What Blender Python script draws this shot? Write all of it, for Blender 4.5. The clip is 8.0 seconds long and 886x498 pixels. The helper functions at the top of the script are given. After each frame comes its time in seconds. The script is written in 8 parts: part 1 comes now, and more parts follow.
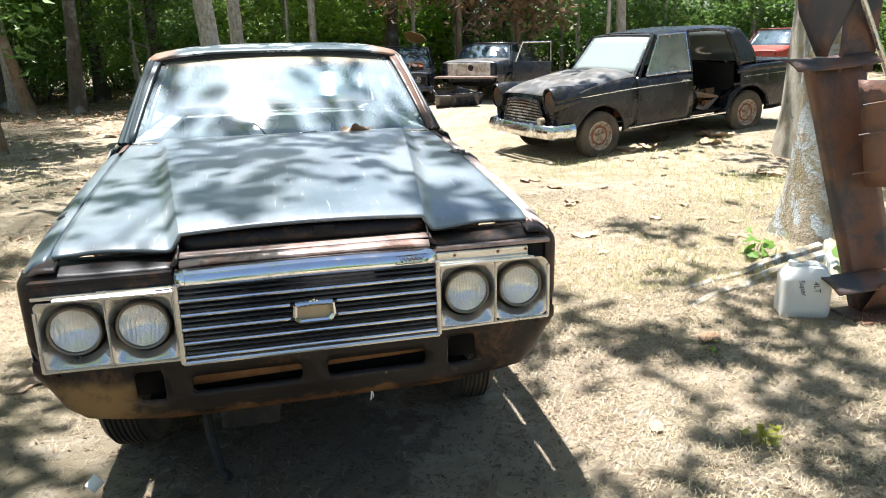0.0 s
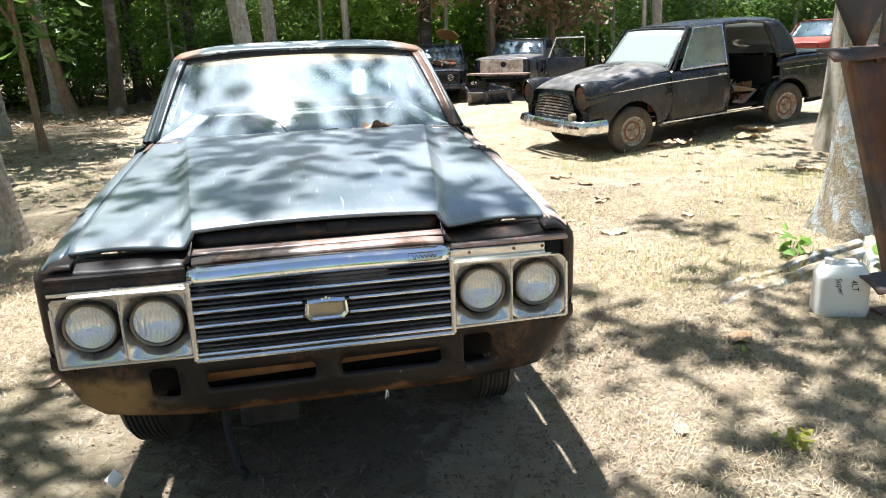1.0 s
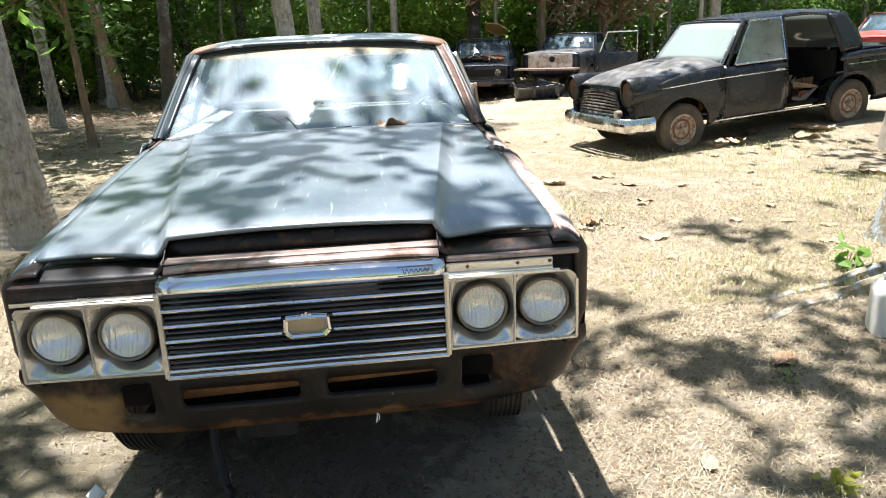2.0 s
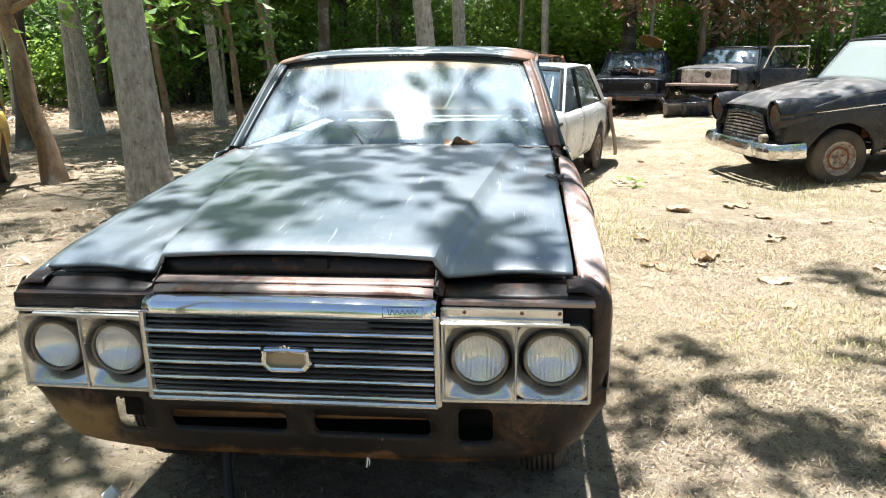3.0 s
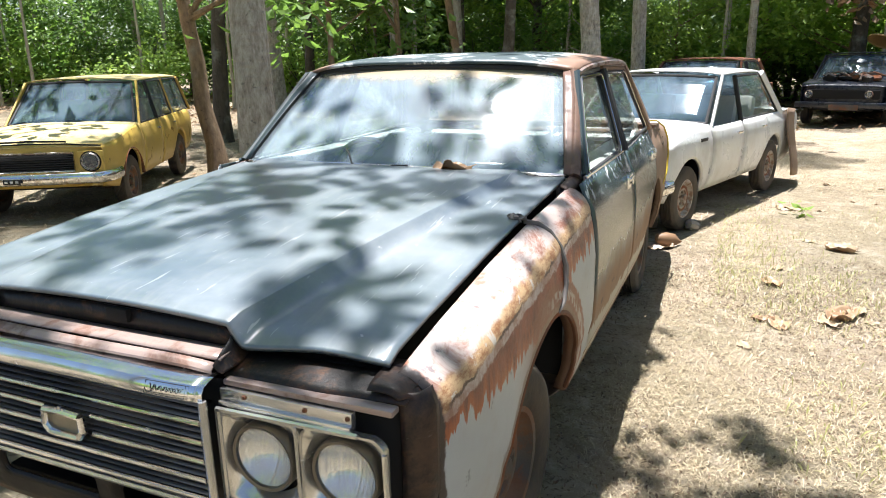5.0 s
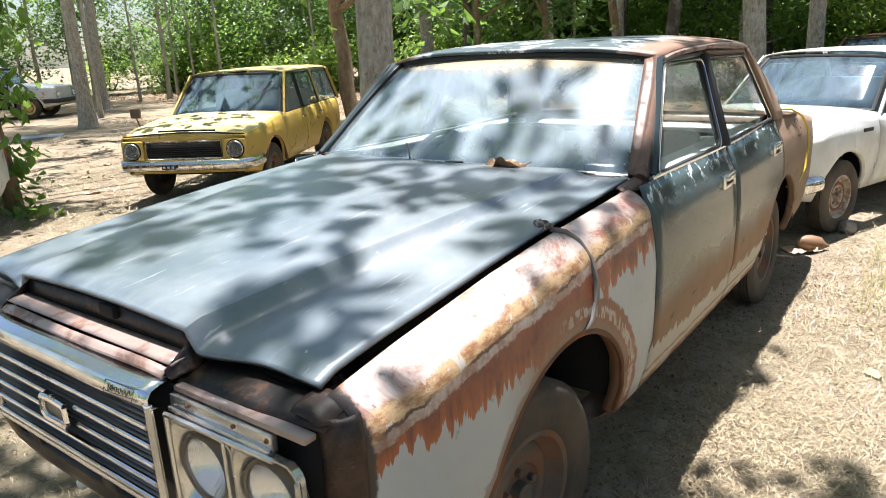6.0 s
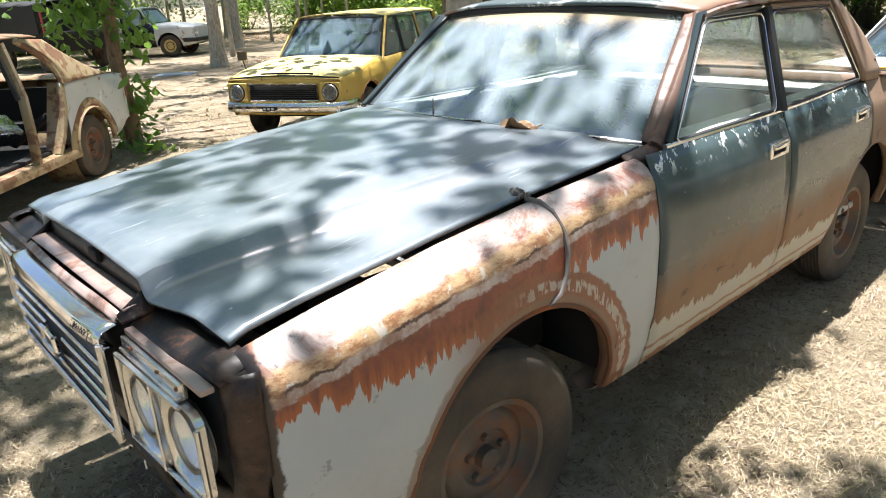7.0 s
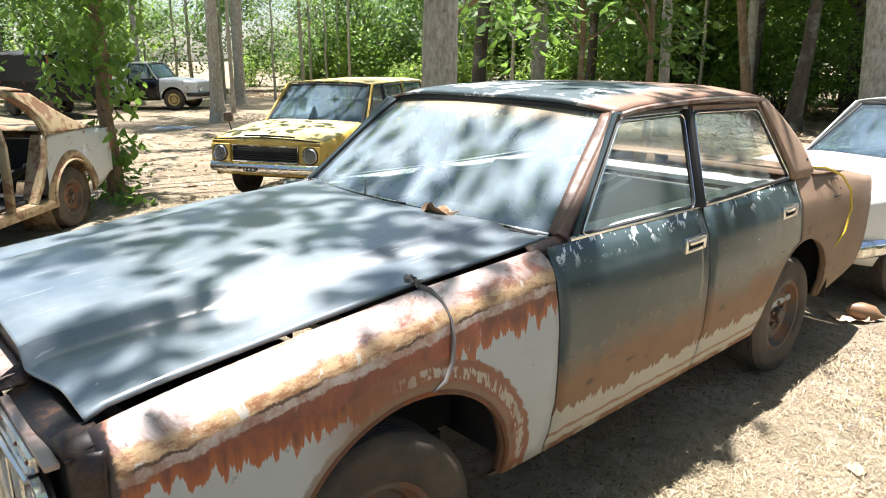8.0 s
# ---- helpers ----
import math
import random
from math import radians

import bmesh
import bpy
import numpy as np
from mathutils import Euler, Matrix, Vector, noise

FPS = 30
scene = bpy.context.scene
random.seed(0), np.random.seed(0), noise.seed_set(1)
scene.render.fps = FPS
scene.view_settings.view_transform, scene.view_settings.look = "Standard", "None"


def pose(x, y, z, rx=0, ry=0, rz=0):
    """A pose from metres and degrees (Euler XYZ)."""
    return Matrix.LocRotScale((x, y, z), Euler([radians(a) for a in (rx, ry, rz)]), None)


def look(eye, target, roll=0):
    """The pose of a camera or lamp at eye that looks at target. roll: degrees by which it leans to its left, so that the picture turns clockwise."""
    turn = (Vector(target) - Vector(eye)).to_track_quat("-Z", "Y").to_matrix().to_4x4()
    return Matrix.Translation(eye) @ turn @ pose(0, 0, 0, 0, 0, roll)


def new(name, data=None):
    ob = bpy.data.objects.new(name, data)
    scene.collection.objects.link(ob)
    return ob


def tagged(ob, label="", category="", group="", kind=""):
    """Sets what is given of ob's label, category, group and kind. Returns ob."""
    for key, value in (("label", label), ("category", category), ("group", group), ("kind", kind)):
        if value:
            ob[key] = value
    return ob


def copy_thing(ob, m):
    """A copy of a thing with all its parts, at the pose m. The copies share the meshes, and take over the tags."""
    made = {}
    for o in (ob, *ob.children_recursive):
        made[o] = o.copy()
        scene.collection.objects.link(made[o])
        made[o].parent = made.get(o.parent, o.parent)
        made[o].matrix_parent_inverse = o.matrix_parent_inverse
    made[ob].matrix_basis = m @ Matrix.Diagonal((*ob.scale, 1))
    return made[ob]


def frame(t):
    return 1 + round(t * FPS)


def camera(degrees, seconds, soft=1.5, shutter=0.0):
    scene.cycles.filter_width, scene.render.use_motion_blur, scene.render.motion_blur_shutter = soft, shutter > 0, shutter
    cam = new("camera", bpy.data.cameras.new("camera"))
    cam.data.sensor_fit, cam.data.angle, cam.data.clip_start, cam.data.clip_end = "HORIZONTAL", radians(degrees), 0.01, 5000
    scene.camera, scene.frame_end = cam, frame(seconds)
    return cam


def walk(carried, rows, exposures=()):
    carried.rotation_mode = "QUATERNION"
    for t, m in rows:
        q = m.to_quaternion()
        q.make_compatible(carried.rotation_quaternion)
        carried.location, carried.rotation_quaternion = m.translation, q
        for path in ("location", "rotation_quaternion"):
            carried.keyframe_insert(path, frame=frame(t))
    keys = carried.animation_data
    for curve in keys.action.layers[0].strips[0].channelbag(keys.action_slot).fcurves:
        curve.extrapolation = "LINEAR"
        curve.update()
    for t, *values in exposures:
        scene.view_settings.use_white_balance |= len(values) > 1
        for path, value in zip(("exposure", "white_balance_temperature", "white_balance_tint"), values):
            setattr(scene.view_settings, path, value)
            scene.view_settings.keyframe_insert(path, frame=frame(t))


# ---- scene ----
cam = camera(64.7, 8.0, soft=1.0)
PATH = [
    (0, (-0.083, -2.003, 1.496), (0.368, -0.139, 0.928), -1.2),
    (0.5, (-0.057, -2.007, 1.493), (0.341, -0.131, 0.926), -1.7),
    (1, (-0.011, -1.983, 1.481), (0.341, -0.099, 0.91), -2.1),
    (1.2, (0.03, -1.95, 1.475), (0.305, -0.055, 0.9), -2.9),
    (2.3, (0.278, -1.738, 1.465), (0.434, 0.171, 0.888), -1.7),
    (2.5, (0.365, -1.696, 1.465), (0.426, 0.225, 0.914), -1.7),
    (3, (0.584, -1.601, 1.484), (0.376, 0.312, 0.938), -1.0),
    (3.5, (0.744, -1.458, 1.47), (0.503, 0.431, 0.858), -2.4),
    (4, (0.89, -1.278, 1.49), (0.549, 0.588, 0.858), -1.8),
    (4.5, (1.084, -1.136, 1.481), (0.442, 0.671, 0.914), -4.8),
    (4.7, (1.191, -1.059, 1.499), (0.506, 0.743, 0.966), -3.1),
    (5.8, (1.587, -0.68, 1.489), (0.519, 0.914, 0.924), -1.3),
    (6, (1.63, -0.615, 1.506), (0.465, 0.912, 0.947), -2.7),
    (6.5, (1.786, -0.461, 1.514), (0.436, 0.859, 0.856), -1.6),
    (7, (1.928, -0.331, 1.541), (0.531, 0.921, 0.847), -2.8),
    (7.5, (2.035, -0.177, 1.565), (0.663, 1.127, 0.921), 0.8),
    (8, (2.152, -0.148, 1.618), (0.723, 1.148, 1.09), 0.2),
]
walk(cam, [(t, look(eye, target, roll)) for t, eye, target, roll in PATH], [(0, 1.75, 6150, 12), (3, 1.62, 6150, 12), (4.5, 1.58, 6150, 12), (6, 1.64, 6300, 14), (8, 1.82, 6350, 14)])

# ---- world and sun ----
SUN_WAY = Vector((-0.11, 0.15, 1.0)).normalized()
world = bpy.data.worlds.new("sky")
scene.world = world
world.use_nodes = True
wn = world.node_tree.nodes
sky = wn.new("ShaderNodeTexSky")
sky.sky_type = "NISHITA"
sky.sun_disc = False
sky.sun_elevation = math.asin(SUN_WAY.z)
sky.sun_rotation = math.atan2(SUN_WAY.x, SUN_WAY.y)
sky.dust_density = 1.0
world.node_tree.links.new(sky.outputs[0], wn["Background"].inputs[0])
wn["Background"].inputs[1].default_value = 0.052
sun = new("sun", bpy.data.lights.new("sun", "SUN"))
sun.data.energy, sun.data.angle, sun.data.color = 5.0, radians(0.6), (1.0, 0.975, 0.94)
sun.matrix_world = Matrix.Translation((0, 0, 30)) @ SUN_WAY.to_track_quat("Z", "Y").to_matrix().to_4x4()


# ---- materials ----
class Nodes:
    """Short hand for building one node material."""

    def __init__(self, name, rough=0.6, metal=0.0):
        self.mat = bpy.data.materials.new(name)
        self.mat.use_nodes = True
        self.tree = self.mat.node_tree
        self.bsdf = self.tree.nodes["Principled BSDF"]
        self.bsdf.inputs["Roughness"].default_value = rough
        self.bsdf.inputs["Metallic"].default_value = metal
        self.coord = self.tree.nodes.new("ShaderNodeTexCoord").outputs["Object"]

    def add(self, kind):
        return self.tree.nodes.new(kind)

    def put(self, out, sock):
        if isinstance(out, (int, float)):
            sock.default_value = out
        elif isinstance(out, tuple):
            sock.default_value = (*out, 1.0) if len(out) == 3 and len(sock.default_value) == 4 else out
        else:
            self.tree.links.new(out, sock)

    def noise(self, scale, detail=4.0, rough=0.6, stretch=None, warp=0.0):
        src = self.coord
        if stretch:
            m = self.add("ShaderNodeMapping")
            m.inputs["Scale"].default_value = stretch
            self.put(src, m.inputs[0])
            src = m.outputs[0]
        n = self.add("ShaderNodeTexNoise")
        n.inputs["Scale"].default_value, n.inputs["Detail"].default_value = scale, detail
        n.inputs["Roughness"].default_value, n.inputs["Distortion"].default_value = rough, warp
        self.put(src, n.inputs["Vector"])
        return n.outputs[0]

    def cells(self, scale, stretch=None):
        src = self.coord
        if stretch:
            m = self.add("ShaderNodeMapping")
            m.inputs["Scale"].default_value = stretch
            self.put(src, m.inputs[0])
            src = m.outputs[0]
        n = self.add("ShaderNodeTexVoronoi")
        n.inputs["Scale"].default_value = scale
        self.put(src, n.inputs["Vector"])
        return n.outputs[0]

    def axis(self, which):
        s = self.add("ShaderNodeSeparateXYZ")
        self.put(self.coord, s.inputs[0])
        return s.outputs[which]

    def math(self, op, a, b=0.0, c=0.0):
        n = self.add("ShaderNodeMath")
        n.operation = op
        for v, s in zip((a, b, c), n.inputs):
            self.put(v, s)
        return n.outputs[0]

    def ramp(self, v, lo, hi):
        n = self.add("ShaderNodeMapRange")
        n.interpolation_type = "SMOOTHSTEP"
        self.put(v, n.inputs[0])
        n.inputs[1].default_value, n.inputs[2].default_value = lo, hi
        return n.outputs[0]

    def mix(self, f, a, b):
        n = self.add("ShaderNodeMix")
        n.data_type = "RGBA"
        self.put(f, n.inputs[0])
        self.put(a, n.inputs[6])
        self.put(b, n.inputs[7])
        return n.outputs[2]

    def random(self):
        return self.add("ShaderNodeObjectInfo").outputs["Random"]

    def island(self):
        return self.add("ShaderNodeNewGeometry").outputs["Random Per Island"]

    def bump(self, height, strength=0.3, distance=0.01):
        n = self.add("ShaderNodeBump")
        n.inputs["Strength"].default_value, n.inputs["Distance"].default_value = strength, distance
        self.put(height, n.inputs["Height"])
        self.put(n.outputs[0], self.bsdf.inputs["Normal"])

    def done(self, colour, rough=None):
        self.put(colour, self.bsdf.inputs["Base Color"])
        if rough is not None:
            self.put(rough, self.bsdf.inputs["Roughness"])
        return self.mat


def weathered(name, colour, second, rough=0.5, metal=0.0, scale=6.0, amount=(0.4, 0.7), dust=0.25, relief=0.15):
    """Paint or metal with blotches of a second colour, fine grain and dust."""
    n = Nodes(name, rough, metal)
    big = n.ramp(n.noise(scale, 6, 0.65, warp=0.3), *amount)
    fine = n.noise(scale * 14, 3)
    c = n.mix(big, colour, second)
    c = n.mix(n.math("MULTIPLY", n.ramp(n.noise(scale * 0.4, 5), 0.35, 0.75), dust), c, (0.33, 0.26, 0.18))
    c = n.mix(n.math("MULTIPLY", fine, 0.25), c, tuple(v * 0.55 for v in colour))
    n.bump(fine, relief, 0.004)
    return n.done(c, n.math("ADD", rough - 0.08, n.math("MULTIPLY", big, 0.25)))


def plain(name, colour, rough=0.5, metal=0.0, vary=0.35, scale=25.0):
    n = Nodes(name, rough, metal)
    f = n.noise(scale, 5)
    c = n.mix(n.math("MULTIPLY", f, vary), colour, tuple(v * 0.45 for v in colour))
    n.bump(f, 0.1, 0.003)
    return n.done(c)


RUST = (0.16, 0.062, 0.028)
ORANGE = (0.30, 0.085, 0.022)


def hood_paint():
    n = Nodes("dark_teal_paint", 0.40)
    c = n.mix(n.noise(3.0, 5), (0.042, 0.070, 0.088), (0.074, 0.106, 0.125))
    dust = n.ramp(n.noise(1.7, 6, 0.7), 0.22, 0.75)
    c = n.mix(n.math("MULTIPLY", dust, 0.52), c, (0.30, 0.32, 0.325))
    streak = n.ramp(n.noise(5.0, 4, 0.65, stretch=(5, 0.8, 1)), 0.5, 0.75)
    c = n.mix(n.math("MULTIPLY", streak, 0.22), c, (0.30, 0.29, 0.26))
    scratch = n.ramp(n.noise(9.0, 2, stretch=(9, 0.7, 1), warp=0.4), 0.68, 0.70)
    chip = n.ramp(n.noise(38.0, 4, 0.7), 0.695, 0.72)
    c = n.mix(n.math("MULTIPLY", n.math("MAXIMUM", n.math("MULTIPLY", scratch, 0.5), chip), 0.6), c, (0.55, 0.55, 0.53))
    n.bump(n.noise(160, 2), 0.06, 0.002)
    n.bsdf.inputs["Specular IOR Level"].default_value = 0.8
    n.bsdf.inputs["Coat Weight"].default_value = 0.8
    n.bsdf.inputs["Coat Roughness"].default_value = 0.22
    n.bsdf.inputs["Coat IOR"].default_value = 1.7
    return n.done(c, n.math("ADD", 0.32, n.math("MULTIPLY", dust, 0.2)))


def fender_paint():
    """Bleached primer on the crown, ochre flaking on the shoulder, rust runs, grey filler below."""
    n = Nodes("rusted_fender_paint", 0.5)
    z, y = n.axis(2), n.axis(1)
    crown = n.math("ADD", n.math("SUBTRACT", n.math("MULTIPLY", y, 0.165), n.math("MULTIPLY", n.math("MULTIPLY", y, y), 0.042)), 0.876)
    d = n.math("SUBTRACT", crown, z)
    half = lambda f: n.math("SUBTRACT", f, 0.5)
    ragged = n.math("MULTIPLY", half(n.noise(14.0, 6, 0.75, warp=0.4)), 0.05)
    drip = n.math("MULTIPLY", half(n.noise(26.0, 3, 0.6, stretch=(1, 1, 0.10))), 0.22)
    slow = n.math("MULTIPLY", half(n.noise(4.0, 2, stretch=(1, 1, 0.1))), 0.10)
    foot = n.math("ADD", n.math("MULTIPLY", n.ramp(y, 0.15, 0.85), 0.055), n.math("MULTIPLY", n.ramp(y, 1.0, 1.45), -0.035))
    depth = n.math("SUBTRACT", n.math("ADD", n.math("ADD", d, drip), slow), foot)
    grey = n.mix(n.noise(4.0, 5), (0.36, 0.385, 0.39), (0.47, 0.485, 0.475))
    grey = n.mix(n.math("MULTIPLY", n.ramp(n.noise(16.0, 3), 0.66, 0.72), 0.6), grey, (0.16, 0.16, 0.15))
    grey = n.mix(n.math("MULTIPLY", n.ramp(n.noise(6.0, 6, 0.7), 0.5, 0.75), 0.35), grey, (0.40, 0.34, 0.27))
    red = n.mix(n.ramp(n.noise(9.0, 5, 0.7), 0.35, 0.65), (0.27, 0.068, 0.030), (0.135, 0.042, 0.024))
    red = n.mix(n.ramp(depth, 0.100, 0.150), red, (0.36, 0.095, 0.024))
    red = n.mix(n.math("MULTIPLY", n.ramp(n.noise(11.0, 6, 0.75, stretch=(1, 1, 0.3)), 0.61, 0.68), 0.45), red, (0.50, 0.38, 0.30))
    c = n.mix(n.ramp(depth, 0.158, 0.150), grey, red)
    # a pale ring of runs round the wheel arch, with a brown edge at the lip
    ring = n.math("SQRT", n.math("ADD", n.math("POWER", n.math("SUBTRACT", y, 0.915), 2.0), n.math("POWER", n.math("SUBTRACT", z, 0.355), 2.0)))
    wob = n.math("ADD", ring, n.math("MULTIPLY", half(n.noise(30.0, 3)), 0.03))
    rust_ring = n.math("MULTIPLY", n.ramp(wob, 0.500, 0.490), n.ramp(y, 0.55, 0.85))
    c = n.mix(rust_ring, c, n.mix(n.noise(14.0, 5), (0.30, 0.10, 0.035), (0.16, 0.055, 0.03)))
    runs = n.ramp(n.noise(60.0, 2, stretch=(1, 1, 0.35)), 0.45, 0.53)
    pale = n.math("MULTIPLY", n.math("MULTIPLY", n.ramp(wob, 0.436, 0.442), n.ramp(wob, 0.474, 0.466)), runs)
    c = n.mix(n.math("MULTIPLY", pale, n.math("MULTIPLY", n.ramp(y, 0.80, 0.98), 0.8)), c, (0.46, 0.42, 0.35))
    c = n.mix(n.math("MULTIPLY", n.ramp(wob, 0.432, 0.420), 0.75), c, (0.20, 0.12, 0.07))
    # shoulder and crown
    e = n.math("ADD", d, ragged)
    strip = n.mix(n.ramp(n.noise(8.0, 6, 0.75), 0.4, 0.62), (0.52, 0.44, 0.39), (0.30, 0.16, 0.11))
    c = n.mix(n.ramp(e, 0.112, 0.104), c, strip)
    ochre = n.mix(n.ramp(n.noise(30.0, 6, 0.8, stretch=(1, 0.6, 1.4)), 0.42, 0.62), (0.52, 0.35, 0.19), (0.27, 0.12, 0.05))
    ochre = n.mix(n.ramp(n.noise(13.0, 5, 0.75, warp=0.6), 0.58, 0.64), ochre, (0.52, 0.47, 0.40))
    c = n.mix(n.ramp(e, 0.088, 0.080), c, ochre)
    c = n.mix(n.math("MULTIPLY", n.math("MULTIPLY", n.ramp(e, 0.076, 0.080), n.ramp(e, 0.088, 0.084)), n.ramp(n.noise(5.0, 3), 0.4, 0.55)), c, (0.08, 0.04, 0.025))
    worn = n.math("ADD", n.ramp(n.noise(5.0, 7, 0.78, stretch=(1, 0.6, 1.2), warp=0.6), 0.46, 0.62), n.math("MULTIPLY", n.ramp(y, 0.85, 1.4), 0.35))
    top = n.mix(worn, (0.58, 0.48, 0.43), (0.28, 0.12, 0.075))
    top = n.mix(n.math("MULTIPLY", n.ramp(n.noise(17.0, 5, 0.7), 0.60, 0.66), 0.8), top, (0.13, 0.10, 0.11))
    c = n.mix(n.ramp(e, 0.052, 0.036), c, top)
    front = n.ramp(n.math("ADD", y, n.math("MULTIPLY", n.noise(16.0, 6, 0.75), 0.05)), 0.218, 0.208)
    c = n.mix(front, c, n.mix(n.noise(8.0, 5), (0.014, 0.012, 0.011), (0.050, 0.030, 0.022)))
    n.bsdf.inputs["Specular IOR Level"].default_value = 0.75
    n.bump(n.math("ADD", n.noise(45, 6, 0.75), n.math("MULTIPLY", n.ramp(depth, 0.16, 0.15), 0.35)), 0.4, 0.004)
    return n.done(c, n.math("ADD", 0.30, n.math("MULTIPLY", n.noise(6.0, 4), 0.34)))


def door_paint():
    """Dark teal above, brown dust lower down, pale primer showing along the sill."""
    n = Nodes("door_paint", 0.5)
    z = n.axis(2)
    c = n.mix(n.noise(3.0, 5), (0.026, 0.048, 0.050), (0.050, 0.072, 0.070))
    film = n.ramp(n.noise(2.2, 6, 0.7), 0.3, 0.8)
    c = n.mix(n.math("MULTIPLY", film, 0.10), c, (0.32, 0.33, 0.31))
    chip_z = n.ramp(n.math("ADD", z, n.math("MULTIPLY", n.noise(6.0, 3), 0.05)), 0.985, 1.045)
    chips = n.math("MULTIPLY", n.ramp(n.noise(20.0, 5, 0.7, stretch=(1, 1, 0.8)), 0.565, 0.585), chip_z)
    spots = n.ramp(n.noise(34.0, 3), 0.725, 0.74)
    c = n.mix(n.math("MAXIMUM", chips, n.math("MULTIPLY", spots, 0.8)), c, (0.60, 0.62, 0.60))
    mud = n.ramp(n.math("ADD", z, n.math("MULTIPLY", n.math("SUBTRACT", n.noise(4.0, 6, 0.7), 0.5), 0.20)), 0.75, 0.56)
    earth = n.mix(n.noise(9.0, 5), (0.33, 0.175, 0.080), (0.17, 0.085, 0.040))
    c = n.mix(n.math("MULTIPLY", mud, 0.92), c, earth)
    c = n.mix(n.math("MULTIPLY", n.ramp(n.noise(15.0, 6, 0.75, stretch=(1, 0.5, 1.5)), 0.60, 0.66), n.math("MULTIPLY", mud, 0.8)), c, (0.07, 0.045, 0.03))
    runs = n.math("MULTIPLY", n.math("SUBTRACT", n.noise(24.0, 4, 0.65, stretch=(1, 1, 0.14)), 0.5), 0.17)
    low = n.ramp(n.math("ADD", z, runs), 0.482, 0.476)
    c = n.mix(low, c, n.mix(n.noise(6.0, 4), (0.50, 0.475, 0.40), (0.40, 0.36, 0.28)))
    line = n.math("ADD", z, n.math("MULTIPLY", n.math("SUBTRACT", n.noise(12.0, 6, 0.75), 0.5), 0.05))
    rust = n.math("MULTIPLY", n.ramp(line, 0.388, 0.394), n.ramp(line, 0.410, 0.404))
    c = n.mix(n.math("MULTIPLY", rust, 0.85), c, (0.27, 0.125, 0.055))
    sill = n.math("MULTIPLY", n.ramp(line, 0.366, 0.356), n.ramp(n.noise(6.0, 4), 0.35, 0.5))
    c = n.mix(sill, c, (0.24, 0.11, 0.055))
    n.bump(n.noise(70, 4), 0.12, 0.003)
    n.bsdf.inputs["Specular IOR Level"].default_value = 0.55
    return n.done(c, n.math("ADD", 0.20, n.math("MULTIPLY", mud, 0.42)))


def quarter_paint():
    n = Nodes("brown_primer", 0.62)
    c = n.mix(n.noise(4.0, 6, 0.7), (0.17, 0.105, 0.066), (0.27, 0.18, 0.115))
    c = n.mix(n.math("MULTIPLY", n.ramp(n.noise(12.0, 4), 0.6, 0.68), 0.6), c, (0.10, 0.055, 0.035))
    n.bump(n.noise(60, 4), 0.2, 0.003)
    return n.done(c)


def roof_paint():
    n = Nodes("flaking_roof_paint", 0.5)
    teal = n.mix(n.noise(3.0, 5), (0.026, 0.045, 0.050), (0.055, 0.080, 0.085))
    flake = n.ramp(n.noise(5.0, 6, 0.7, warp=0.5), 0.50, 0.56)
    c = n.mix(flake, teal, (0.42, 0.44, 0.43))
    edge = n.ramp(n.math("ADD", n.math("ABSOLUTE", n.axis(0)), n.math("MULTIPLY", n.noise(5.0, 5), 0.25)), 0.63, 0.72)
    back = n.ramp(n.math("ADD", n.axis(1), n.math("MULTIPLY", n.noise(4.0, 5), 0.6)), 2.9, 3.15)
    c = n.mix(n.math("MAXIMUM", edge, back), c, n.mix(n.noise(7.0, 5), (0.17, 0.085, 0.05), (0.30, 0.19, 0.13)))
    n.bump(n.noise(50, 4), 0.2, 0.003)
    return n.done(c)


def nose_paint():
    n = Nodes("black_rusty_nose", 0.35)
    c = n.mix(n.noise(4.0, 5), (0.007, 0.006, 0.006), (0.020, 0.016, 0.014))
    c = n.mix(n.math("MULTIPLY", n.ramp(n.noise(6.0, 7, 0.78, warp=0.4), 0.53, 0.66), 0.75), c, (0.10, 0.046, 0.022))
    n.bsdf.inputs["Specular IOR Level"].default_value = 0.3
    scuff = n.ramp(n.noise(13.0, 6, 0.75, stretch=(0.8, 1, 1.2), warp=1.2), 0.645, 0.685)
    c = n.mix(n.math("MULTIPLY", scuff, 0.5), c, (0.26, 0.22, 0.19))
    low = n.ramp(n.math("ADD", n.axis(2), n.math("MULTIPLY", n.math("SUBTRACT", n.noise(6.0, 6, 0.7), 0.5), 0.16)), 0.402, 0.370)
    c = n.mix(n.math("MULTIPLY", low, 0.85), c, (0.17, 0.085, 0.035))
    side = n.ramp(n.math("ADD", n.axis(0), n.math("MULTIPLY", n.noise(7.0, 5), 0.25)), -0.30, -0.50)
    side = n.math("MULTIPLY", side, n.ramp(n.math("ADD", n.axis(2), n.math("MULTIPLY", n.noise(9.0, 5), 0.1)), 0.60, 0.55))
    c = n.mix(n.math("MULTIPLY", side, n.ramp(n.noise(6.0, 6, 0.75), 0.36, 0.58)), c, (0.25, 0.155, 0.06))
    edge = n.math("MULTIPLY", n.ramp(n.math("ABSOLUTE", n.axis(0)), 0.70, 0.78), n.ramp(n.noise(9.0, 6, 0.75), 0.40, 0.66))
    c = n.mix(n.math("MULTIPLY", edge, 0.6), c, (0.10, 0.052, 0.032))
    n.bump(n.noise(45, 5, 0.7), 0.35, 0.004)
    return n.done(c, n.math("ADD", 0.27, n.math("MULTIPLY", n.noise(9.0, 4), 0.25)))


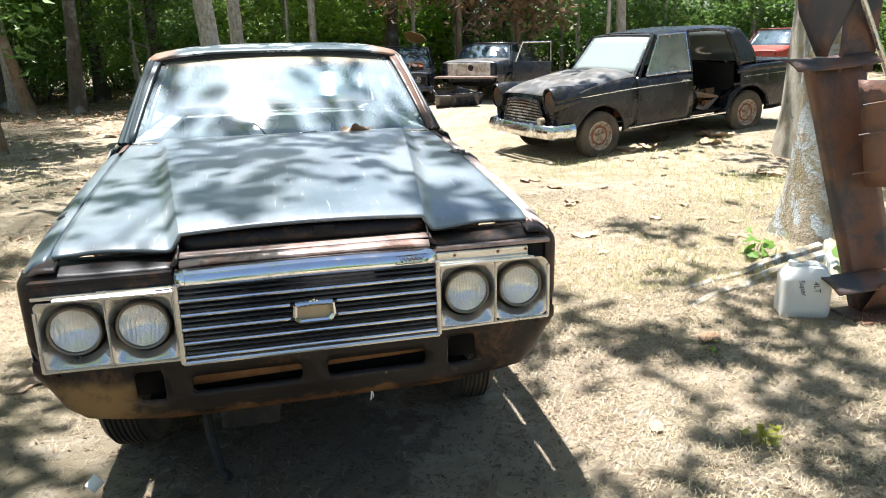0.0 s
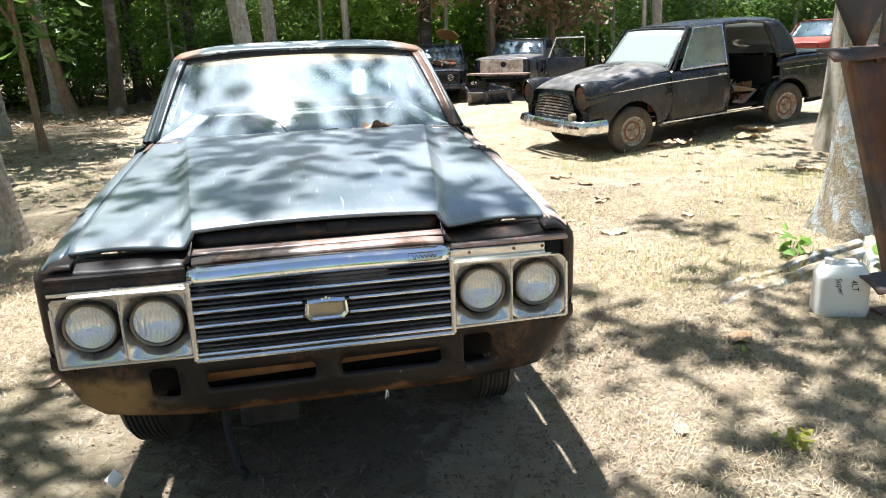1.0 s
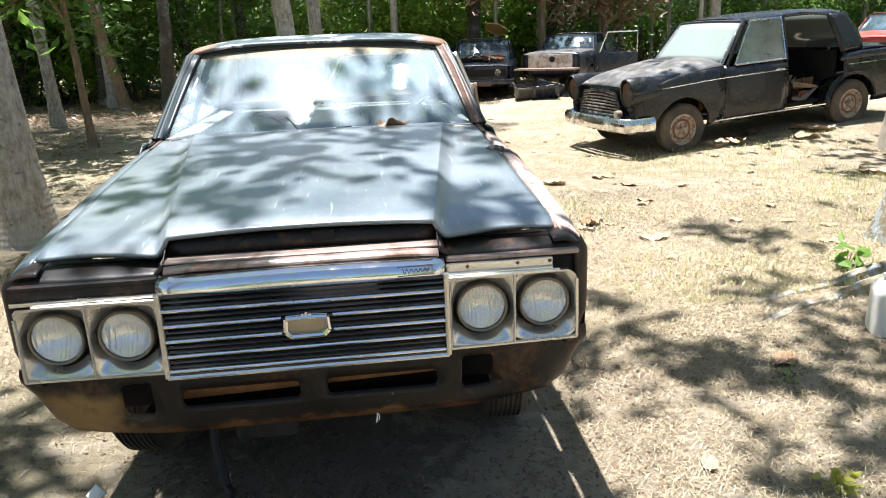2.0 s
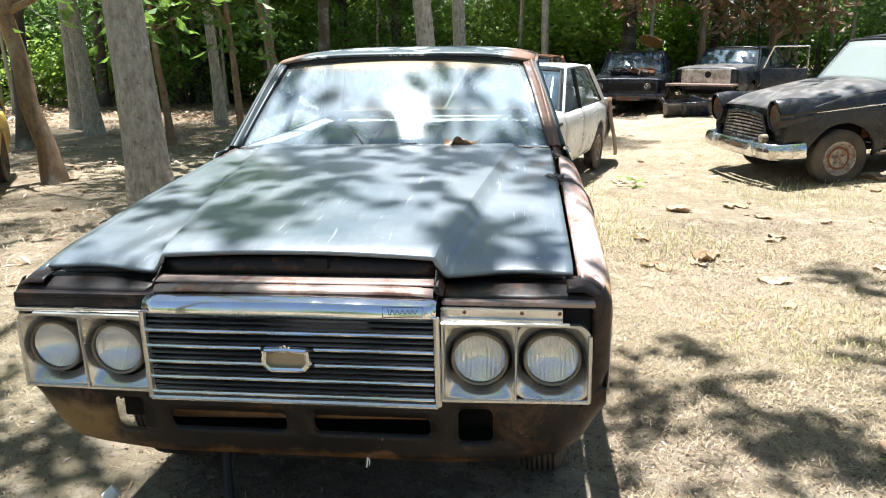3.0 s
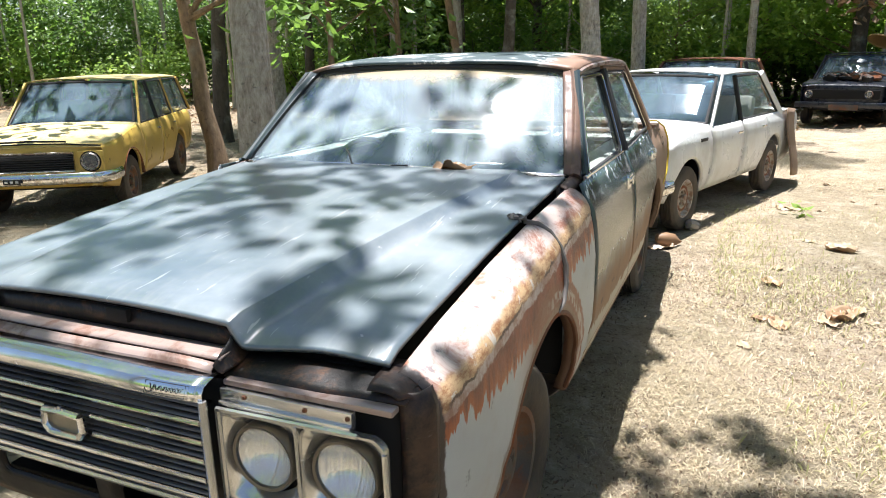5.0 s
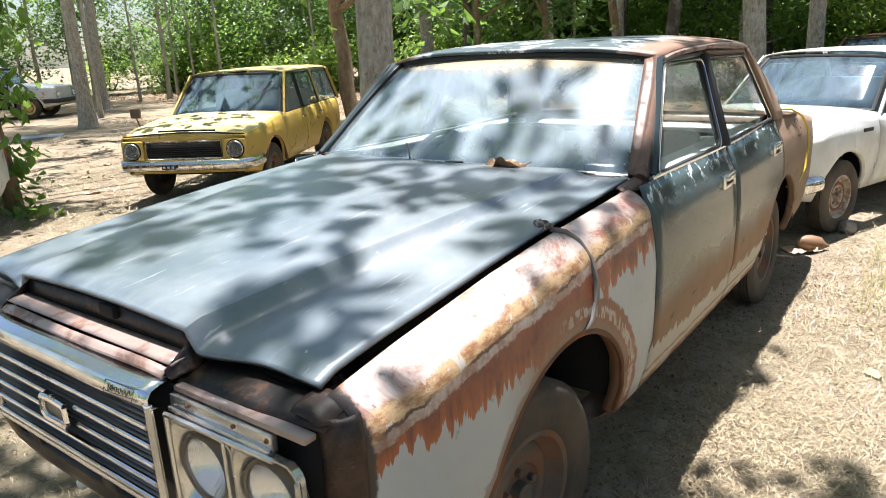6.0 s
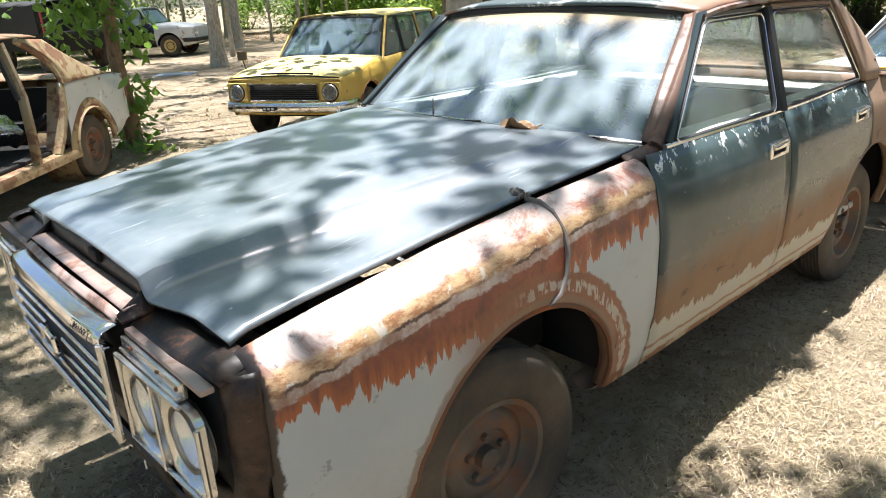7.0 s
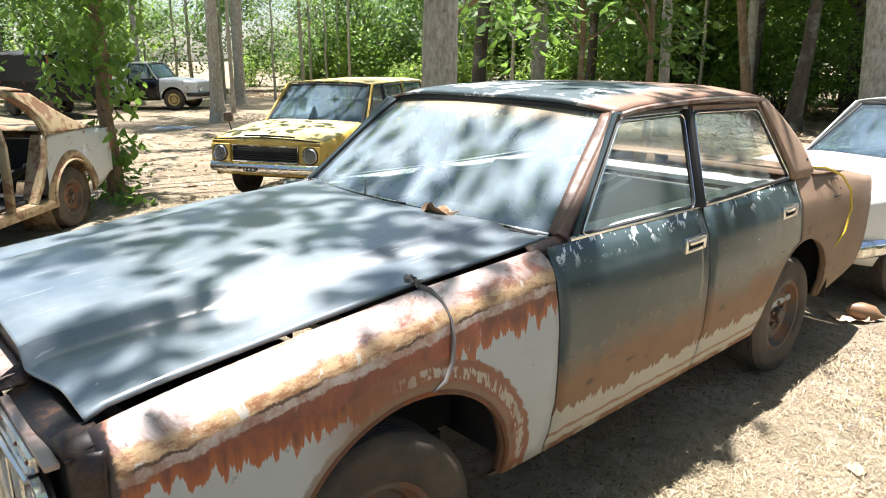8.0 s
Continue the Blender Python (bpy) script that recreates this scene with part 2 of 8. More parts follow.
def chrome(name, dull):
    n = Nodes(name, 0.12, 1.0)
    f = n.ramp(n.noise(9.0, 6, 0.7), 0.42, 0.75)
    c = n.mix(n.math("MULTIPLY", f, dull), (0.78, 0.78, 0.78), (0.34, 0.25, 0.16))
    return n.done(c, n.math("ADD", 0.10, n.math("MULTIPLY", f, 0.45 * dull + 0.1)))


def dusty_glass(name, dust, tint=(0.85, 0.93, 0.92), colour=(0.55, 0.56, 0.54), film=0.0, speck=0.2, stain=0.0, ior=1.6):
    """Clear panes that mirror by Fresnel, under a patchy film of dust."""
    n = Nodes(name)
    clear = n.add("ShaderNodeBsdfTransparent")
    clear.inputs["Color"].default_value = (*tint, 1)
    gloss = n.add("ShaderNodeBsdfGlossy")
    gloss.inputs["Roughness"].default_value = 0.02
    rim = n.add("ShaderNodeLayerWeight").outputs["Facing"]
    still = ((ior - 1) / (ior + 1)) ** 2
    g = n.add("ShaderNodeMixShader")
    n.put(n.math("ADD", still, n.math("MULTIPLY", n.math("POWER", rim, 5.0), 1 - still)), g.inputs[0])
    n.put(clear.outputs[0], g.inputs[1])
    n.put(gloss.outputs[0], g.inputs[2])
    d = n.bsdf
    c = colour
    top = None
    if stain:
        # an amber stain that runs down from the upper edge
        top = n.ramp(n.math("ADD", n.axis(2), n.math("MULTIPLY", n.math("SUBTRACT", n.noise(6.0, 6, 0.75), 0.5), 0.16)), stain - 0.03, stain + 0.03)
        c = n.mix(n.math("MULTIPLY", top, 0.75), colour, (0.50, 0.36, 0.19))
    n.put(c, d.inputs["Base Color"])
    d.inputs["Roughness"].default_value = 0.10
    d.inputs["Specular IOR Level"].default_value = 0.9
    m = n.add("ShaderNodeMixShader")
    f = n.math("MULTIPLY", n.ramp(n.noise(2.6, 6, 0.7, stretch=(1.0, 0.6, 0.6), warp=0.5), 0.3, 0.7), dust)
    f = n.math("ADD", f, n.math("MULTIPLY", n.ramp(n.noise(22.0, 5, 0.75), 0.64, 0.7), speck))
    f = n.math("MINIMUM", n.math("ADD", f, film), 1.0)
    if top:
        f = n.math("MAXIMUM", f, n.math("MULTIPLY", top, 0.8))
    n.put(f, m.inputs[0])
    n.put(g.outputs[0], m.inputs[1])
    n.put(d.outputs[0], m.inputs[2])
    n.put(m.outputs[0], n.tree.nodes["Material Output"].inputs[0])
    return n.mat


def lamp_lens():
    """Pressed lamp glass with upright flutes, half clear."""
    n = Nodes("fluted_lamp_glass", 0.10)
    n.bsdf.inputs["Specular IOR Level"].default_value = 0.9
    w = n.add("ShaderNodeTexWave")
    w.bands_direction, w.inputs["Scale"].default_value = "X", 30.0
    w.inputs["Distortion"].default_value = 1.0
    n.put(n.coord, w.inputs["Vector"])
    n.bump(n.math("ADD", w.outputs["Fac"], n.math("MULTIPLY", n.noise(40.0, 2), 0.3)), 0.35, 0.003)
    n.put(n.math("ADD", 0.10, n.math("MULTIPLY", w.outputs["Fac"], 0.14)), n.bsdf.inputs["Alpha"])
    return n.done(n.mix(n.ramp(n.noise(14.0, 5), 0.4, 0.7), (0.95, 0.95, 0.94), (0.80, 0.74, 0.62)))


def lamp_reflector():
    """Bright metal, rippled like the pressed glass in front of it."""
    n = Nodes("lamp_reflector", 0.22, 1.0)
    w = n.add("ShaderNodeTexWave")
    w.bands_direction, w.inputs["Scale"].default_value = "X", 26.0
    w.inputs["Distortion"].default_value = 1.5
    n.put(n.coord, w.inputs["Vector"])
    n.bump(n.math("ADD", w.outputs["Fac"], n.math("MULTIPLY", n.noise(60.0, 3), 0.25)), 0.30, 0.003)
    return n.done(n.mix(n.noise(30.0, 4), (0.98, 0.97, 0.93), (0.90, 0.86, 0.76)))


def soil():
    n = Nodes("dry_sandy_soil", 0.95)
    grit = n.noise(30.0, 8, 0.8)
    c = n.mix(n.noise(0.9, 6, 0.6), (0.40, 0.295, 0.185), (0.54, 0.445, 0.32))
    straw = n.ramp(n.noise(0.55, 5, 0.65), 0.40, 0.56)
    c = n.mix(n.math("MULTIPLY", straw, 0.8), c, n.mix(grit, (0.21, 0.165, 0.092), (0.46, 0.39, 0.25)))
    clods = n.ramp(n.cells(9.0), 0.10, 0.5)
    c = n.mix(n.math("MULTIPLY", n.math("SUBTRACT", 1.0, clods), 0.25), c, (0.45, 0.41, 0.33))
    green = n.math("MULTIPLY", n.ramp(n.noise(0.35, 4), 0.50, 0.64), n.ramp(grit, 0.45, 0.6))
    c = n.mix(n.math("MULTIPLY", green, 0.45), c, (0.26, 0.27, 0.09))
    litter = n.ramp(n.noise(24.0, 7, 0.8, warp=0.8), 0.53, 0.62)
    c = n.mix(n.math("MULTIPLY", litter, 0.80), c, (0.12, 0.082, 0.048))
    # scuffed patches: pale trodden sand and darker crumbs, a hand to a foot across
    scuff = n.noise(4.2, 7, 0.75, warp=0.6)
    c = n.mix(n.math("MULTIPLY", n.ramp(scuff, 0.52, 0.64), 0.55), c, (0.60, 0.51, 0.385))
    c = n.mix(n.math("MULTIPLY", n.ramp(scuff, 0.47, 0.38), 0.60), c, n.mix(grit, (0.14, 0.10, 0.06), (0.32, 0.25, 0.155)))
    # oil drips under the engine of the sedan, spread wider to paint the nose's shade
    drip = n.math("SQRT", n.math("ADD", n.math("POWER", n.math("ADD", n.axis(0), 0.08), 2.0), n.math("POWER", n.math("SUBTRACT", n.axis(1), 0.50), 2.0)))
    shade_blot = n.math("ADD", drip, n.math("MULTIPLY", n.math("SUBTRACT", n.noise(5.0, 5, 0.7, warp=0.5), 0.5), 1.3))
    c = n.mix(n.math("MULTIPLY", n.ramp(shade_blot, 0.56, 0.44), 0.5), c, (0.075, 0.052, 0.034))
    # leaf litter lies thick under the wood
    away = n.math("MAXIMUM", n.ramp(n.axis(1), 14.5, 18.0), n.math("ADD", n.math("MULTIPLY", n.ramp(n.axis(0), -3.5, -6.5), 0.6), n.math("MULTIPLY", n.ramp(n.axis(0), -15.0, -22.0), 0.4)))
    leaf = n.math("MULTIPLY", away, n.ramp(n.noise(1.1, 6, 0.7), 0.30, 0.55))
    c = n.mix(n.math("MULTIPLY", leaf, 0.8), c, n.mix(grit, (0.09, 0.065, 0.04), (0.25, 0.19, 0.11)))
    n.bump(n.math("ADD", n.math("ADD", n.noise(16.0, 9, 0.8), n.math("MULTIPLY", n.noise(70.0, 5, 0.8), 0.35)), n.math("MULTIPLY", clods, 0.05)), 1.0, 0.06)
    return n.done(c)


def bark(name, a, b, scale=5.0, rings=0.0):
    n = Nodes(name, 0.9)
    f = n.noise(scale, 7, 0.75, stretch=(2.5, 2.5, 0.9))
    c = n.mix(n.ramp(f, 0.3, 0.7), a, b)
    c = n.mix(n.math("MULTIPLY", n.ramp(n.noise(scale * 2.2, 4), 0.62, 0.68), 0.7), c, tuple(v * 0.25 for v in a))
    moss = n.ramp(n.noise(1.4, 5), 0.5, 0.68)
    c = n.mix(n.math("MULTIPLY", moss, 0.6), c, (0.44, 0.45, 0.40))
    h = f
    if rings:
        w = n.add("ShaderNodeTexWave")
        w.bands_direction, w.inputs["Scale"].default_value = "Z", rings
        w.inputs["Distortion"].default_value = 3.0
        n.put(n.coord, w.inputs["Vector"])
        h = n.math("ADD", f, n.math("MULTIPLY", w.outputs["Fac"], 0.22))
    n.bump(h, 0.8, 0.03)
    return n.done(c)


def mottled_bark():
    """Thick bark with grey, olive and tan lichen patches."""
    n = Nodes("mottled_bark", 0.9)
    f = n.noise(9.0, 8, 0.75, stretch=(2.2, 2.2, 0.8))
    c = n.mix(n.ramp(f, 0.3, 0.7), (0.36, 0.31, 0.22), (0.20, 0.16, 0.10))
    c = n.mix(n.ramp(n.noise(5.0, 5, 0.65, warp=0.5), 0.48, 0.56), c, n.mix(f, (0.44, 0.47, 0.46), (0.30, 0.33, 0.33)))
    c = n.mix(n.math("MULTIPLY", n.ramp(n.noise(3.4, 6, 0.7, warp=0.8), 0.55, 0.62), 0.8), c, (0.26, 0.22, 0.11))
    c = n.mix(n.math("MULTIPLY", n.ramp(n.noise(11.0, 5, 0.7), 0.60, 0.66), 0.7), c, (0.62, 0.60, 0.53))
    c = n.mix(n.math("MULTIPLY", n.ramp(n.noise(26.0, 5, 0.7, stretch=(2, 2, 0.5)), 0.60, 0.68), 0.8), c, (0.07, 0.055, 0.04))
    n.bump(n.math("ADD", f, n.noise(40.0, 4)), 0.8, 0.02)
    return n.done(c)


def leafage(name, a, b, through_light=0.45):
    n = Nodes(name, 0.45)
    c = n.mix(n.island(), a, b)
    c = n.mix(n.math("MULTIPLY", n.random(), 0.35), c, (a[0] * 0.6, a[1] * 0.55, a[2] * 0.5))
    t = n.add("ShaderNodeBsdfTranslucent")
    n.put(n.mix(0.5, c, tuple(min(0.8, 1.6 * v) for v in b)), t.inputs[0])
    m = n.add("ShaderNodeMixShader")
    m.inputs[0].default_value = through_light
    n.put(n.bsdf.outputs[0], m.inputs[1])
    n.put(t.outputs[0], m.inputs[2])
    n.put(m.outputs[0], n.tree.nodes["Material Output"].inputs[0])
    n.done(c)
    return n.mat


M_HOOD, M_FENDER, M_DOOR, M_QUARTER, M_ROOF, M_NOSE = hood_paint(), fender_paint(), door_paint(), quarter_paint(), roof_paint(), nose_paint()
M_CHROME, M_DULL = chrome("chrome", 0.35), chrome("dull_chrome", 0.9)
M_BEZEL = weathered("worn_aluminium", (0.74, 0.72, 0.68), (0.52, 0.46, 0.38), 0.30, 0.85, 5.0, (0.50, 0.85), 0.10, 0.05)
M_BLACK = plain("black_plastic", (0.012, 0.012, 0.012), 0.55)
M_RUBBER = plain("black_rubber", (0.02, 0.019, 0.018), 0.7)
# near-black: stands in for shade in hollows and gaps, also colours dark small parts
M_VOID = plain("void_black", (0.008, 0.007, 0.006), 0.9)
M_TYRE = weathered("muddy_tyre_rubber", (0.028, 0.025, 0.022), (0.12, 0.085, 0.055), 0.85, 0.0, 4.0, (0.35, 0.8), 0.25, 0.5)
M_RIM = weathered("rusty_rim_steel", (0.085, 0.07, 0.058), (0.19, 0.075, 0.035), 0.65, 0.2, 9.0, (0.45, 0.6), 0.35, 0.4)
M_RIMW = weathered("rusty_white_rim", (0.42, 0.37, 0.31), (0.24, 0.12, 0.065), 0.6, 0.0, 22.0, (0.42, 0.62), 0.2, 0.4)
M_ORANGE = weathered("orange_rust", (0.34, 0.15, 0.045), (0.22, 0.085, 0.03), 0.8, 0.0, 6.0, (0.4, 0.65), 0.15, 0.5)
M_RUST = weathered("rusty_steel", RUST, ORANGE, 0.8, 0.1, 5.0, (0.45, 0.65), 0.15, 0.5)
M_BEAM = weathered("grey_brown_scrap_steel", (0.17, 0.075, 0.042), (0.055, 0.058, 0.066), 0.55, 0.15, 3.2, (0.42, 0.60), 0.22, 0.9)
M_RAG = plain("dirty_rag", (0.19, 0.17, 0.155), 0.9, 0.0, 0.6, 60.0)
M_PLATE = plain("tarnished_brass", (0.44, 0.37, 0.26), 0.4, 0.6, 0.5, 120.0)
M_RUSTLIP = weathered("pink_brown_primer", (0.40, 0.30, 0.26), (0.19, 0.10, 0.07), 0.36, 0.3, 10.0, (0.48, 0.66), 0.15)
M_PILLAR = weathered("dark_rusty_primer", (0.145, 0.080, 0.056), (0.07, 0.036, 0.025), 0.5, 0.05, 9.0, (0.42, 0.62), 0.12)
# dust film; the blue in its colour stands in for reflected sky
M_WIND = dusty_glass("dusty_windscreen", 0.34, colour=(0.34, 0.40, 0.445), film=0.21, speck=0.06, stain=1.398, ior=1.7)
M_SIDE = dusty_glass("dusty_side_glass", 0.06, (0.94, 0.98, 0.96), colour=(0.46, 0.50, 0.46), film=0.06, speck=0.04, ior=1.36)
# bluish tint and film paint the sky's reflection on the other cars' panes
M_CARGLASS = dusty_glass("car_glass", 0.16, (0.5, 0.66, 0.74), (0.34, 0.44, 0.52), film=0.05, ior=1.75)
M_STREAKED = dusty_glass("streaked_dusty_glass", 0.45, (0.7, 0.75, 0.72), (0.30, 0.34, 0.30), film=0.30)
M_MILKY = dusty_glass("milky_dusty_glass", 0.2, (0.7, 0.75, 0.75), (0.27, 0.31, 0.285), film=0.93)
M_LENS = lamp_lens()
M_LAMPRING = plain("tarnished_ring_metal", (0.20, 0.18, 0.15), 0.35, 0.8)
M_SLAT = plain("grey_black_plastic", (0.20, 0.19, 0.18), 0.30)
M_SILVER = lamp_reflector()
M_SEAT = plain("grey_vinyl", (0.40, 0.41, 0.39), 0.6)
M_DARKSEAT = plain("dark_grey_vinyl", (0.10, 0.105, 0.10), 0.5)
M_FRAME = plain("dark_teal_frame", (0.020, 0.034, 0.038), 0.4)
M_SEATL = plain("pale_vinyl", (0.58, 0.59, 0.56), 0.5)
M_AMBER = plain("amber_plastic", (0.62, 0.24, 0.03), 0.3)
M_YCABLE = plain("yellow_plastic", (0.62, 0.45, 0.03), 0.4)
M_WHITE = weathered("dusty_white_paint", (0.72, 0.73, 0.71), (0.55, 0.52, 0.46), 0.35, 0.0, 2.5, (0.4, 0.8), 0.25)
M_YELLOW = weathered("faded_yellow_paint", (0.62, 0.42, 0.09), (0.20, 0.10, 0.03), 0.45, 0.0, 5.5, (0.60, 0.66), 0.25)
M_YROOF = weathered("chalky_yellow_paint", (0.68, 0.54, 0.22), (0.44, 0.32, 0.11), 0.6, 0.0, 11.0, (0.52, 0.62), 0.15)
M_BLACKCAR = weathered("faded_black_paint", (0.007, 0.008, 0.010), (0.022, 0.022, 0.022), 0.30, 0.0, 4.0, (0.45, 0.7), 0.05)
M_GREYHOOD = weathered("dust_bleached_black_paint", (0.075, 0.076, 0.076), (0.19, 0.18, 0.165), 0.42, 0.0, 5.0, (0.4, 0.75), 0.25)
M_NAVY = weathered("dark_navy_paint", (0.010, 0.015, 0.028), (0.035, 0.036, 0.040), 0.35, 0.0, 4.0, (0.45, 0.7), 0.12)
M_GOLD = weathered("dull_gold_paint", (0.33, 0.25, 0.14), (0.17, 0.075, 0.035), 0.4, 0.2, 8.0, (0.48, 0.58), 0.2)
M_PALE = weathered("pale_blue_white_paint", (0.62, 0.65, 0.66), (0.30, 0.15, 0.08), 0.4, 0.0, 7.0, (0.60, 0.68), 0.2)
M_RED = weathered("faded_red_paint", (0.36, 0.035, 0.025), (0.20, 0.05, 0.035), 0.5, 0.0, 5.0)
M_BARE = weathered("stained_bare_metal", (0.55, 0.53, 0.47), (0.22, 0.16, 0.10), 0.55, 0.2, 7.0, (0.42, 0.62), 0.3)
M_TAN = plain("golden_brown_board", (0.42, 0.25, 0.09), 0.6)
M_TARP = plain("black_canvas", (0.016, 0.018, 0.020), 0.8)
M_SOIL = soil()
M_PALM = bark("palm_bark", (0.50, 0.46, 0.39), (0.23, 0.19, 0.145), 9.0, 6.0)
M_BARK = bark("pale_bark", (0.46, 0.43, 0.36), (0.25, 0.205, 0.14), 3.0)
M_MOTTLED = mottled_bark()
M_BROWNBARK = bark("brown_bark", (0.31, 0.205, 0.12), (0.16, 0.10, 0.058), 7.0)
M_DARKBARK = bark("dark_bark", (0.10, 0.08, 0.06), (0.05, 0.04, 0.03), 5.0)
M_LEAF = leafage("green_leaf", (0.09, 0.19, 0.03), (0.20, 0.33, 0.055))
M_LEAF2 = leafage("dark_green_leaf", (0.06, 0.14, 0.028), (0.16, 0.26, 0.05))
M_LEAF3 = leafage("bright_leaf", (0.15, 0.27, 0.04), (0.32, 0.44, 0.08), 0.5)
M_YLEAF = leafage("yellow_green_leaf", (0.34, 0.36, 0.06), (0.50, 0.48, 0.10))
M_FROND = leafage("palm_frond", (0.06, 0.11, 0.02), (0.14, 0.16, 0.04))
M_DRY = leafage("dry_leaf", (0.42, 0.29, 0.17), (0.24, 0.135, 0.07), 0.15)
M_TEAK = leafage("bleached_leaf", (0.56, 0.44, 0.31), (0.40, 0.28, 0.17), 0.2)
M_CRUMB = leafage("leaf_crumbs", (0.10, 0.065, 0.035), (0.26, 0.17, 0.10), 0.1)
M_STRAW = leafage("dry_grass", (0.66, 0.56, 0.37), (0.34, 0.265, 0.15), 0.2)
M_GREENGRASS = leafage("thin_grass", (0.34, 0.36, 0.12), (0.56, 0.50, 0.24), 0.25)
M_JUG = plain("white_plastic", (0.80, 0.80, 0.76), 0.4, 0.0, 0.15, 6.0)
M_INK = plain("black_ink", (0.02, 0.02, 0.03), 0.6)
M_SHEET = plain("blue_grey_plastic", (0.30, 0.36, 0.44), 0.35, 0.0, 0.5, 9.0)
M_STONE = weathered("grey_stone", (0.30, 0.28, 0.25), (0.20, 0.17, 0.14), 0.9, 0.0, 8.0)


# ---- shape helpers ----
def mesh_data(name, verts, faces, mat, smooth=True, sharp=38):
    me = bpy.data.meshes.new(name)
    me.from_pydata([tuple(v) for v in verts], [], faces)
    me.materials.append(mat)
    if smooth:
        me.shade_smooth()
        me.set_sharp_from_angle(angle=radians(sharp))
    else:
        me.shade_flat()
    return me


def solid_part(name, shape, mat, parent=None, label="", thick=0.0, smooth=True, sharp=38):
    """One mesh object from (verts, faces), under parent; thick gives a sheet its depth."""
    ob = new(name, mesh_data(name, shape[0], shape[1], mat, smooth, sharp))
    if parent:
        ob.parent = parent
    if label:
        ob["label"] = label
    if thick:
        s = ob.modifiers.new("thickness", "SOLIDIFY")
        s.thickness, s.offset = thick, -1.0
    return ob


def thing(name, label, category, m=None, group="", kind=""):
    ob = new(name)
    ob.empty_display_size = 0.2
    if m:
        ob.matrix_world = m
    return tagged(ob, label, category, group, kind)


def grid(fn, us, vs, skip=None):
    """A sheet of fn(u, v); skip(i, j) leaves cells open."""
    us, vs = list(us), list(vs)
    verts = [fn(u, v) for u in us for v in vs]
    k = len(vs)
    faces = [(i * k + j, (i + 1) * k + j, (i + 1) * k + j + 1, i * k + j + 1) for i in range(len(us) - 1) for j in range(k - 1) if not (skip and skip(i, j))]
    return verts, faces


def flip(shape):
    return shape[0], [tuple(reversed(f)) for f in shape[1]]


def mirror(shape):
    return [(-v[0], v[1], v[2]) for v in shape[0]], [tuple(reversed(f)) for f in shape[1]]


def merge(*shapes):
    verts, faces = [], []
    for s in shapes:
        k = len(verts)
        verts += list(s[0])
        faces += [tuple(i + k for i in f) for f in s[1]]
    return verts, faces


def moved(shape, m):
    return [tuple(m @ Vector(v)) for v in shape[0]], shape[1]


def block(cx, cy, cz, sx, sy, sz, bev=0.006):
    """A box with bevelled edges."""
    bm = bmesh.new()
    bmesh.ops.create_cube(bm, size=1.0, matrix=Matrix.Translation((cx, cy, cz)) @ Matrix.Diagonal((sx, sy, sz, 1)))
    if bev:
        bmesh.ops.bevel(bm, geom=list(bm.edges), offset=min(bev, 0.45 * min(sx, sy, sz)), segments=2, affect="EDGES", profile=0.6)
    bm.verts.index_update()
    out = [tuple(v.co) for v in bm.verts], [tuple(v.index for v in f.verts) for f in bm.faces]
    bm.free()
    return out


def tube(path, radii, n=8, squash=1.0, ends=True):
    """A round bar along a path."""
    path = [Vector(p) for p in path]
    if not hasattr(radii, "__len__"):
        radii = [radii] * len(path)
    verts, faces = [], []
    side = None
    for i, p in enumerate(path):
        d = (path[min(i + 1, len(path) - 1)] - path[max(i - 1, 0)]).normalized()
        ref = side if side is not None else (Vector((0, 0, 1)) if abs(d.z) < 0.9 else Vector((1, 0, 0)))
        a = (ref - d * ref.dot(d)).normalized()
        side = a
        b = d.cross(a)
        for k in range(n):
            w = 2 * math.pi * k / n
            verts.append(tuple(p + (a * math.cos(w) + b * math.sin(w) * squash) * radii[i]))
    for i in range(len(path) - 1):
        for k in range(n):
            faces.append((i * n + k, i * n + (k + 1) % n, (i + 1) * n + (k + 1) % n, (i + 1) * n + k))
    if ends:
        faces.append(tuple(reversed(range(n))))
        faces.append(tuple((len(path) - 1) * n + k for k in range(n)))
    return verts, faces


def lathe(profile, n=28, cap=False):
    """Turn (x along the axle, radius) round the x axis."""
    verts, faces = [], []
    for x, r in profile:
        for k in range(n):
            w = 2 * math.pi * k / n
            verts.append((x, r * math.sin(w), r * math.cos(w)))
    for i in range(len(profile) - 1):
        for k in range(n):
            faces.append((i * n + k, (i + 1) * n + k, (i + 1) * n + (k + 1) % n, i * n + (k + 1) % n))
    if cap:
        faces.append(tuple((len(profile) - 1) * n + k for k in range(n)))
    return verts, faces


def lerp_table(x, table):
    return float(np.interp(x, [t[0] for t in table], [t[1] for t in table]))


def sstep(a, b, x):
    t = min(1.0, max(0.0, (x - a) / (b - a)))
    return t * t * (3 - 2 * t)


def ground_z(x, y):
    return 0.10 * sstep(2.8, 4.5, x) * sstep(4.5, 6.5, y) + 0.17 * sstep(4.6, 6.6, x) * sstep(5.4, 6.9, y) - 0.065 * sstep(1.35, 0.85, abs(x)) * sstep(2.4, 1.2, y) * sstep(-0.9, 0.2, y)


def bumpy(x, y):
    return ground_z(x, y) + 0.018 * noise.noise(Vector((x * 1.7, y * 1.7, 3.1))) + 0.035 * noise.noise(Vector((x * 0.35, y * 0.35, 8.0))) * sstep(2.5, 6, math.hypot(x, y - 2))


def on_ground(x, y, turn=0.0, lift=0.0):
    return pose(x, y, bumpy(x, y) + lift, 0, 0, turn)


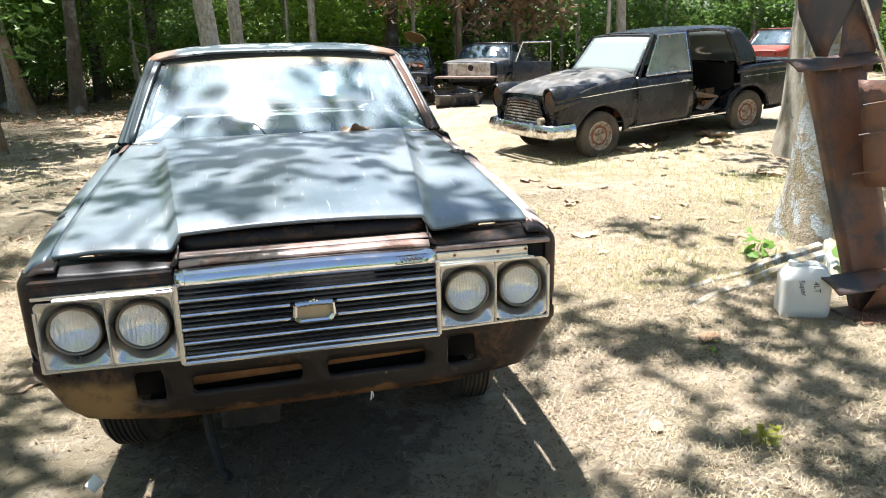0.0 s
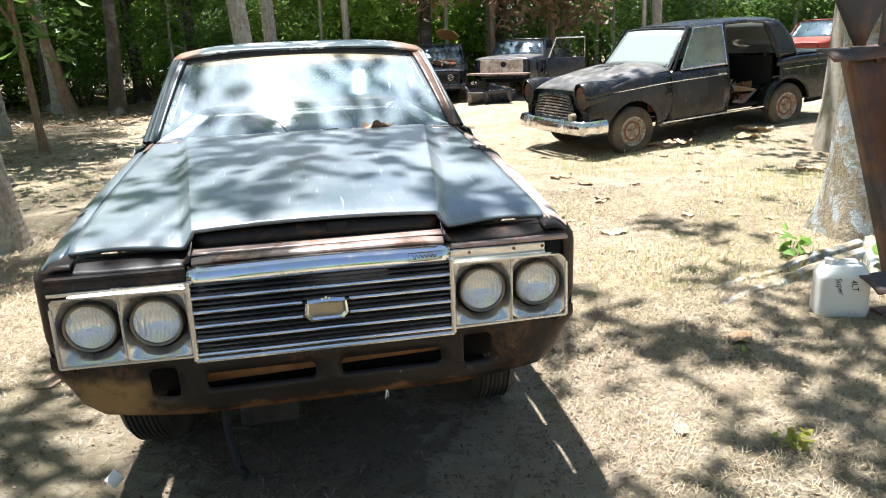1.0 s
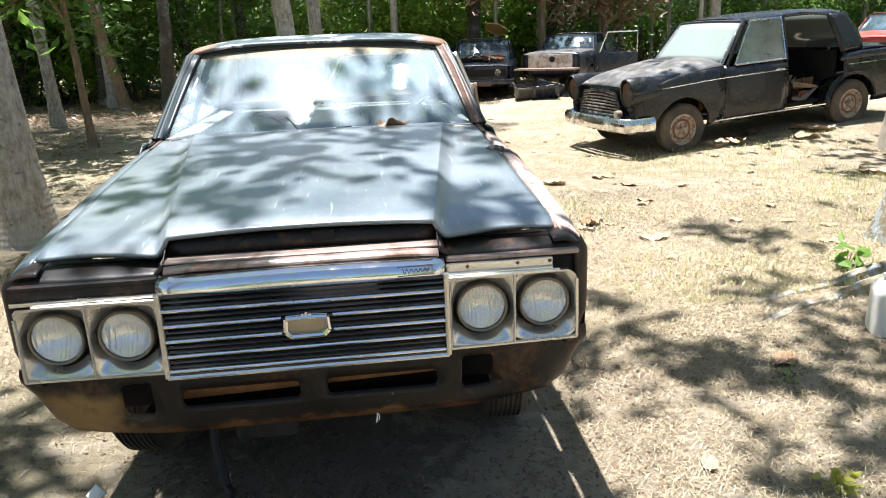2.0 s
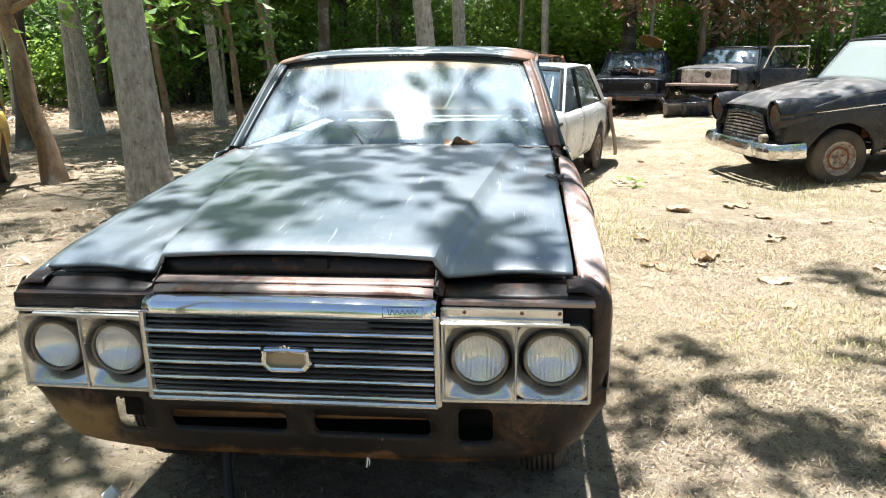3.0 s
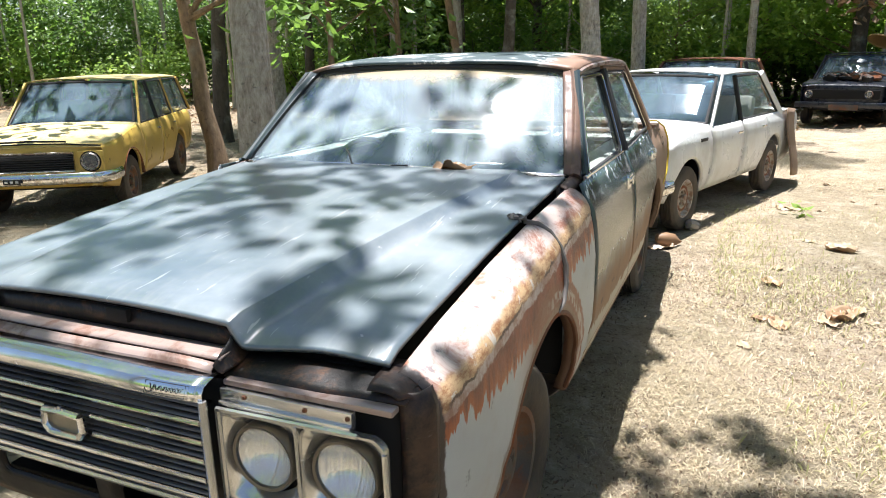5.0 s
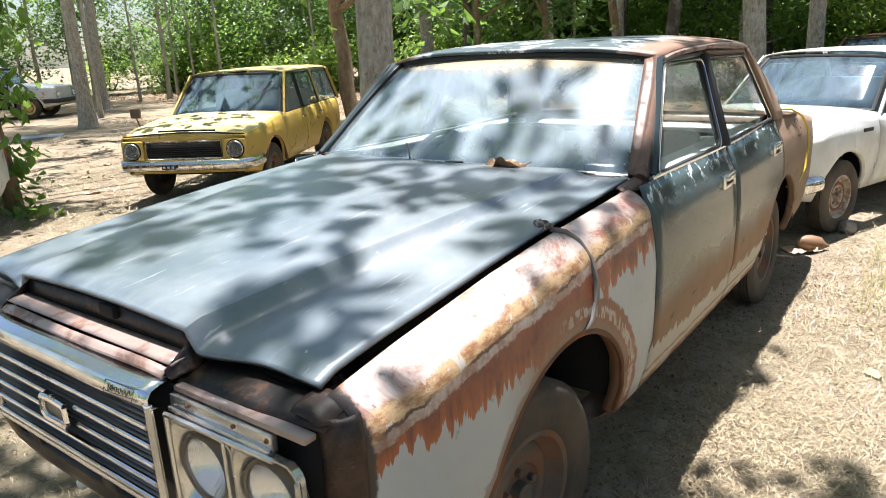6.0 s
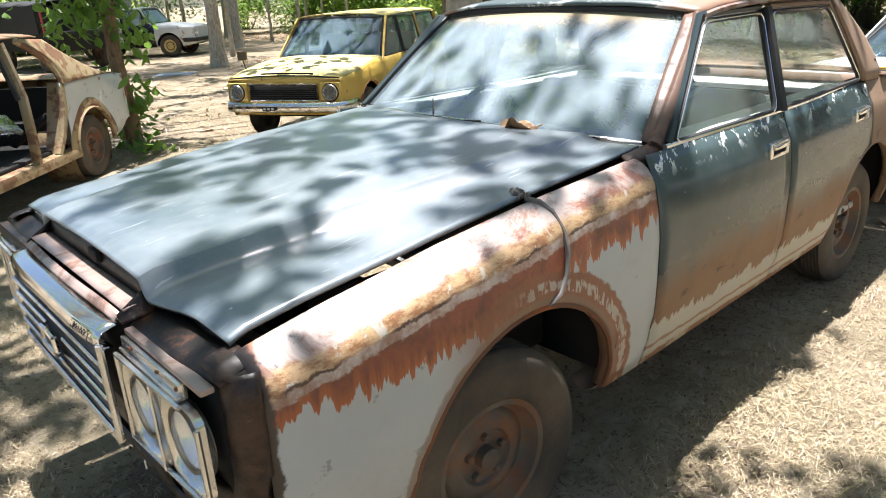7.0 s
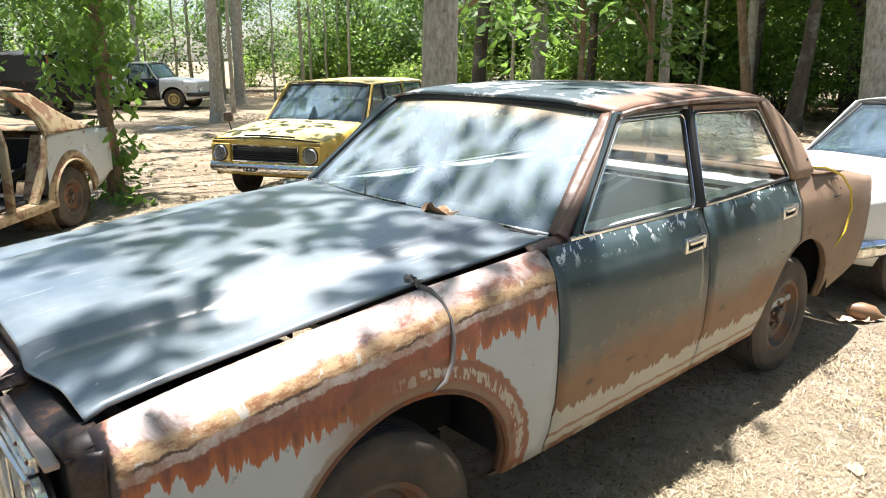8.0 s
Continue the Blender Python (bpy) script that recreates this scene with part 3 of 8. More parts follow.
# ---- wheels ----
def wheel_meshes(r, width, rim_r, tyre_mat, rim_mat, flat=0.0, ringed=False):
    """Tyre, rim and hub, outer face towards +x, axle at the origin."""
    h = width / 2
    t = [(-h * 0.7, rim_r), (-h * 0.95, rim_r + 0.02), (-h, r - 0.06), (-h * 0.93, r - 0.022), (-h * 0.7, r - 0.003)]
    for i in range(-3, 4):
        x = i * h * 0.2
        t += [(x - 0.006, r), (x - 0.002, r - 0.009), (x + 0.002, r - 0.009), (x + 0.006, r)]
    t += [(h * 0.7, r - 0.003), (h * 0.93, r - 0.022), (h * 0.965, r - 0.035), (h, r - 0.055), (h * 0.98, rim_r + 0.03), (h * 0.92, rim_r + 0.012), (h * 0.75, rim_r - 0.002)]
    tv, tf = lathe(t, 40)
    if flat:
        tv = [(x * (1.0 + (0.12 if z < -r + flat * 3 else 0)), y, max(z, -r + flat)) for x, y, z in tv]
    rim = lathe([(h * 0.78, rim_r + 0.008), (h * 0.86, rim_r + 0.006), (h * 0.84, rim_r - 0.012), (h * 0.45, rim_r - 0.022), (h * 0.32, rim_r * 0.80), (h * 0.40, rim_r * 0.74), (h * 0.52, rim_r * 0.60), (h * 0.50, rim_r * 0.48), (h * 0.38, rim_r * 0.44), (h * 0.36, rim_r * 0.25), (h * 0.36, 0.004)], 36, True)
    back = lathe([(h * 0.40, rim_r - 0.02), (-h * 0.7, rim_r + 0.002)], 36)
    nuts = []
    for k in range(5):
        w = 2 * math.pi * k / 5
        nuts.append(moved(lathe([(0, 0.013), (0.016, 0.013), (0.02, 0.009)], 6, True), Matrix.Translation((h * 0.37, rim_r * 0.34 * math.sin(w), rim_r * 0.34 * math.cos(w)))))
    hub = merge(lathe([(h * 0.36, 0.036), (h * 0.36 + 0.03, 0.034), (h * 0.36 + 0.036, 0.026)], 16, True), *nuts)
    # raised rust-dark ring, paints the shade of a recess on the rim
    shade_ring = lathe([(h * 0.50, rim_r * 0.70), (h * 0.535, rim_r * 0.68), (h * 0.545, rim_r * 0.60), (h * 0.52, rim_r * 0.56)], 36)
    return (mesh_data("tyre", tv, tf, tyre_mat), mesh_data("rim", *merge(rim, back), rim_mat), mesh_data("hub", *hub, rim_mat), mesh_data("shade_ring", *shade_ring, M_RUST) if ringed else None)


def put_wheel(meshes, parent, x, y, z, steer=0.0, side=1):
    """A wheel under its car: the rim carries tyre, hub and dark ring."""
    rim = new("wheel", meshes[1])
    rim.parent = parent
    rim.matrix_basis = pose(x, y, z, 0, 0, (0 if side > 0 else 180) + steer)
    for nm, me in (("tyre", meshes[0]), ("hub", meshes[2]), ("rim_shade_ring", meshes[3])):
        if me:
            o = new(nm, me)
            o.parent = rim
    return rim


# ---- ground ----
def build_ground():
    inner = np.arange(-14, 16.01, 0.2)
    outer = np.array([20, 26, 34, 45, 60, 85, 130, 220.0])
    xs = np.concatenate([-outer[::-1], inner, outer])
    ys = np.concatenate([-outer[::-1], np.arange(-14, 22.01, 0.2), outer[1:]])
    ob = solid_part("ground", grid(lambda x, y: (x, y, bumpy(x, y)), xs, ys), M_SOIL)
    return tagged(ob, "dry sandy soil with patches of straw-coloured grass", "ground", kind="structure")


build_ground()

# ---- the large sedan in front ----
TUCK = [(0.30, 0.060), (0.36, 0.045), (0.44, 0.020), (0.52, 0.012), (0.535, 0.004), (0.62, 0.0), (0.80, 0.0), (0.88, 0.010), (0.94, 0.020), (0.955, 0.030), (1.05, 0.070), (1.08, 0.085)]
PLAN = [(0.08, 0.780), (0.115, 0.802), (0.14, 0.824), (0.19, 0.842), (0.35, 0.856), (0.8, 0.868), (1.5, 0.872), (3.0, 0.868), (3.9, 0.850), (4.35, 0.826), (4.62, 0.79)]
GAP = [(0.115, 0.890), (0.15, 0.896), (0.18, 0.903), (0.35, 0.930), (0.7, 0.972), (1.03, 1.000), (1.5, 1.030), (1.7, 1.042)]
ARCH_F, ARCH_R = (0.915, 0.355, 0.40), (3.49, 0.33, 0.42)


def side_x(y, z):
    return lerp_table(y, PLAN) - lerp_table(z, TUCK)


def low_z(y, sill=0.335):
    z = sill + 0.05 * sstep(3.9, 4.5, y)
    if y < 0.5:
        z = 0.40 + 0.19 * sstep(0.50, 0.14, y)
    for cy, cz, r in (ARCH_F, ARCH_R):
        if abs(y - cy) < r:
            z = max(z, cz + math.sqrt(r * r - (y - cy) ** 2))
    return z


def stations(y0, y1, step=0.06):
    ys = list(np.linspace(y0, y1, max(2, int((y1 - y0) / step) + 1)))
    for cy, cz, r in (ARCH_F, ARCH_R):
        ys += [cy + r * math.cos(w) for w in np.linspace(0, math.pi, 25)]
        ys += [cy - r * 1.001, cy + r * 1.001]
    return sorted(y for y in set(ys) if y0 <= y <= y1)


def side_panel(y0, y1, top):
    """Body side between two seams, from its lower edge or wheel arch up to top(y)."""
    def fn(y, v):
        z = low_z(y) + (top(y) - low_z(y)) * v
        return side_x(y, z), y, z
    shape = flip(grid(fn, stations(y0, y1), np.linspace(0, 1, 15)))
    # a lip turned inwards round the lower edge
    lip = grid(lambda y, v: (side_x(y, low_z(y)) - 0.035 * v, y, low_z(y) + 0.004 * v), stations(y0, y1), [0, 1])
    return merge(shape, lip)


def both(name, shape, mat, parent, label="", thick=0.0):
    return solid_part(name, shape, mat, parent, label, thick), solid_part(name, mirror(shape), mat, parent, label, thick)


def ring_strip(path, width, depth):
    """A flat moulding along a path of (x, y, z)."""
    return tube(path, width, 6, depth / width)


def build_sedan():
    car = thing("sedan", "abandoned large saloon, dark teal and rusty brown, bumper missing", "car")
    # front fenders: side and rounded top up to the bonnet gap
    def fender(y, v):
        zg = lerp_table(y, GAP)
        gx = 0.752 + 0.012 * sstep(0.9, 1.5, y)
        zs = zg - 0.085
        if v < 0.6:
            z = low_z(y) + (zs - low_z(y)) * v / 0.6
            return side_x(y, z), y, z
        w = (v - 0.6) / 0.4
        x0 = side_x(y, zs)
        a = w * math.pi / 2
        return x0 - (x0 - gx) * (1 - math.cos(a)) ** 0.85, y, zs + (zg - zs) * math.sin(a)
    vs = list(np.linspace(0, 0.6, 13)) + list(np.linspace(0.63, 1.0, 11))
    f = flip(grid(fender, stations(0.165, 1.505, 0.05), vs))
    f = merge(f, grid(lambda y, v: (side_x(y, low_z(y)) - 0.04 * v, y, low_z(y) + 0.006 * v), stations(0.165, 1.505, 0.05), [0, 1]))
    f = merge(f, grid(lambda y, v: (0.752 + 0.012 * sstep(0.9, 1.5, y), y, lerp_table(y, GAP) - 0.05 * v), np.linspace(0.165, 1.505, 20), [0, 1]))
    solid_part("front_fender", f, M_FENDER, car, "rusty brown and grey front fender with orange runs", 0.003)
    solid_part("front_fender", mirror(f), M_HOOD, car, "dark teal front fender", 0.003)
    def corner(u, z):
        """Dark upright corner between the headlamps and the fender."""
        a = u * math.pi / 2
        top = sstep(0.84, 0.89, z)
        return 0.782 + 0.056 * math.sin(a) - 0.02 * top - 0.03 * sstep(0.66, 0.56, z), 0.112 + 0.058 * (1 - math.cos(a)) + 0.012 * top, z
    both("corner_panel", grid(corner, np.linspace(0, 1, 8), [0.56, 0.60, 0.66, 0.72, 0.78, 0.83, 0.85, 0.87, 0.882]), M_NOSE, car, "black rusty corner panel", 0.003)
    def corner_cap(u, y):
        x = 0.715 + (0.065 + 0.048 * sstep(0.10, 0.17, y)) * u
        return x, y, 0.893 + 0.12 * (y - 0.11) - 0.074 * max(0.0, (x - 0.75) / 0.085) ** 2 - 0.010 * sstep(0.13, 0.10, y)
    both("corner_cap", flip(grid(corner_cap, np.linspace(0, 1, 9), np.linspace(0.108, 0.185, 6))), M_NOSE, car, "black rusty fender corner", 0.003)
    # rolled lips round the front arches
    arch = [(0.868, ARCH_F[0] + ARCH_F[2] * math.cos(w), ARCH_F[1] + ARCH_F[2] * math.sin(w)) for w in np.linspace(-0.02, math.pi + 0.1, 36)]
    both("arch_lip", tube([(side_x(y, z) - 0.002, y, z) for _, y, z in arch], 0.009, 6), M_RUST, car, "rusty rolled arch lip")
    arch = [(ARCH_R[0] + ARCH_R[2] * math.cos(w), ARCH_R[1] + ARCH_R[2] * math.sin(w)) for w in np.linspace(0.1, math.pi - 0.1, 36)]
    both("arch_lip", tube([(side_x(y, z) - 0.002, y, z) for y, z in arch], 0.009, 6), M_QUARTER, car, "brown rolled arch lip")

    # bonnet with a raised middle
    def cowl_y(x):
        return 1.455 + 0.14 * (x / 0.74) ** 2
    def bonnet(s, v):
        xr = 0.366 + 0.20 * v
        q = abs(s)
        x = q / 0.5 * xr if q <= 0.5 else xr + (q - 0.5) / 0.5 * (0.733 - xr)
        yf = 0.136 + 0.034 * sstep(0.36, 0.60, x)
        y = yf + (cowl_y(x) - yf) * v
        side = lerp_table(y, GAP) + 0.006 + 0.006 * sstep(0.738, 0.60, x)
        side += 0.010 * sstep(0.35, 0.0, v)
        zc = 0.977 + 0.100 * (1 - (1 - v) ** 1.45)
        up = max(zc - 0.012 * (x / xr) ** 2 * (1 - 0.5 * v), side) if q <= 0.5 else max(zc - 0.012 * (1 - 0.5 * v), side)
        drop = 1.0 if q <= 0.5 else max(0.0, 1 - (q - 0.5) / (0.055 + 0.13 * v)) ** 1.7
        z = side + (up - side) * drop
        if v < 0.03:
            z -= 0.010 * (1 - v / 0.03)
        return math.copysign(x, s), y, z
    ss = sorted(set([round(k * p, 4) for k in (-1, 1) for p in (0, 0.06, 0.12, 0.18, 0.24, 0.30, 0.36, 0.42, 0.46, 0.485, 0.497, 0.5, 0.503, 0.510, 0.518, 0.527, 0.536, 0.545, 0.56, 0.575, 0.595, 0.63, 0.655, 0.68, 0.71, 0.74, 0.77, 0.80, 0.86, 0.92, 0.97, 1.0)]))
    solid_part("bonnet", flip(grid(bonnet, ss, [0, 0.006, 0.015, 0.03, 0.06] + list(np.linspace(0.1, 1, 28)))), M_HOOD, car, "dusty dark teal bonnet with dappled scratches", 0.012)
    for s in (-1, 1):
        louvres = [moved(block(s * 0.262 + k * 0.017 - 0.034, 1.388, 1.0785, 0.008, 0.044, 0.006, 0), pose(0, 0, 0)) for k in range(5)]
        solid_part("bonnet_vent", merge(*louvres), M_VOID, car, "small slotted vent")
    for hy in (0.56, 0.60):
        solid_part("fender_hole", moved(lathe([(0, 0.016), (0.003, 0.014)], 14, True), Matrix.Translation((-0.800, hy, 0.948)) @ pose(0, 0, 0, 0, -118, 0)), M_VOID, car, "oval hole in the fender top")

    # nose: dark panel below the bonnet
    side_nose = grid(lambda x, v: (x, 0.178 - 0.085 * v + 0.02 * sstep(0.6, 0.82, x), 0.890 - 0.016 * v * v - 0.010 * v), np.linspace(0.385, 0.795, 12), np.linspace(0, 1, 5))
    both("nose_panel", merge(side_nose, grid(lambda x, v: (x, 0.178 + 0.02 * sstep(0.6, 0.82, x) + 0.07 * v, 0.890 - 0.004 * v), np.linspace(0.385, 0.735, 12), [0, 1])), M_NOSE, car, "black nose panel with rust", 0.003)
    slam = grid(lambda x, v: (x, 0.152 - 0.010 * v, 0.956 - 0.052 * v - 0.006 * abs(x) / 0.37), sorted(set(list(np.linspace(-0.375, 0.375, 17)) + [0.025, 0.088])), [0, 0.45, 1], skip=lambda i, j: False)
    solid_part("slam_panel", merge(slam, grid(lambda x, v: (x, 0.152 + 0.06 * v, 0.956 - 0.006 * abs(x) / 0.37), np.linspace(-0.375, 0.375, 9), [0, 1])), M_NOSE, car, "black painted slam panel", 0.004)
    shelf = grid(lambda x, v: (x, 0.142 - 0.056 * v, 0.9045 + 0.003 * math.sin(v * math.pi) - 0.004 * v), np.linspace(-0.385, 0.385, 25), np.linspace(0, 1, 5))
    solid_part("nose_shelf", shelf, M_RUSTLIP, car, "bleached brown primed shelf above the grille", 0.004)
    solid_part("latch_slot", block(0.054, 0.140, 0.941, 0.065, 0.02, 0.034, 0.008), M_VOID, car)
    both("nose_step", grid(lambda w, v: (0.372 + 0.024 * w + 0.003, 0.158 - 0.085 * v, 0.950 - 0.070 * w ** 0.8 - 0.055 * v * (1 - w)), np.linspace(0, 1, 7), np.linspace(0, 1, 4)), M_NOSE, car, "", 0.004)
    def lip(x, v):
        a = v * math.pi
        return x, 0.083 - 0.018 * math.sin(a) - 0.012 * (1 - (x / 0.38) ** 2), 0.906 - 0.030 * v - 0.010 * (abs(x) / 0.38) ** 6
    solid_part("grille_lip", flip(grid(lip, np.linspace(-0.375, 0.375, 25), np.linspace(0, 1, 6))), M_RUSTLIP, car, "brown primed lip above the grille", 0.004)
    lip_bar = block(0.590, 0.090, 0.861, 0.390, 0.030, 0.014, 0.005)
    solid_part("lamp_lip", lip_bar, M_RUSTLIP, car, "brown primed lip above the headlamps")
    solid_part("lamp_lip", mirror(lip_bar), M_NOSE, car, "black scuffed lip above the headlamps")
    solid_part("lamp_rail", merge(block(0.548, 0.074, 0.834, 0.31, 0.018, 0.036, 0.003), block(0.548, 0.064, 0.822, 0.31, 0.014, 0.010, 0.003)), M_BEZEL, car, "worn aluminium rail above the headlamps")
    solid_part("lamp_rail", merge(block(-0.585, 0.066, 0.825, 0.385, 0.014, 0.012, 0.003)), M_CHROME, car, "thin bright rail above the headlamps")
    solid_part("rail_backing", block(-0.590, 0.082, 0.838, 0.39, 0.016, 0.036, 0.004), M_NOSE, car)
    for q in (0.455, 0.60, 0.695):
        solid_part("screw", moved(lathe([(0, 0.006), (0.005, 0.004)], 8, True), Matrix.Translation((q, 0.066, 0.842)) @ pose(0, 0, 0, 0, 0, -90)), M_RUST, car)
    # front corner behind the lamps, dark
    # near-black sheet, the shade behind the lamps put into its colour
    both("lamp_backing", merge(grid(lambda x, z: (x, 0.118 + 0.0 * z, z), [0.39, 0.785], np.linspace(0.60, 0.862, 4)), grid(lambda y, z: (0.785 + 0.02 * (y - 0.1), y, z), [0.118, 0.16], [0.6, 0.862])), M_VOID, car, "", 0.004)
    # valance with its openings
    xs = [-0.828, -0.80, -0.76, -0.70, -0.62, -0.55, -0.54, -0.47, -0.46, -0.405, -0.385, -0.37, -0.20, -0.06, -0.045, 0.0, 0.03, 0.045, 0.20, 0.345, 0.36, 0.40, 0.43, 0.44, 0.52, 0.53, 0.60, 0.70, 0.76, 0.80, 0.828]
    vs = [0, 0.12, 0.22, 0.36, 0.42, 0.48, 0.62, 0.70, 0.82, 0.90, 1.0]
    def valance(x, v):
        bottom = 0.376 + 0.032 * sstep(0.40, 0.74, abs(x)) + 0.15 * sstep(0.72, 0.85, abs(x))
        z = 0.605 + (bottom - 0.605) * v
        return x, 0.098 + 0.045 * sstep(0.62, 0.84, abs(x)) + 0.022 * v ** 2 - 0.010 * math.sin(v * math.pi) , z
    def hole(i, j):
        a, b, v0, v1 = xs[i], xs[i + 1], vs[j], vs[j + 1]
        square = any(lo <= a and b <= hi for lo, hi in ((-0.55, -0.46), (0.43, 0.53))) and 0.2 < v0 and v1 <= 0.72
        slot = any(lo <= a and b <= hi for lo, hi in ((-0.385, -0.045), (0.03, 0.36))) and 0.30 < v0 and v1 <= 0.63
        return square or slot
    solid_part("valance", grid(valance, xs, vs, hole), M_NOSE, car, "black valance with rust and four openings", 0.006)
    def hole_edge(x0, x1, v0, v1):
        """A rolled edge with rounded corners round one opening of the valance."""
        pts, rx, rv = [], 0.022, 0.10
        for cx, cv, a0 in ((x1 - rx, v0 + rv, -90), (x1 - rx, v1 - rv, 0), (x0 + rx, v1 - rv, 90), (x0 + rx, v0 + rv, 180)):
            for k in range(5):
                a = radians(a0 + 22.5 * k)
                x, y, z = valance(cx + rx * math.cos(a), cv + rv * math.sin(a))
                pts.append((x, y + 0.001, z))
        return tube(pts + pts[:1], 0.0055, 6)
    for x0, x1, v0, v1 in ((-0.552, -0.458, 0.21, 0.71), (0.428, 0.532, 0.21, 0.71), (-0.387, -0.043, 0.35, 0.63), (0.028, 0.362, 0.35, 0.63)):
        solid_part("opening_edge", hole_edge(x0, x1, v0, v1), M_NOSE, car)
    solid_part("frayed_thread", merge(tube([(0.17, 0.118, 0.385), (0.172, 0.112, 0.372), (0.168, 0.114, 0.345)], 0.0022, 5), tube([(0.17, 0.118, 0.385), (0.178, 0.112, 0.365), (0.176, 0.114, 0.352)], 0.0018, 5)), M_JUG, car, "pale frayed thread")
    solid_part("valance_lip", grid(lambda x, v: (x, valance(x, 1.0)[1] + 0.05 * v, valance(x, 1.0)[2] + 0.006 * v), xs, [0, 1]), M_NOSE, car, "", 0.003)
    solid_part("brake_duct", tube([(0.54, 0.16, 0.80), (0.60, 0.14, 0.78)], 0.01, 6), M_VOID, car)
    solid_part("crossmember", merge(moved(block(0, 0, 0, 0.84, 0.03, 0.055, 0.012), pose(0, 0.165, 0.497, 0, -1.6, 0))), M_ORANGE, car, "rust-orange crossmember")
    # near-black inner walls keep light out and paint the bay and arches dark
    solid_part("dark_bay_wall", merge(block(0, 0.30, 0.62, 1.3, 0.02, 0.48, 0.004)), M_VOID, car)
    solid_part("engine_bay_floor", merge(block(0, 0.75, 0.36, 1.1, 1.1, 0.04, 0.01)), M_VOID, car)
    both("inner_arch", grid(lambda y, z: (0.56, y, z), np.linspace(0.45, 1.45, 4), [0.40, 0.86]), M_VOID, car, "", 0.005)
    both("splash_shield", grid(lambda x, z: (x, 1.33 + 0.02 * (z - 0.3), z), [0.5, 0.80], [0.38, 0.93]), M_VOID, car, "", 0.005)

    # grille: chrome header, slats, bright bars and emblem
    # near-black sheet paints the depth behind the slats
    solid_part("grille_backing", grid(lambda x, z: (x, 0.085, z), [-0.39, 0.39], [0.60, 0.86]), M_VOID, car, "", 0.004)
    hp = [(0.060, 0.884), (0.034, 0.883), (0.012, 0.876), (0.004, 0.864), (0.003, 0.850), (0.010, 0.842), (0.03, 0.841)]
    solid_part("grille_header", grid(lambda x, k: (x, hp[int(k)][0] + 0.020 * (x / 0.386) ** 4, hp[int(k)][1] - 0.010 * (x / 0.386) ** 2), np.linspace(-0.386, 0.386, 25), range(len(hp))), M_CHROME, car, "bright chrome grille header", 0.004)
    for i in range(16):
        z = 0.829 - i * 0.0146
        slat = grid(lambda x, k: (x, (0.030, 0.018, 0.030)[int(k)], z + (0.0035, 0, -0.0035)[int(k)]), np.linspace(-0.378, 0.378, 5), range(3))
        solid_part("slat", flip(slat), M_SLAT, car, thick=0.002)
    for i in range(5):
        z = 0.794 - i * 0.0440
        for a, b in (((-0.380, 0.380),) if i in (0, 3, 4) else ((-0.380, -0.070), (0.070, 0.380))):
            solid_part("bright_bar", tube([(a, 0.014, z), (b, 0.014, z)], 0.0058, 8, 0.9), M_CHROME, car)
    frame_path = [(-0.387, 0.020, 0.842), (-0.389, 0.020, 0.598), (0.389, 0.020, 0.598), (0.387, 0.020, 0.842)]
    solid_part("grille_surround", merge(tube(frame_path[:2], 0.009, 8), tube(frame_path[1:3], 0.009, 8), tube(frame_path[2:], 0.009, 8)), M_BEZEL, car, "tarnished grille surround")
    rim_pts = [(-0.055, 0.752), (-0.058, 0.715), (-0.044, 0.700), (0.044, 0.700), (0.058, 0.715), (0.055, 0.752), (0.0, 0.755)]
    emblem = solid_part("emblem", merge(*[tube([(x0, -0.002, z0), (x1, -0.002, z1)], 0.0085, 8) for (x0, z0), (x1, z1) in zip(rim_pts, rim_pts[1:] + rim_pts[:1])]), M_CHROME, car, "chrome shield emblem")
    solid_part("emblem_plate", ([(x * 0.97, 0.004, z) for x, z in rim_pts], [tuple(range(7))]), M_PLATE, emblem, "honeycomb emblem plate", smooth=False)
    solid_part("emblem_peak", merge(*[block(q, -0.002, 0.761 + (0.004 if q == 0 else 0), 0.008, 0.012, 0.010, 0.003) for q in (-0.010, 0, 0.010)]), M_CHROME, emblem)
    swirl = [(-0.038 + 0.076 * k / 40, -0.0005, 0.0065 * math.cos(k * 0.95) * (1.25 if k < 7 else 0.75)) for k in range(41)]
    solid_part("badge_script", moved(tube(swirl, 0.0009, 5), pose(0.305, 0.0068, 0.860, -24, 0, 3)), M_VOID, car, "dark script-like line on the name badge")
    edge = [(-0.050, 0, -0.013), (0.050, 0, -0.013), (0.050, 0, 0.013), (-0.050, 0, 0.013), (-0.050, 0, -0.013)]
    solid_part("badge_border", moved(tube(edge, 0.0008, 5), pose(0.305, 0.0075, 0.860, -24, 0, 3)), M_VOID, car, "thin border of the name badge")

    # headlamps
    def bezel(cx, cy, cz, w, h, r):
        """A square plate with a round opening, dished round the lamp."""
        def fn(a, v):
            ca, sa = math.cos(a), math.sin(a)
            m = max(abs(ca) / (w / 2), abs(sa) / (h / 2))
            sq = 1 / m
            sq = min(sq, (1.34 if cx > 0.6 else 1.47) * min(w, h) / 2)
            rad = (r + 0.011) + (sq - r - 0.011) * min(1, v)
            if v > 1:
                rad = sq
            depth = 0.034 * (1 - min(1, v * 1.15)) ** 1.3 + (0.035 * (v - 1) if v > 1 else 0)
            return cx + rad * ca, cy + depth, cz + rad * sa
        return grid(fn, np.linspace(0, 2 * math.pi, 65), [0, 0.2, 0.45, 0.7, 0.85, 0.93, 1.0, 1.5])
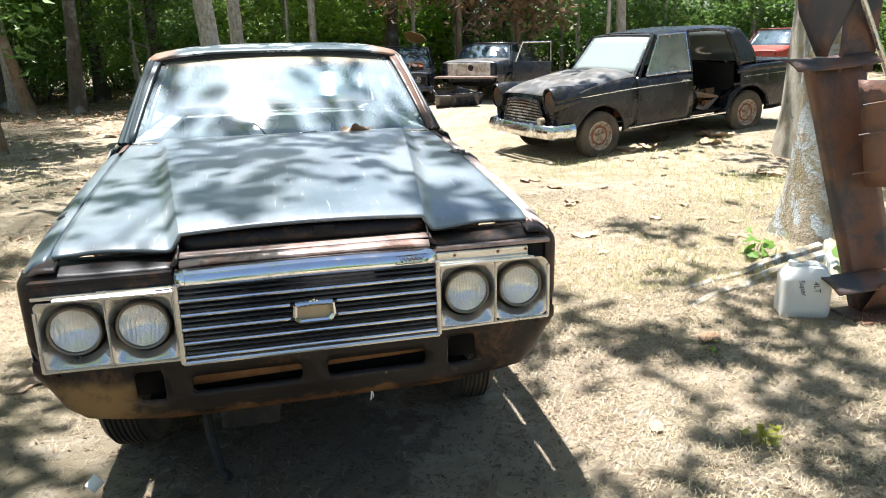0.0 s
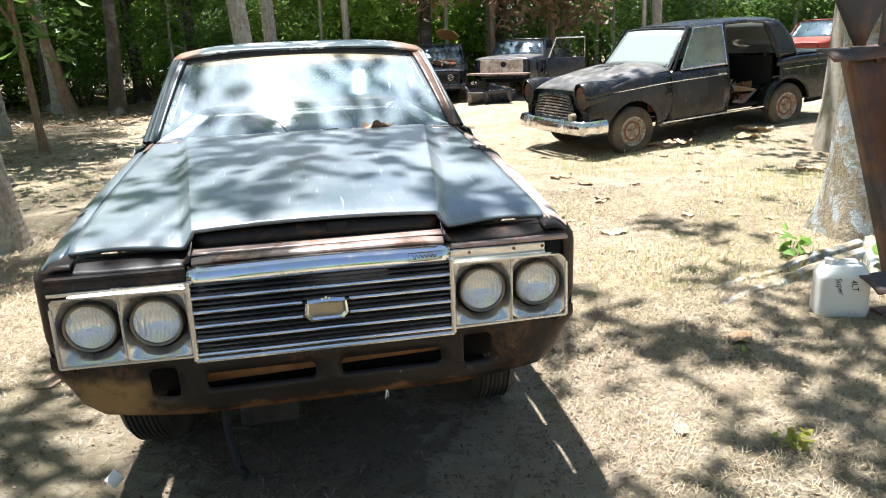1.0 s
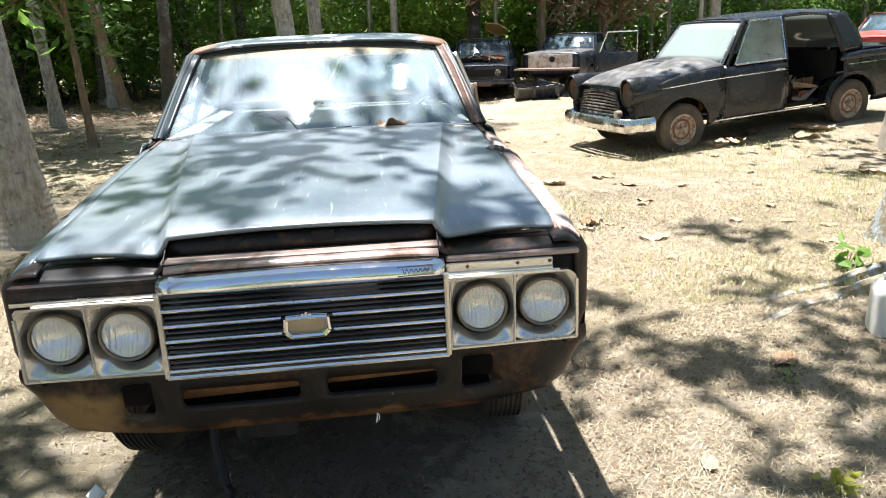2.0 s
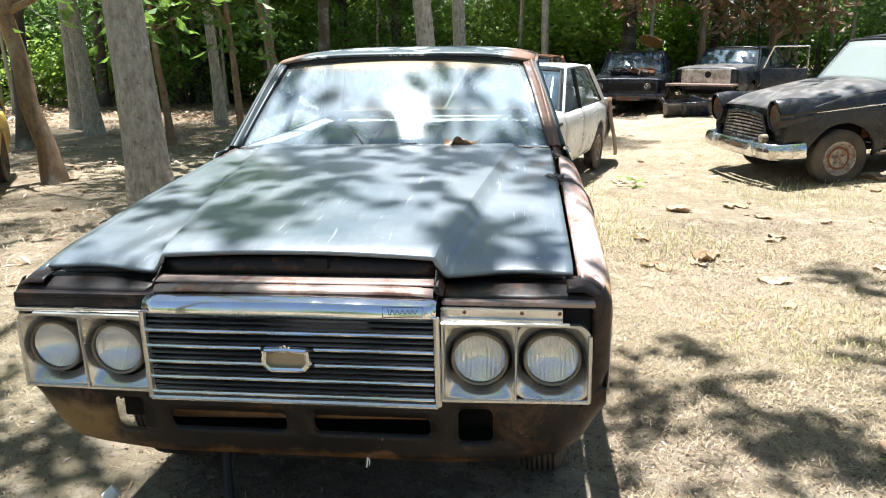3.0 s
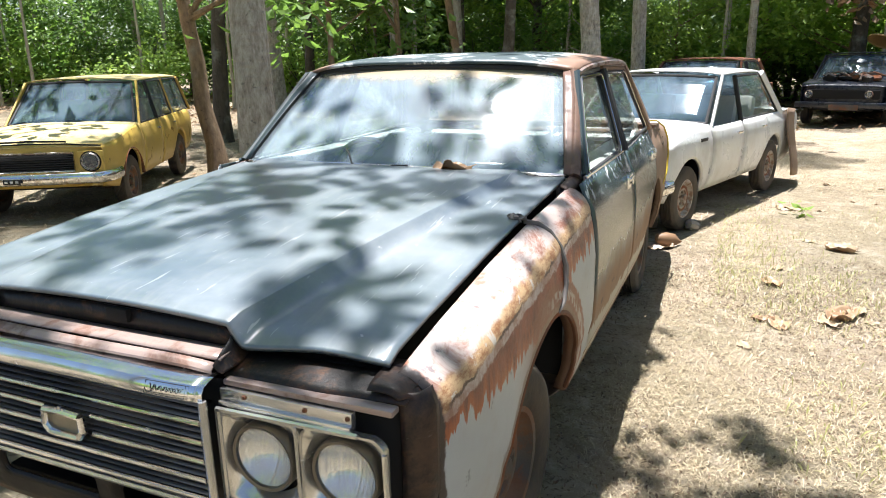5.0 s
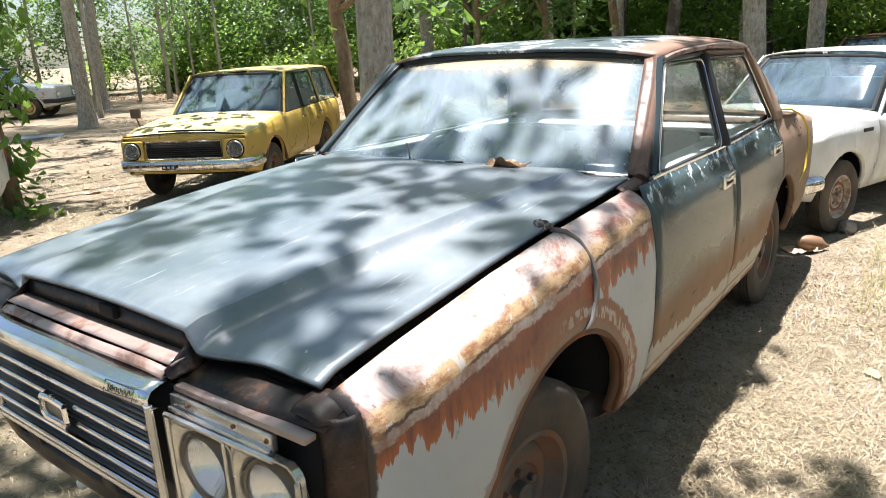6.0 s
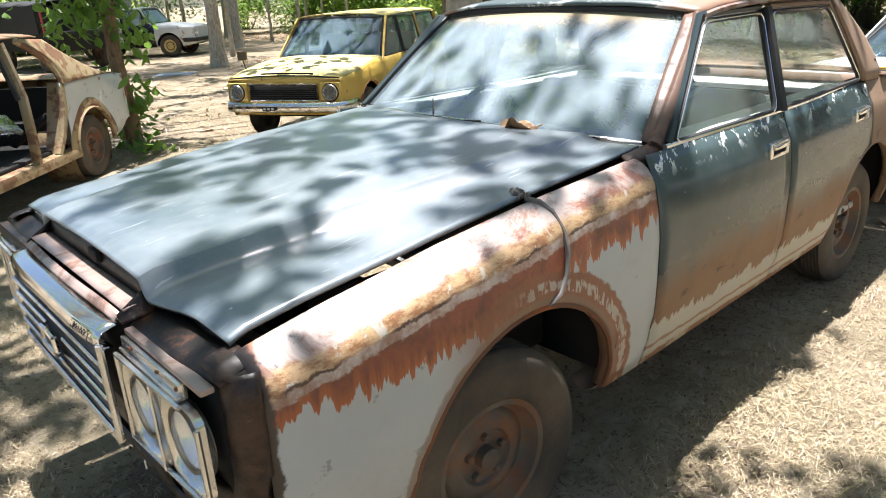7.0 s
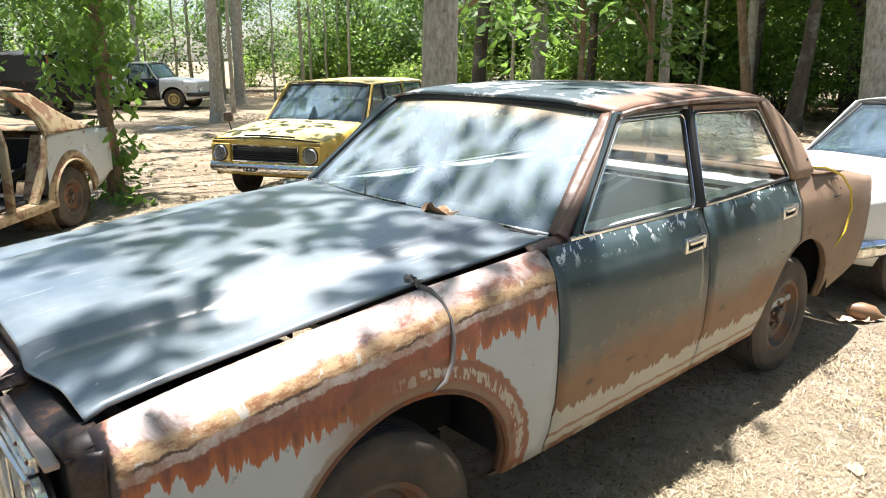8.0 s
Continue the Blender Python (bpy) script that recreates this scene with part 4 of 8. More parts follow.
    for s in (-1, 1):
        for cx, cy, w in ((0.494, 0.050, 0.184), (0.680, 0.060, 0.188)):
            b = solid_part("headlamp_bezel", bezel(s * cx, cy, 0.708, w, 0.208, 0.070), M_BEZEL, car, "worn aluminium headlamp bezel")
            ax = Matrix.Translation((s * cx, cy + 0.018, 0.716)) @ pose(0, 0, 0, 0, 0, -90)
            solid_part("headlamp_ring", moved(lathe([(-0.02, 0.076), (0.008, 0.076), (0.014, 0.073), (0.012, 0.067), (0.004, 0.066)], 36), ax), M_LAMPRING, b, "dark tarnished lamp ring")
            solid_part("reflector", moved(lathe([(0.004 - 0.044 * (1 - (q / 0.068) ** 2), q) for q in (0.068, 0.060, 0.051, 0.042, 0.033, 0.024, 0.015, 0.007, 0.001)], 36, True), ax), M_SILVER, b, "silvered reflector")
            lens = lathe([(0.006, 0.067), (0.014, 0.058), (0.022, 0.040), (0.026, 0.020), (0.0265, 0.001)], 36, True)
            lens = ([(x + 0.0012 * math.sin(y * 420), y, z) for x, y, z in lens[0]], lens[1])
            o = solid_part("headlamp_lens", moved(lens, ax), M_LENS, b, "ribbed dusty glass lens", 0.004)
            o.visible_shadow = False
    for s in (-1, 1):
        solid_part("headlamp_trim", merge(*[tube([(s * x0, y0, z0), (s * x1, y1, z1)], r, 6) for x0, y0, z0, x1, y1, z1, r in ((0.397, 0.047, 0.601, 0.776, 0.060, 0.601, 0.006), (0.397, 0.047, 0.815, 0.72, 0.055, 0.815, 0.006), (0.399, 0.047, 0.601, 0.399, 0.047, 0.815, 0.006), (0.776, 0.060, 0.601, 0.773, 0.060, 0.785, 0.006), (0.587, 0.046, 0.604, 0.587, 0.046, 0.812, 0.0035))]), M_BEZEL, car, "bent bright headlamp trim")

    # doors, rear quarter, sills
    belt = lambda y: 1.044 - 0.006 * sstep(1.6, 2.4, y) + 0.018 * sstep(2.6, 3.4, y)
    for y0, y1 in ((1.512, 2.465), (2.475, 3.405)):
        pair = both("front_door" if y0 < 2 else "rear_door", side_panel(y0, y1, belt), M_DOOR, car, "dark teal door, muddy brown below, pale primer at its foot", 0.004)
        for s, d in zip((1, -1), pair):
            hy = 2.345 if y0 < 2 else 3.24
            hx = side_x(hy, 0.923)
            h = merge(block(hx + 0.006, hy, 0.946, 0.022, 0.150, 0.016, 0.006), block(hx + 0.006, hy, 0.900, 0.018, 0.150, 0.016, 0.006), block(hx + 0.008, hy - 0.068, 0.923, 0.022, 0.018, 0.058, 0.006), block(hx + 0.008, hy + 0.068, 0.923, 0.022, 0.018, 0.058, 0.006), block(hx + 0.016, hy + 0.005, 0.934, 0.014, 0.115, 0.018, 0.005))
            well = block(hx + 0.001, hy, 0.923, 0.012, 0.12, 0.034, 0.004)
            solid_part("door_handle", h if s > 0 else mirror(h), M_CHROME, d, "chrome door handle")
            solid_part("handle_well", well if s > 0 else mirror(well), M_VOID, d)
            ch = tube([(side_x(y, belt(y)) - 0.004, y, belt(y) + 0.004) for y in np.linspace(y0 + 0.12 if y0 < 2 else y0, y1, 8)], 0.009, 6)
            solid_part("belt_moulding", ch if s > 0 else mirror(ch), M_CHROME, d, "chipped bright belt moulding")
    qtop = lambda y: 1.056 - 0.02 * sstep(3.5, 3.9, y) - 0.095 * sstep(3.85, 4.7, y)
    q = side_panel(3.415, 4.60, qtop)
    both("rear_quarter", q, M_QUARTER, car, "brown primed rear quarter", 0.004)
    flap = [(side_x(3.90 + a, 0.955 + b) + 0.002, 3.90 + a, 0.955 + b) for a, b in ((-0.05, -0.045), (0.05, -0.045), (0.05, 0.045), (-0.05, 0.045), (-0.05, -0.045))]
    solid_part("fuel_flap", tube(flap, 0.0045, 5), M_VOID, car, "thin seam round the fuel flap")
    both("sill", merge(grid(lambda y, v: (side_x(y, 0.33) - 0.02 - 0.10 * v, y, 0.335 - 0.03 * math.sin(v * 3.14)), np.linspace(1.3, 3.07, 8), np.linspace(0, 1, 5))), M_QUARTER, car, "rusty sill", 0.004)
    # near-black walls give the rear arches their painted shade
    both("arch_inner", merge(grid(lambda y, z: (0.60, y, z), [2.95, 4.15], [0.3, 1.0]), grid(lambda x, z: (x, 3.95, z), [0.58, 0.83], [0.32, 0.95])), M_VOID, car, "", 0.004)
    # boot and tail
    def deck(s, v):
        y = 3.62 + 0.995 * v
        return s * (side_x(y, 1.03) + 0.02 - 0.03 * v), y, qtop(y) + 0.012 * (1 - s * s) - 0.02 * sstep(0.9, 1.0, v)
    solid_part("boot_lid", flip(grid(deck, np.linspace(-1, 1, 13), np.linspace(0, 1, 10))), M_QUARTER, car, "brown boot lid", 0.006)
    solid_part("tail_panel", grid(lambda s, z: (s * side_x(4.6, z), 4.605 + 0.03 * (z - 0.4), z), np.linspace(-1, 1, 9), np.linspace(0.38, 0.925, 8)), M_QUARTER, car, "brown tail panel", 0.005)
    both("tail_lamp", block(0.68, 4.625, 0.70, 0.16, 0.05, 0.10, 0.015), M_RED, car, "faded red tail lamp")

    # windscreen, roof, pillars
    def screen(s, v):
        xb, xt = 0.727, 0.605
        x = s * (xb + (xt - xb) * v)
        yb, yt = 1.623 - 0.125 * (1 - s * s), 2.067 - 0.080 * (1 - s * s)
        zb, zt = 1.053 + 0.026 * (1 - s * s), 1.424 + 0.022 * (1 - s * s)
        return x, yb + (yt - yb) * v + 0.0, zb + (zt - zb) * v + 0.012 * math.sin(v * math.pi)
    glass = solid_part("windscreen", grid(screen, np.linspace(-1, 1, 25), np.linspace(0, 1, 13)), M_WIND, car, "dusty windscreen reflecting sky and leaves", 0.005)
    glass.visible_shadow = False
    solid_part("screen_seal", merge(tube([Vector(screen(s, 1.0)) + Vector((0, 0.004, 0.004)) for s in np.linspace(-1, 1, 21)], 0.014, 8), *[tube([Vector(screen(s, v)) + Vector((s * 0.006, 0, 0)) for v in np.linspace(0, 1, 9)], 0.012, 8) for s in (-1, 1)]), M_RUBBER, car, "black windscreen seal")
    solid_part("screen_foot_trim", tube([Vector(screen(s, 0)) + Vector((0, -0.006, 0.002)) for s in np.linspace(-1, 1, 25)], 0.006, 6), M_DULL, car, "thin bright strip along the screen foot")
    solid_part("cowl", flip(grid(lambda s, v: (s * 0.75, 1.44 + 0.15 * s * s + 0.10 * v, 1.062 - 0.020 * s * s - 0.02 * v), np.linspace(-1, 1, 13), np.linspace(0, 1, 3))), M_VOID, car, "", 0.004)
    def roof(s, v):
        y = 2.055 + (3.31 - 2.055) * v - 0.075 * (1 - s * s) * (1 - v) + 0.05 * (1 - s * s) * v
        half = 0.660 + 0.02 * math.sin(v * math.pi)
        z = 1.446 + 0.050 * math.sin(math.pi * (0.12 + 0.78 * v)) ** 0.7 + 0.004 * v
        return s * half, y, z - 0.042 * abs(s) ** 3.8 - 0.03 * sstep(0.9, 1.0, v) - 0.010 * sstep(0.1, 0, v)
    solid_part("roof", flip(grid(roof, np.linspace(-1, 1, 31), np.linspace(0, 1, 25))), M_ROOF, car, "flaking teal and brown roof", 0.012)
    gutter = [Vector(roof(1, v)) + Vector((0.008, 0, -0.004)) for v in np.linspace(0, 1, 16)]
    both("roof_gutter", tube(gutter, 0.011, 6), M_RUSTLIP, car, "brown roof gutter")
    a_post = [(0.757, 1.640, 1.040), (0.724, 1.796, 1.175), (0.688, 1.945, 1.305), (0.645, 2.066, 1.412)]
    post = tube(a_post, [0.034, 0.029, 0.028, 0.030], 10, 0.8)
    solid_part("windscreen_pillar", post, M_PILLAR, car, "rusty brown windscreen pillar")
    solid_part("windscreen_pillar", mirror(post), M_FRAME, car, "dark teal windscreen pillar")
    posts = [Vector(p) for p in a_post]
    def reveal(v, w):
        k = min(int(v * 3), 2)
        a, b = Vector(screen(1, v)) + Vector((-0.004, -0.006, 0.010)), posts[k].lerp(posts[k + 1], v * 3 - k) + Vector((0.0, -0.02, 0.012))
        return a.lerp(b, w)
    face = grid(reveal, np.linspace(0, 1, 10), np.linspace(0, 1, 4))
    solid_part("pillar_reveal", face, M_PILLAR, car, "rusty brown screen reveal", 0.004)
    solid_part("pillar_reveal", mirror(face), M_FRAME, car, "dark teal screen reveal", 0.004)
    base_plate = grid(lambda y, v: (0.782 - 0.040 * v, y + 0.02 * v, 1.012 + 0.026 * math.sin(1.57 * v) + 0.08 * (y - 1.46)), np.linspace(1.46, 1.70, 6), np.linspace(0, 1, 3))
    both("pillar_foot", flip(base_plate), M_PILLAR, car, "", 0.006)
    def cpil(u, v):
        yb0, yb1, yt0, yt1 = 3.355, 3.68, 3.180, 3.315
        yb, yt = yb0 + (yb1 - yb0) * u, yt0 + (yt1 - yt0) * u
        zb, zt = 1.052 - 0.022 * u, 1.418 + 0.012 * u
        b = 0.797 - 0.016 * u
        return b + (0.668 - b) * v ** 1.1 - 0.05 * u * u * (0.3 + 0.7 * v), yb + (yt - yb) * v ** (1 + 0.75 * u), zb + (zt - zb) * v
    both("rear_pillar", flip(grid(cpil, np.linspace(0, 1, 9), np.linspace(0, 1, 9))), M_QUARTER, car, "brown primed rear pillar", 0.02)
    both("pillar_vent", moved(lathe([(0, 0.018), (0.003, 0.016)], 12, True), Matrix.Translation((0.762, 3.60, 1.115)) @ pose(0, 0, 0, 0, 15, 0)), M_VOID, car)
    # side window frames and glass
    def side_w(y, z):
        v = (z - 1.045) / (1.412 - 1.045)
        return 0.795 + (0.668 - 0.795) * v
    def window(pts, name):
        loop = [(side_w(y, z), y, z) for y, z in pts]
        return loop
    w1 = [(1.690, 1.052), (2.045, 1.398), (2.492, 1.402), (2.432, 1.050)]
    w2 = [(2.508, 1.050), (2.572, 1.402), (3.150, 1.392), (3.335, 1.064)]
    def rounded(pts, r=0.035, k=4):
        """The loop of (y, z) points with its corners turned on a small radius."""
        out = []
        for i, p in enumerate(pts):
            p, a, b = Vector(p), Vector(pts[i - 1]), Vector(pts[(i + 1) % len(pts)])
            p0, p1 = p + (a - p).normalized() * r, p + (b - p).normalized() * r
            out += [tuple(p0.lerp(p, q).lerp(p.lerp(p1, q), q)) for q in np.linspace(0, 1, k)]
        return out
    for pts, lab in ((w1, "front"), (w2, "rear")):
        loop = window(pts, lab)
        pane = loop if lab == "front" else [(side_w(y, z), y, z) for y, z in [w2[0], w2[1], (3.03, 1.395), (3.17, 1.060)]]
        for s in (1, -1):
            shape = ([(s * (x - 0.008), y, z) for x, y, z in pane], [(0, 1, 2, 3)])
            o = solid_part("side_window", shape, M_SIDE, car, "dusty side window", 0.004, False)
            o.visible_shadow = False
            soft_loop = window(rounded(pts), lab)
            edge = soft_loop + soft_loop[:1]
            solid_part("window_surround", tube([(s * (x + 0.004), y, z) for x, y, z in edge], 0.009, 6), M_RUBBER, o, "black window surround")
            outer = [(y + dy, z + dz) for (y, z), dy, dz in zip(pts[:3], (-0.022, -0.010, 0.0), (0.0, 0.020, 0.022))] if lab == "front" else [(y + dy, z + dz) for (y, z), dy, dz in zip(pts[1:], (0.0, 0.016, 0.030), (0.022, 0.020, 0.004))]
            solid_part("door_frame", tube([(s * side_w(y, z), y, z) for y, z in outer], 0.013, 6), M_FRAME if lab == "front" else M_QUARTER, o)
            bright = tube([(s * (x + 0.011), y, z) for x, y, z in soft_loop], 0.004, 6)
            solid_part("bright_trim", bright, M_CHROME, o)
        if lab == "front":
            both("middle_pillar", tube([(side_w(2.5, 1.04) + 0.004, 2.468, 1.04), (side_w(2.5, 1.415), 2.534, 1.415)], 0.030, 8, 0.8), M_RUBBER, car, "black middle pillar")
    rear = grid(lambda s, v: (s * (0.68 - 0.07 * v), 3.70 - 0.38 * v + 0.05 * (1 - s * s), 1.050 + 0.365 * v), np.linspace(-1, 1, 9), np.linspace(0, 1, 5))
    o = solid_part("rear_window", rear, M_SIDE, car, "dusty rear window", 0.005)
    o.visible_shadow = False
    # wiper, cabin
    solid_part("wiper", tube([(-0.10, 1.470, 1.084), (-0.135, 1.505, 1.125), (-0.155, 1.520, 1.140)], 0.0035, 6), M_RUBBER, car, "thin black wiper arm")
    solid_part("wiper", tube([(0.07, 1.47, 1.086), (0.14, 1.485, 1.088)], 0.004, 6), M_RUBBER, car, "thin black wiper arm")
    solid_part("dashboard", merge(block(0, 1.78, 0.93, 1.36, 0.30, 0.16, 0.03), block(0, 1.66, 0.70, 1.36, 0.02, 0.66, 0.005)), M_BLACK, car, "black dashboard")
    solid_part("floor_pan", block(0, 2.6, 0.37, 1.5, 2.2, 0.04, 0.01), M_SEAT, car, "bare dusty floor")
    solid_part("headlining", grid(lambda x, y: (x, y, 1.436 - 0.05 * abs(x) ** 3), np.linspace(-0.60, 0.60, 7), np.linspace(2.12, 3.25, 5)), M_SEATL, car, "pale headlining", 0.004)
    for cx in (-0.36, 0.36):
        seat = solid_part("front_seat", merge(block(cx, 2.30, 0.62, 0.52, 0.52, 0.16, 0.05), moved(block(0, 0, 0.24, 0.50, 0.12, 0.46, 0.05), pose(cx, 2.62, 0.62, -20))), M_SEAT, car, "grey vinyl front seat")
    solid_part("rear_seat", merge(block(0, 3.12, 0.60, 1.30, 0.48, 0.18, 0.06), moved(block(0, 0, 0.17, 1.30, 0.14, 0.38, 0.05), pose(0, 3.33, 0.60, -16))), M_DARKSEAT, car, "dark vinyl rear bench")
    solid_part("parcel_shelf", block(0, 3.56, 0.985, 1.36, 0.30, 0.03, 0.012), M_JUG, car, "white sunlit parcel shelf")
    both("door_trim", merge(block(0.715, 2.0, 0.78, 0.02, 0.86, 0.50, 0.01), block(0.715, 2.93, 0.78, 0.02, 0.86, 0.50, 0.01)), M_SEAT, car, "grey vinyl door trim")
    both("door_cap", merge(block(0.712, 2.45, 1.024, 0.115, 1.74, 0.030, 0.010)), M_JUG, car, "white painted door cap")
    wheel_ring = [(-0.36 + 0.19 * math.cos(a), 2.02 + 0.06 * math.sin(a), 0.93 + 0.18 * math.sin(a)) for a in np.linspace(0, 2 * math.pi, 29)]
    solid_part("steering_wheel", merge(tube(wheel_ring, 0.012, 8), tube([(-0.53, 2.02, 0.93), (-0.19, 2.02, 0.93)], 0.012, 6), tube([(-0.36, 2.02, 0.93), (-0.36, 1.80, 0.84)], 0.02, 8)), M_BLACK, car, "thin-rimmed black steering wheel")
    solid_part("loose_trim", merge(tube([(0.30, 2.05, 0.98), (0.55, 2.25, 1.17)], 0.010, 6), tube([(0.34, 2.12, 0.96), (0.58, 2.30, 1.15)], 0.010, 6)), M_SEATL, car, "two pale trim rods")
    # wheels
    ms = wheel_meshes(0.315, 0.175, 0.185, M_TYRE, M_RIM, 0.012, False)
    front = wheel_meshes(0.340, 0.185, 0.190, M_TYRE, M_RIM, 0.012, False)
    put_wheel(front, car, 0.690, 0.872, 0.268, -5, 1)
    put_wheel(front, car, -0.690, 0.872, 0.268, -5, -1)
    put_wheel(ms, car, 0.705, 3.53, 0.305, 0, 1)
    put_wheel(ms, car, -0.705, 3.53, 0.305, 0, -1)
    solid_part("axle", merge(tube([(-0.66, 0.885, 0.30), (0.66, 0.885, 0.30)], 0.03, 8), tube([(-0.66, 3.53, 0.30), (0.66, 3.53, 0.30)], 0.04, 8)), M_VOID, car)
    return car


sedan = build_sedan()


# ---- other vehicles ----
def build_car(name, label, m, body_mat, L=4.2, W=0.78, hood=(0.80, 0.92), cowl=1.25, screen_top=1.75, roof_z=1.38, roof_end=2.95, deck=(3.45, 0.92), belt=0.90, sill=0.30, wheels=(0.72, 3.15), wheel_r=0.30, roof_mat=None, hood_mat=None, glass=None, rim_mat=None, wagon=False, doors=(1.25, 2.15, 3.0), skip=(), round_front=0.10, door_mat=None, crown=0.035, cpost=0.045, dome=0.035):
    """A car in its own axes: nose at y = 0, tail at y = L, standing on z = 0."""
    roof_mat, hood_mat, glass, rim_mat = roof_mat or body_mat, hood_mat or body_mat, glass or M_CARGLASS, rim_mat or M_RIM
    car = thing(name, label, "car", m)
    ar = wheel_r + 0.075
    tuck = [(sill, 0.06), (sill + 0.12, 0.02), (0.55, 0.0), (0.70, 0.0), (belt - 0.08, 0.012), (belt, 0.045), (belt + 0.1, 0.07)]
    def plan(y):
        return W * (1 - round_front * (1 - sstep(0, 0.55, y)) ** 2 - 0.08 * (1 - sstep(L, L - 0.5, y)) ** 2)
    def sx(y, z):
        return plan(y) - lerp_table(z, tuck)
    def top(y):
        if y < cowl:
            return hood[0] + (hood[1] - hood[0]) * sstep(0, cowl, y) ** 0.7
        if wagon or y < deck[0]:
            return lerp_table(y, [(cowl, hood[1]), (cowl + 0.2, belt), (deck[0], belt + 0.01), (L, belt)])
        return lerp_table(y, [(deck[0], belt + 0.01), (deck[0] + 0.15, deck[1]), (L, deck[1] - 0.05)])
    def low(y):
        z = sill + 0.06 * sstep(0.4, 0, y) + 0.08 * sstep(L - 0.6, L, y)
        for cy in wheels:
            if abs(y - cy) < ar:
                z = max(z, wheel_r + math.sqrt(ar * ar - (y - cy) ** 2))
        return min(z, top(y) - 0.05)
    def ys(y0, y1):
        v = list(np.linspace(y0, y1, max(2, int((y1 - y0) / 0.1) + 1)))
        for cy in wheels:
            v += [cy + ar * math.cos(w) for w in np.linspace(0, math.pi, 19)] + [cy - ar * 1.002, cy + ar * 1.002]
        return sorted(y for y in set(v) if y0 <= y <= y1)
    def panel(y0, y1):
        def fn(y, v):
            z = low(y) + (top(y) - low(y)) * v
            return sx(y, z), y, z
        return merge(flip(grid(fn, ys(y0, y1), np.linspace(0, 1, 11))), grid(lambda y, v: (sx(y, low(y)) - 0.03 * v, y, low(y)), ys(y0, y1), [0, 1]))
    cuts = [0.0] + list(doors) + [L]
    names = ["front_fender"] + ["front_door", "rear_door"][:len(doors) - 1] + ["rear_quarter"]
    for nm, a, b in zip(names, cuts[:-1], cuts[1:]):
        for s in (1, -1):
            if nm in skip or nm + ("+" if s > 0 else "-") in skip:
                continue
            shape = panel(a + 0.004, b - 0.004)
            d = solid_part(nm, shape if s > 0 else mirror(shape), (door_mat or body_mat) if nm == "front_door" else body_mat, car, thick=0.004)
            if "door" in nm:
                hy = b - 0.14
                h = merge(block(sx(hy, belt - 0.1) + 0.016, hy, belt - 0.10, 0.016, 0.13, 0.022, 0.006), block(sx(hy, belt - 0.1) + 0.004, hy - 0.05, belt - 0.10, 0.02, 0.02, 0.02, 0.004), block(sx(hy, belt - 0.1) + 0.004, hy + 0.05, belt - 0.10, 0.02, 0.02, 0.02, 0.004))
                solid_part("door_handle", h if s > 0 else mirror(h), M_DULL, d, "dull chrome handle")
    if "bonnet" not in skip:
        solid_part("bonnet", flip(grid(lambda s, v: (s * (sx(cowl * v, top(cowl * v)) + 0.002), 0.01 + (cowl - 0.01) * v + 0.04 * s * s * v, top(cowl * v) + crown * (1 - abs(s) ** 3) * (0.4 + 0.6 * sstep(0, 0.25, v)) - 0.02 * sstep(0.06, 0, v)), np.linspace(-1, 1, 21), np.linspace(0, 1, 14))), hood_mat, car, thick=0.006)
    if not wagon and "boot_lid" not in skip:
        solid_part("boot_lid", flip(grid(lambda s, v: (s * (sx(deck[0] + (L - deck[0]) * v, top(L)) + 0.02), deck[0] + (L - deck[0]) * v, top(deck[0] + (L - deck[0]) * v) + 0.02 * (1 - s ** 4)), np.linspace(-1, 1, 11), np.linspace(0, 1, 8))), body_mat, car, thick=0.006)
    solid_part("tail_panel", grid(lambda s, v: (s * sx(L, sill + 0.1 + (top(L) - sill - 0.1) * v), L - 0.004, sill + 0.1 + (top(L) - sill - 0.1) * v), np.linspace(-1, 1, 7), np.linspace(0, 1, 6)), body_mat, car, thick=0.005)
    solid_part("nose_panel", grid(lambda s, v: (s * sx(0.0, low(0) + (top(0) - low(0)) * v), 0.012 + 0.05 * abs(s) ** 3, low(0) + (top(0) + 0.02 - low(0)) * v), np.linspace(-1, 1, 13), np.linspace(0, 1, 8)), body_mat, car, thick=0.005)
    solid_part("underbody", merge(block(0, L / 2, sill + 0.05, 2 * W - 0.55, L - 0.3, 0.06, 0.01), block(0, cowl + 0.05, 0.6, 2 * W - 0.2, 0.02, 0.55, 0.004), block(0, wheels[1] + 0.1, sill + 0.18, 2 * W - 0.5, 0.8, 0.2, 0.02), block(0, wheels[0], 0.58, 2 * W - 0.46, 0.85, 0.4, 0.02)), M_VOID, car)
    # cabin
    rw = W - 0.16
    e = L - 0.06 if wagon else deck[0]
    if "roof" not in skip:
        def roof(s, v):
            y = screen_top + (roof_end - screen_top) * v - 0.05 * (1 - s * s) * (1 - v)
            return s * rw, y, roof_z - dome + 0.035 + dome * math.sin(math.pi * (0.22 + 0.56 * v)) - (0.018 + 0.55 * dome) * abs(s) ** 4.0
        solid_part("roof", flip(grid(roof, np.linspace(-1, 1, 21), np.linspace(0, 1, 14))), roof_mat, car, thick=0.012)
    zb, zt = belt + 0.01, roof_z - 0.03
    def edge_x(z):
        return W - 0.05 + (rw + 0.004 - W + 0.05) * (z - zb) / (zt - zb)
    posts = [((cowl + 0.08, hood[1] + 0.0), (screen_top, zt)), ((doors[1], zb), (doors[1], zt)), ((e - 0.02, zb), (roof_end, zt))]
    if wagon:
        posts.append(((doors[2], zb), (doors[2] - 0.05, zt)))
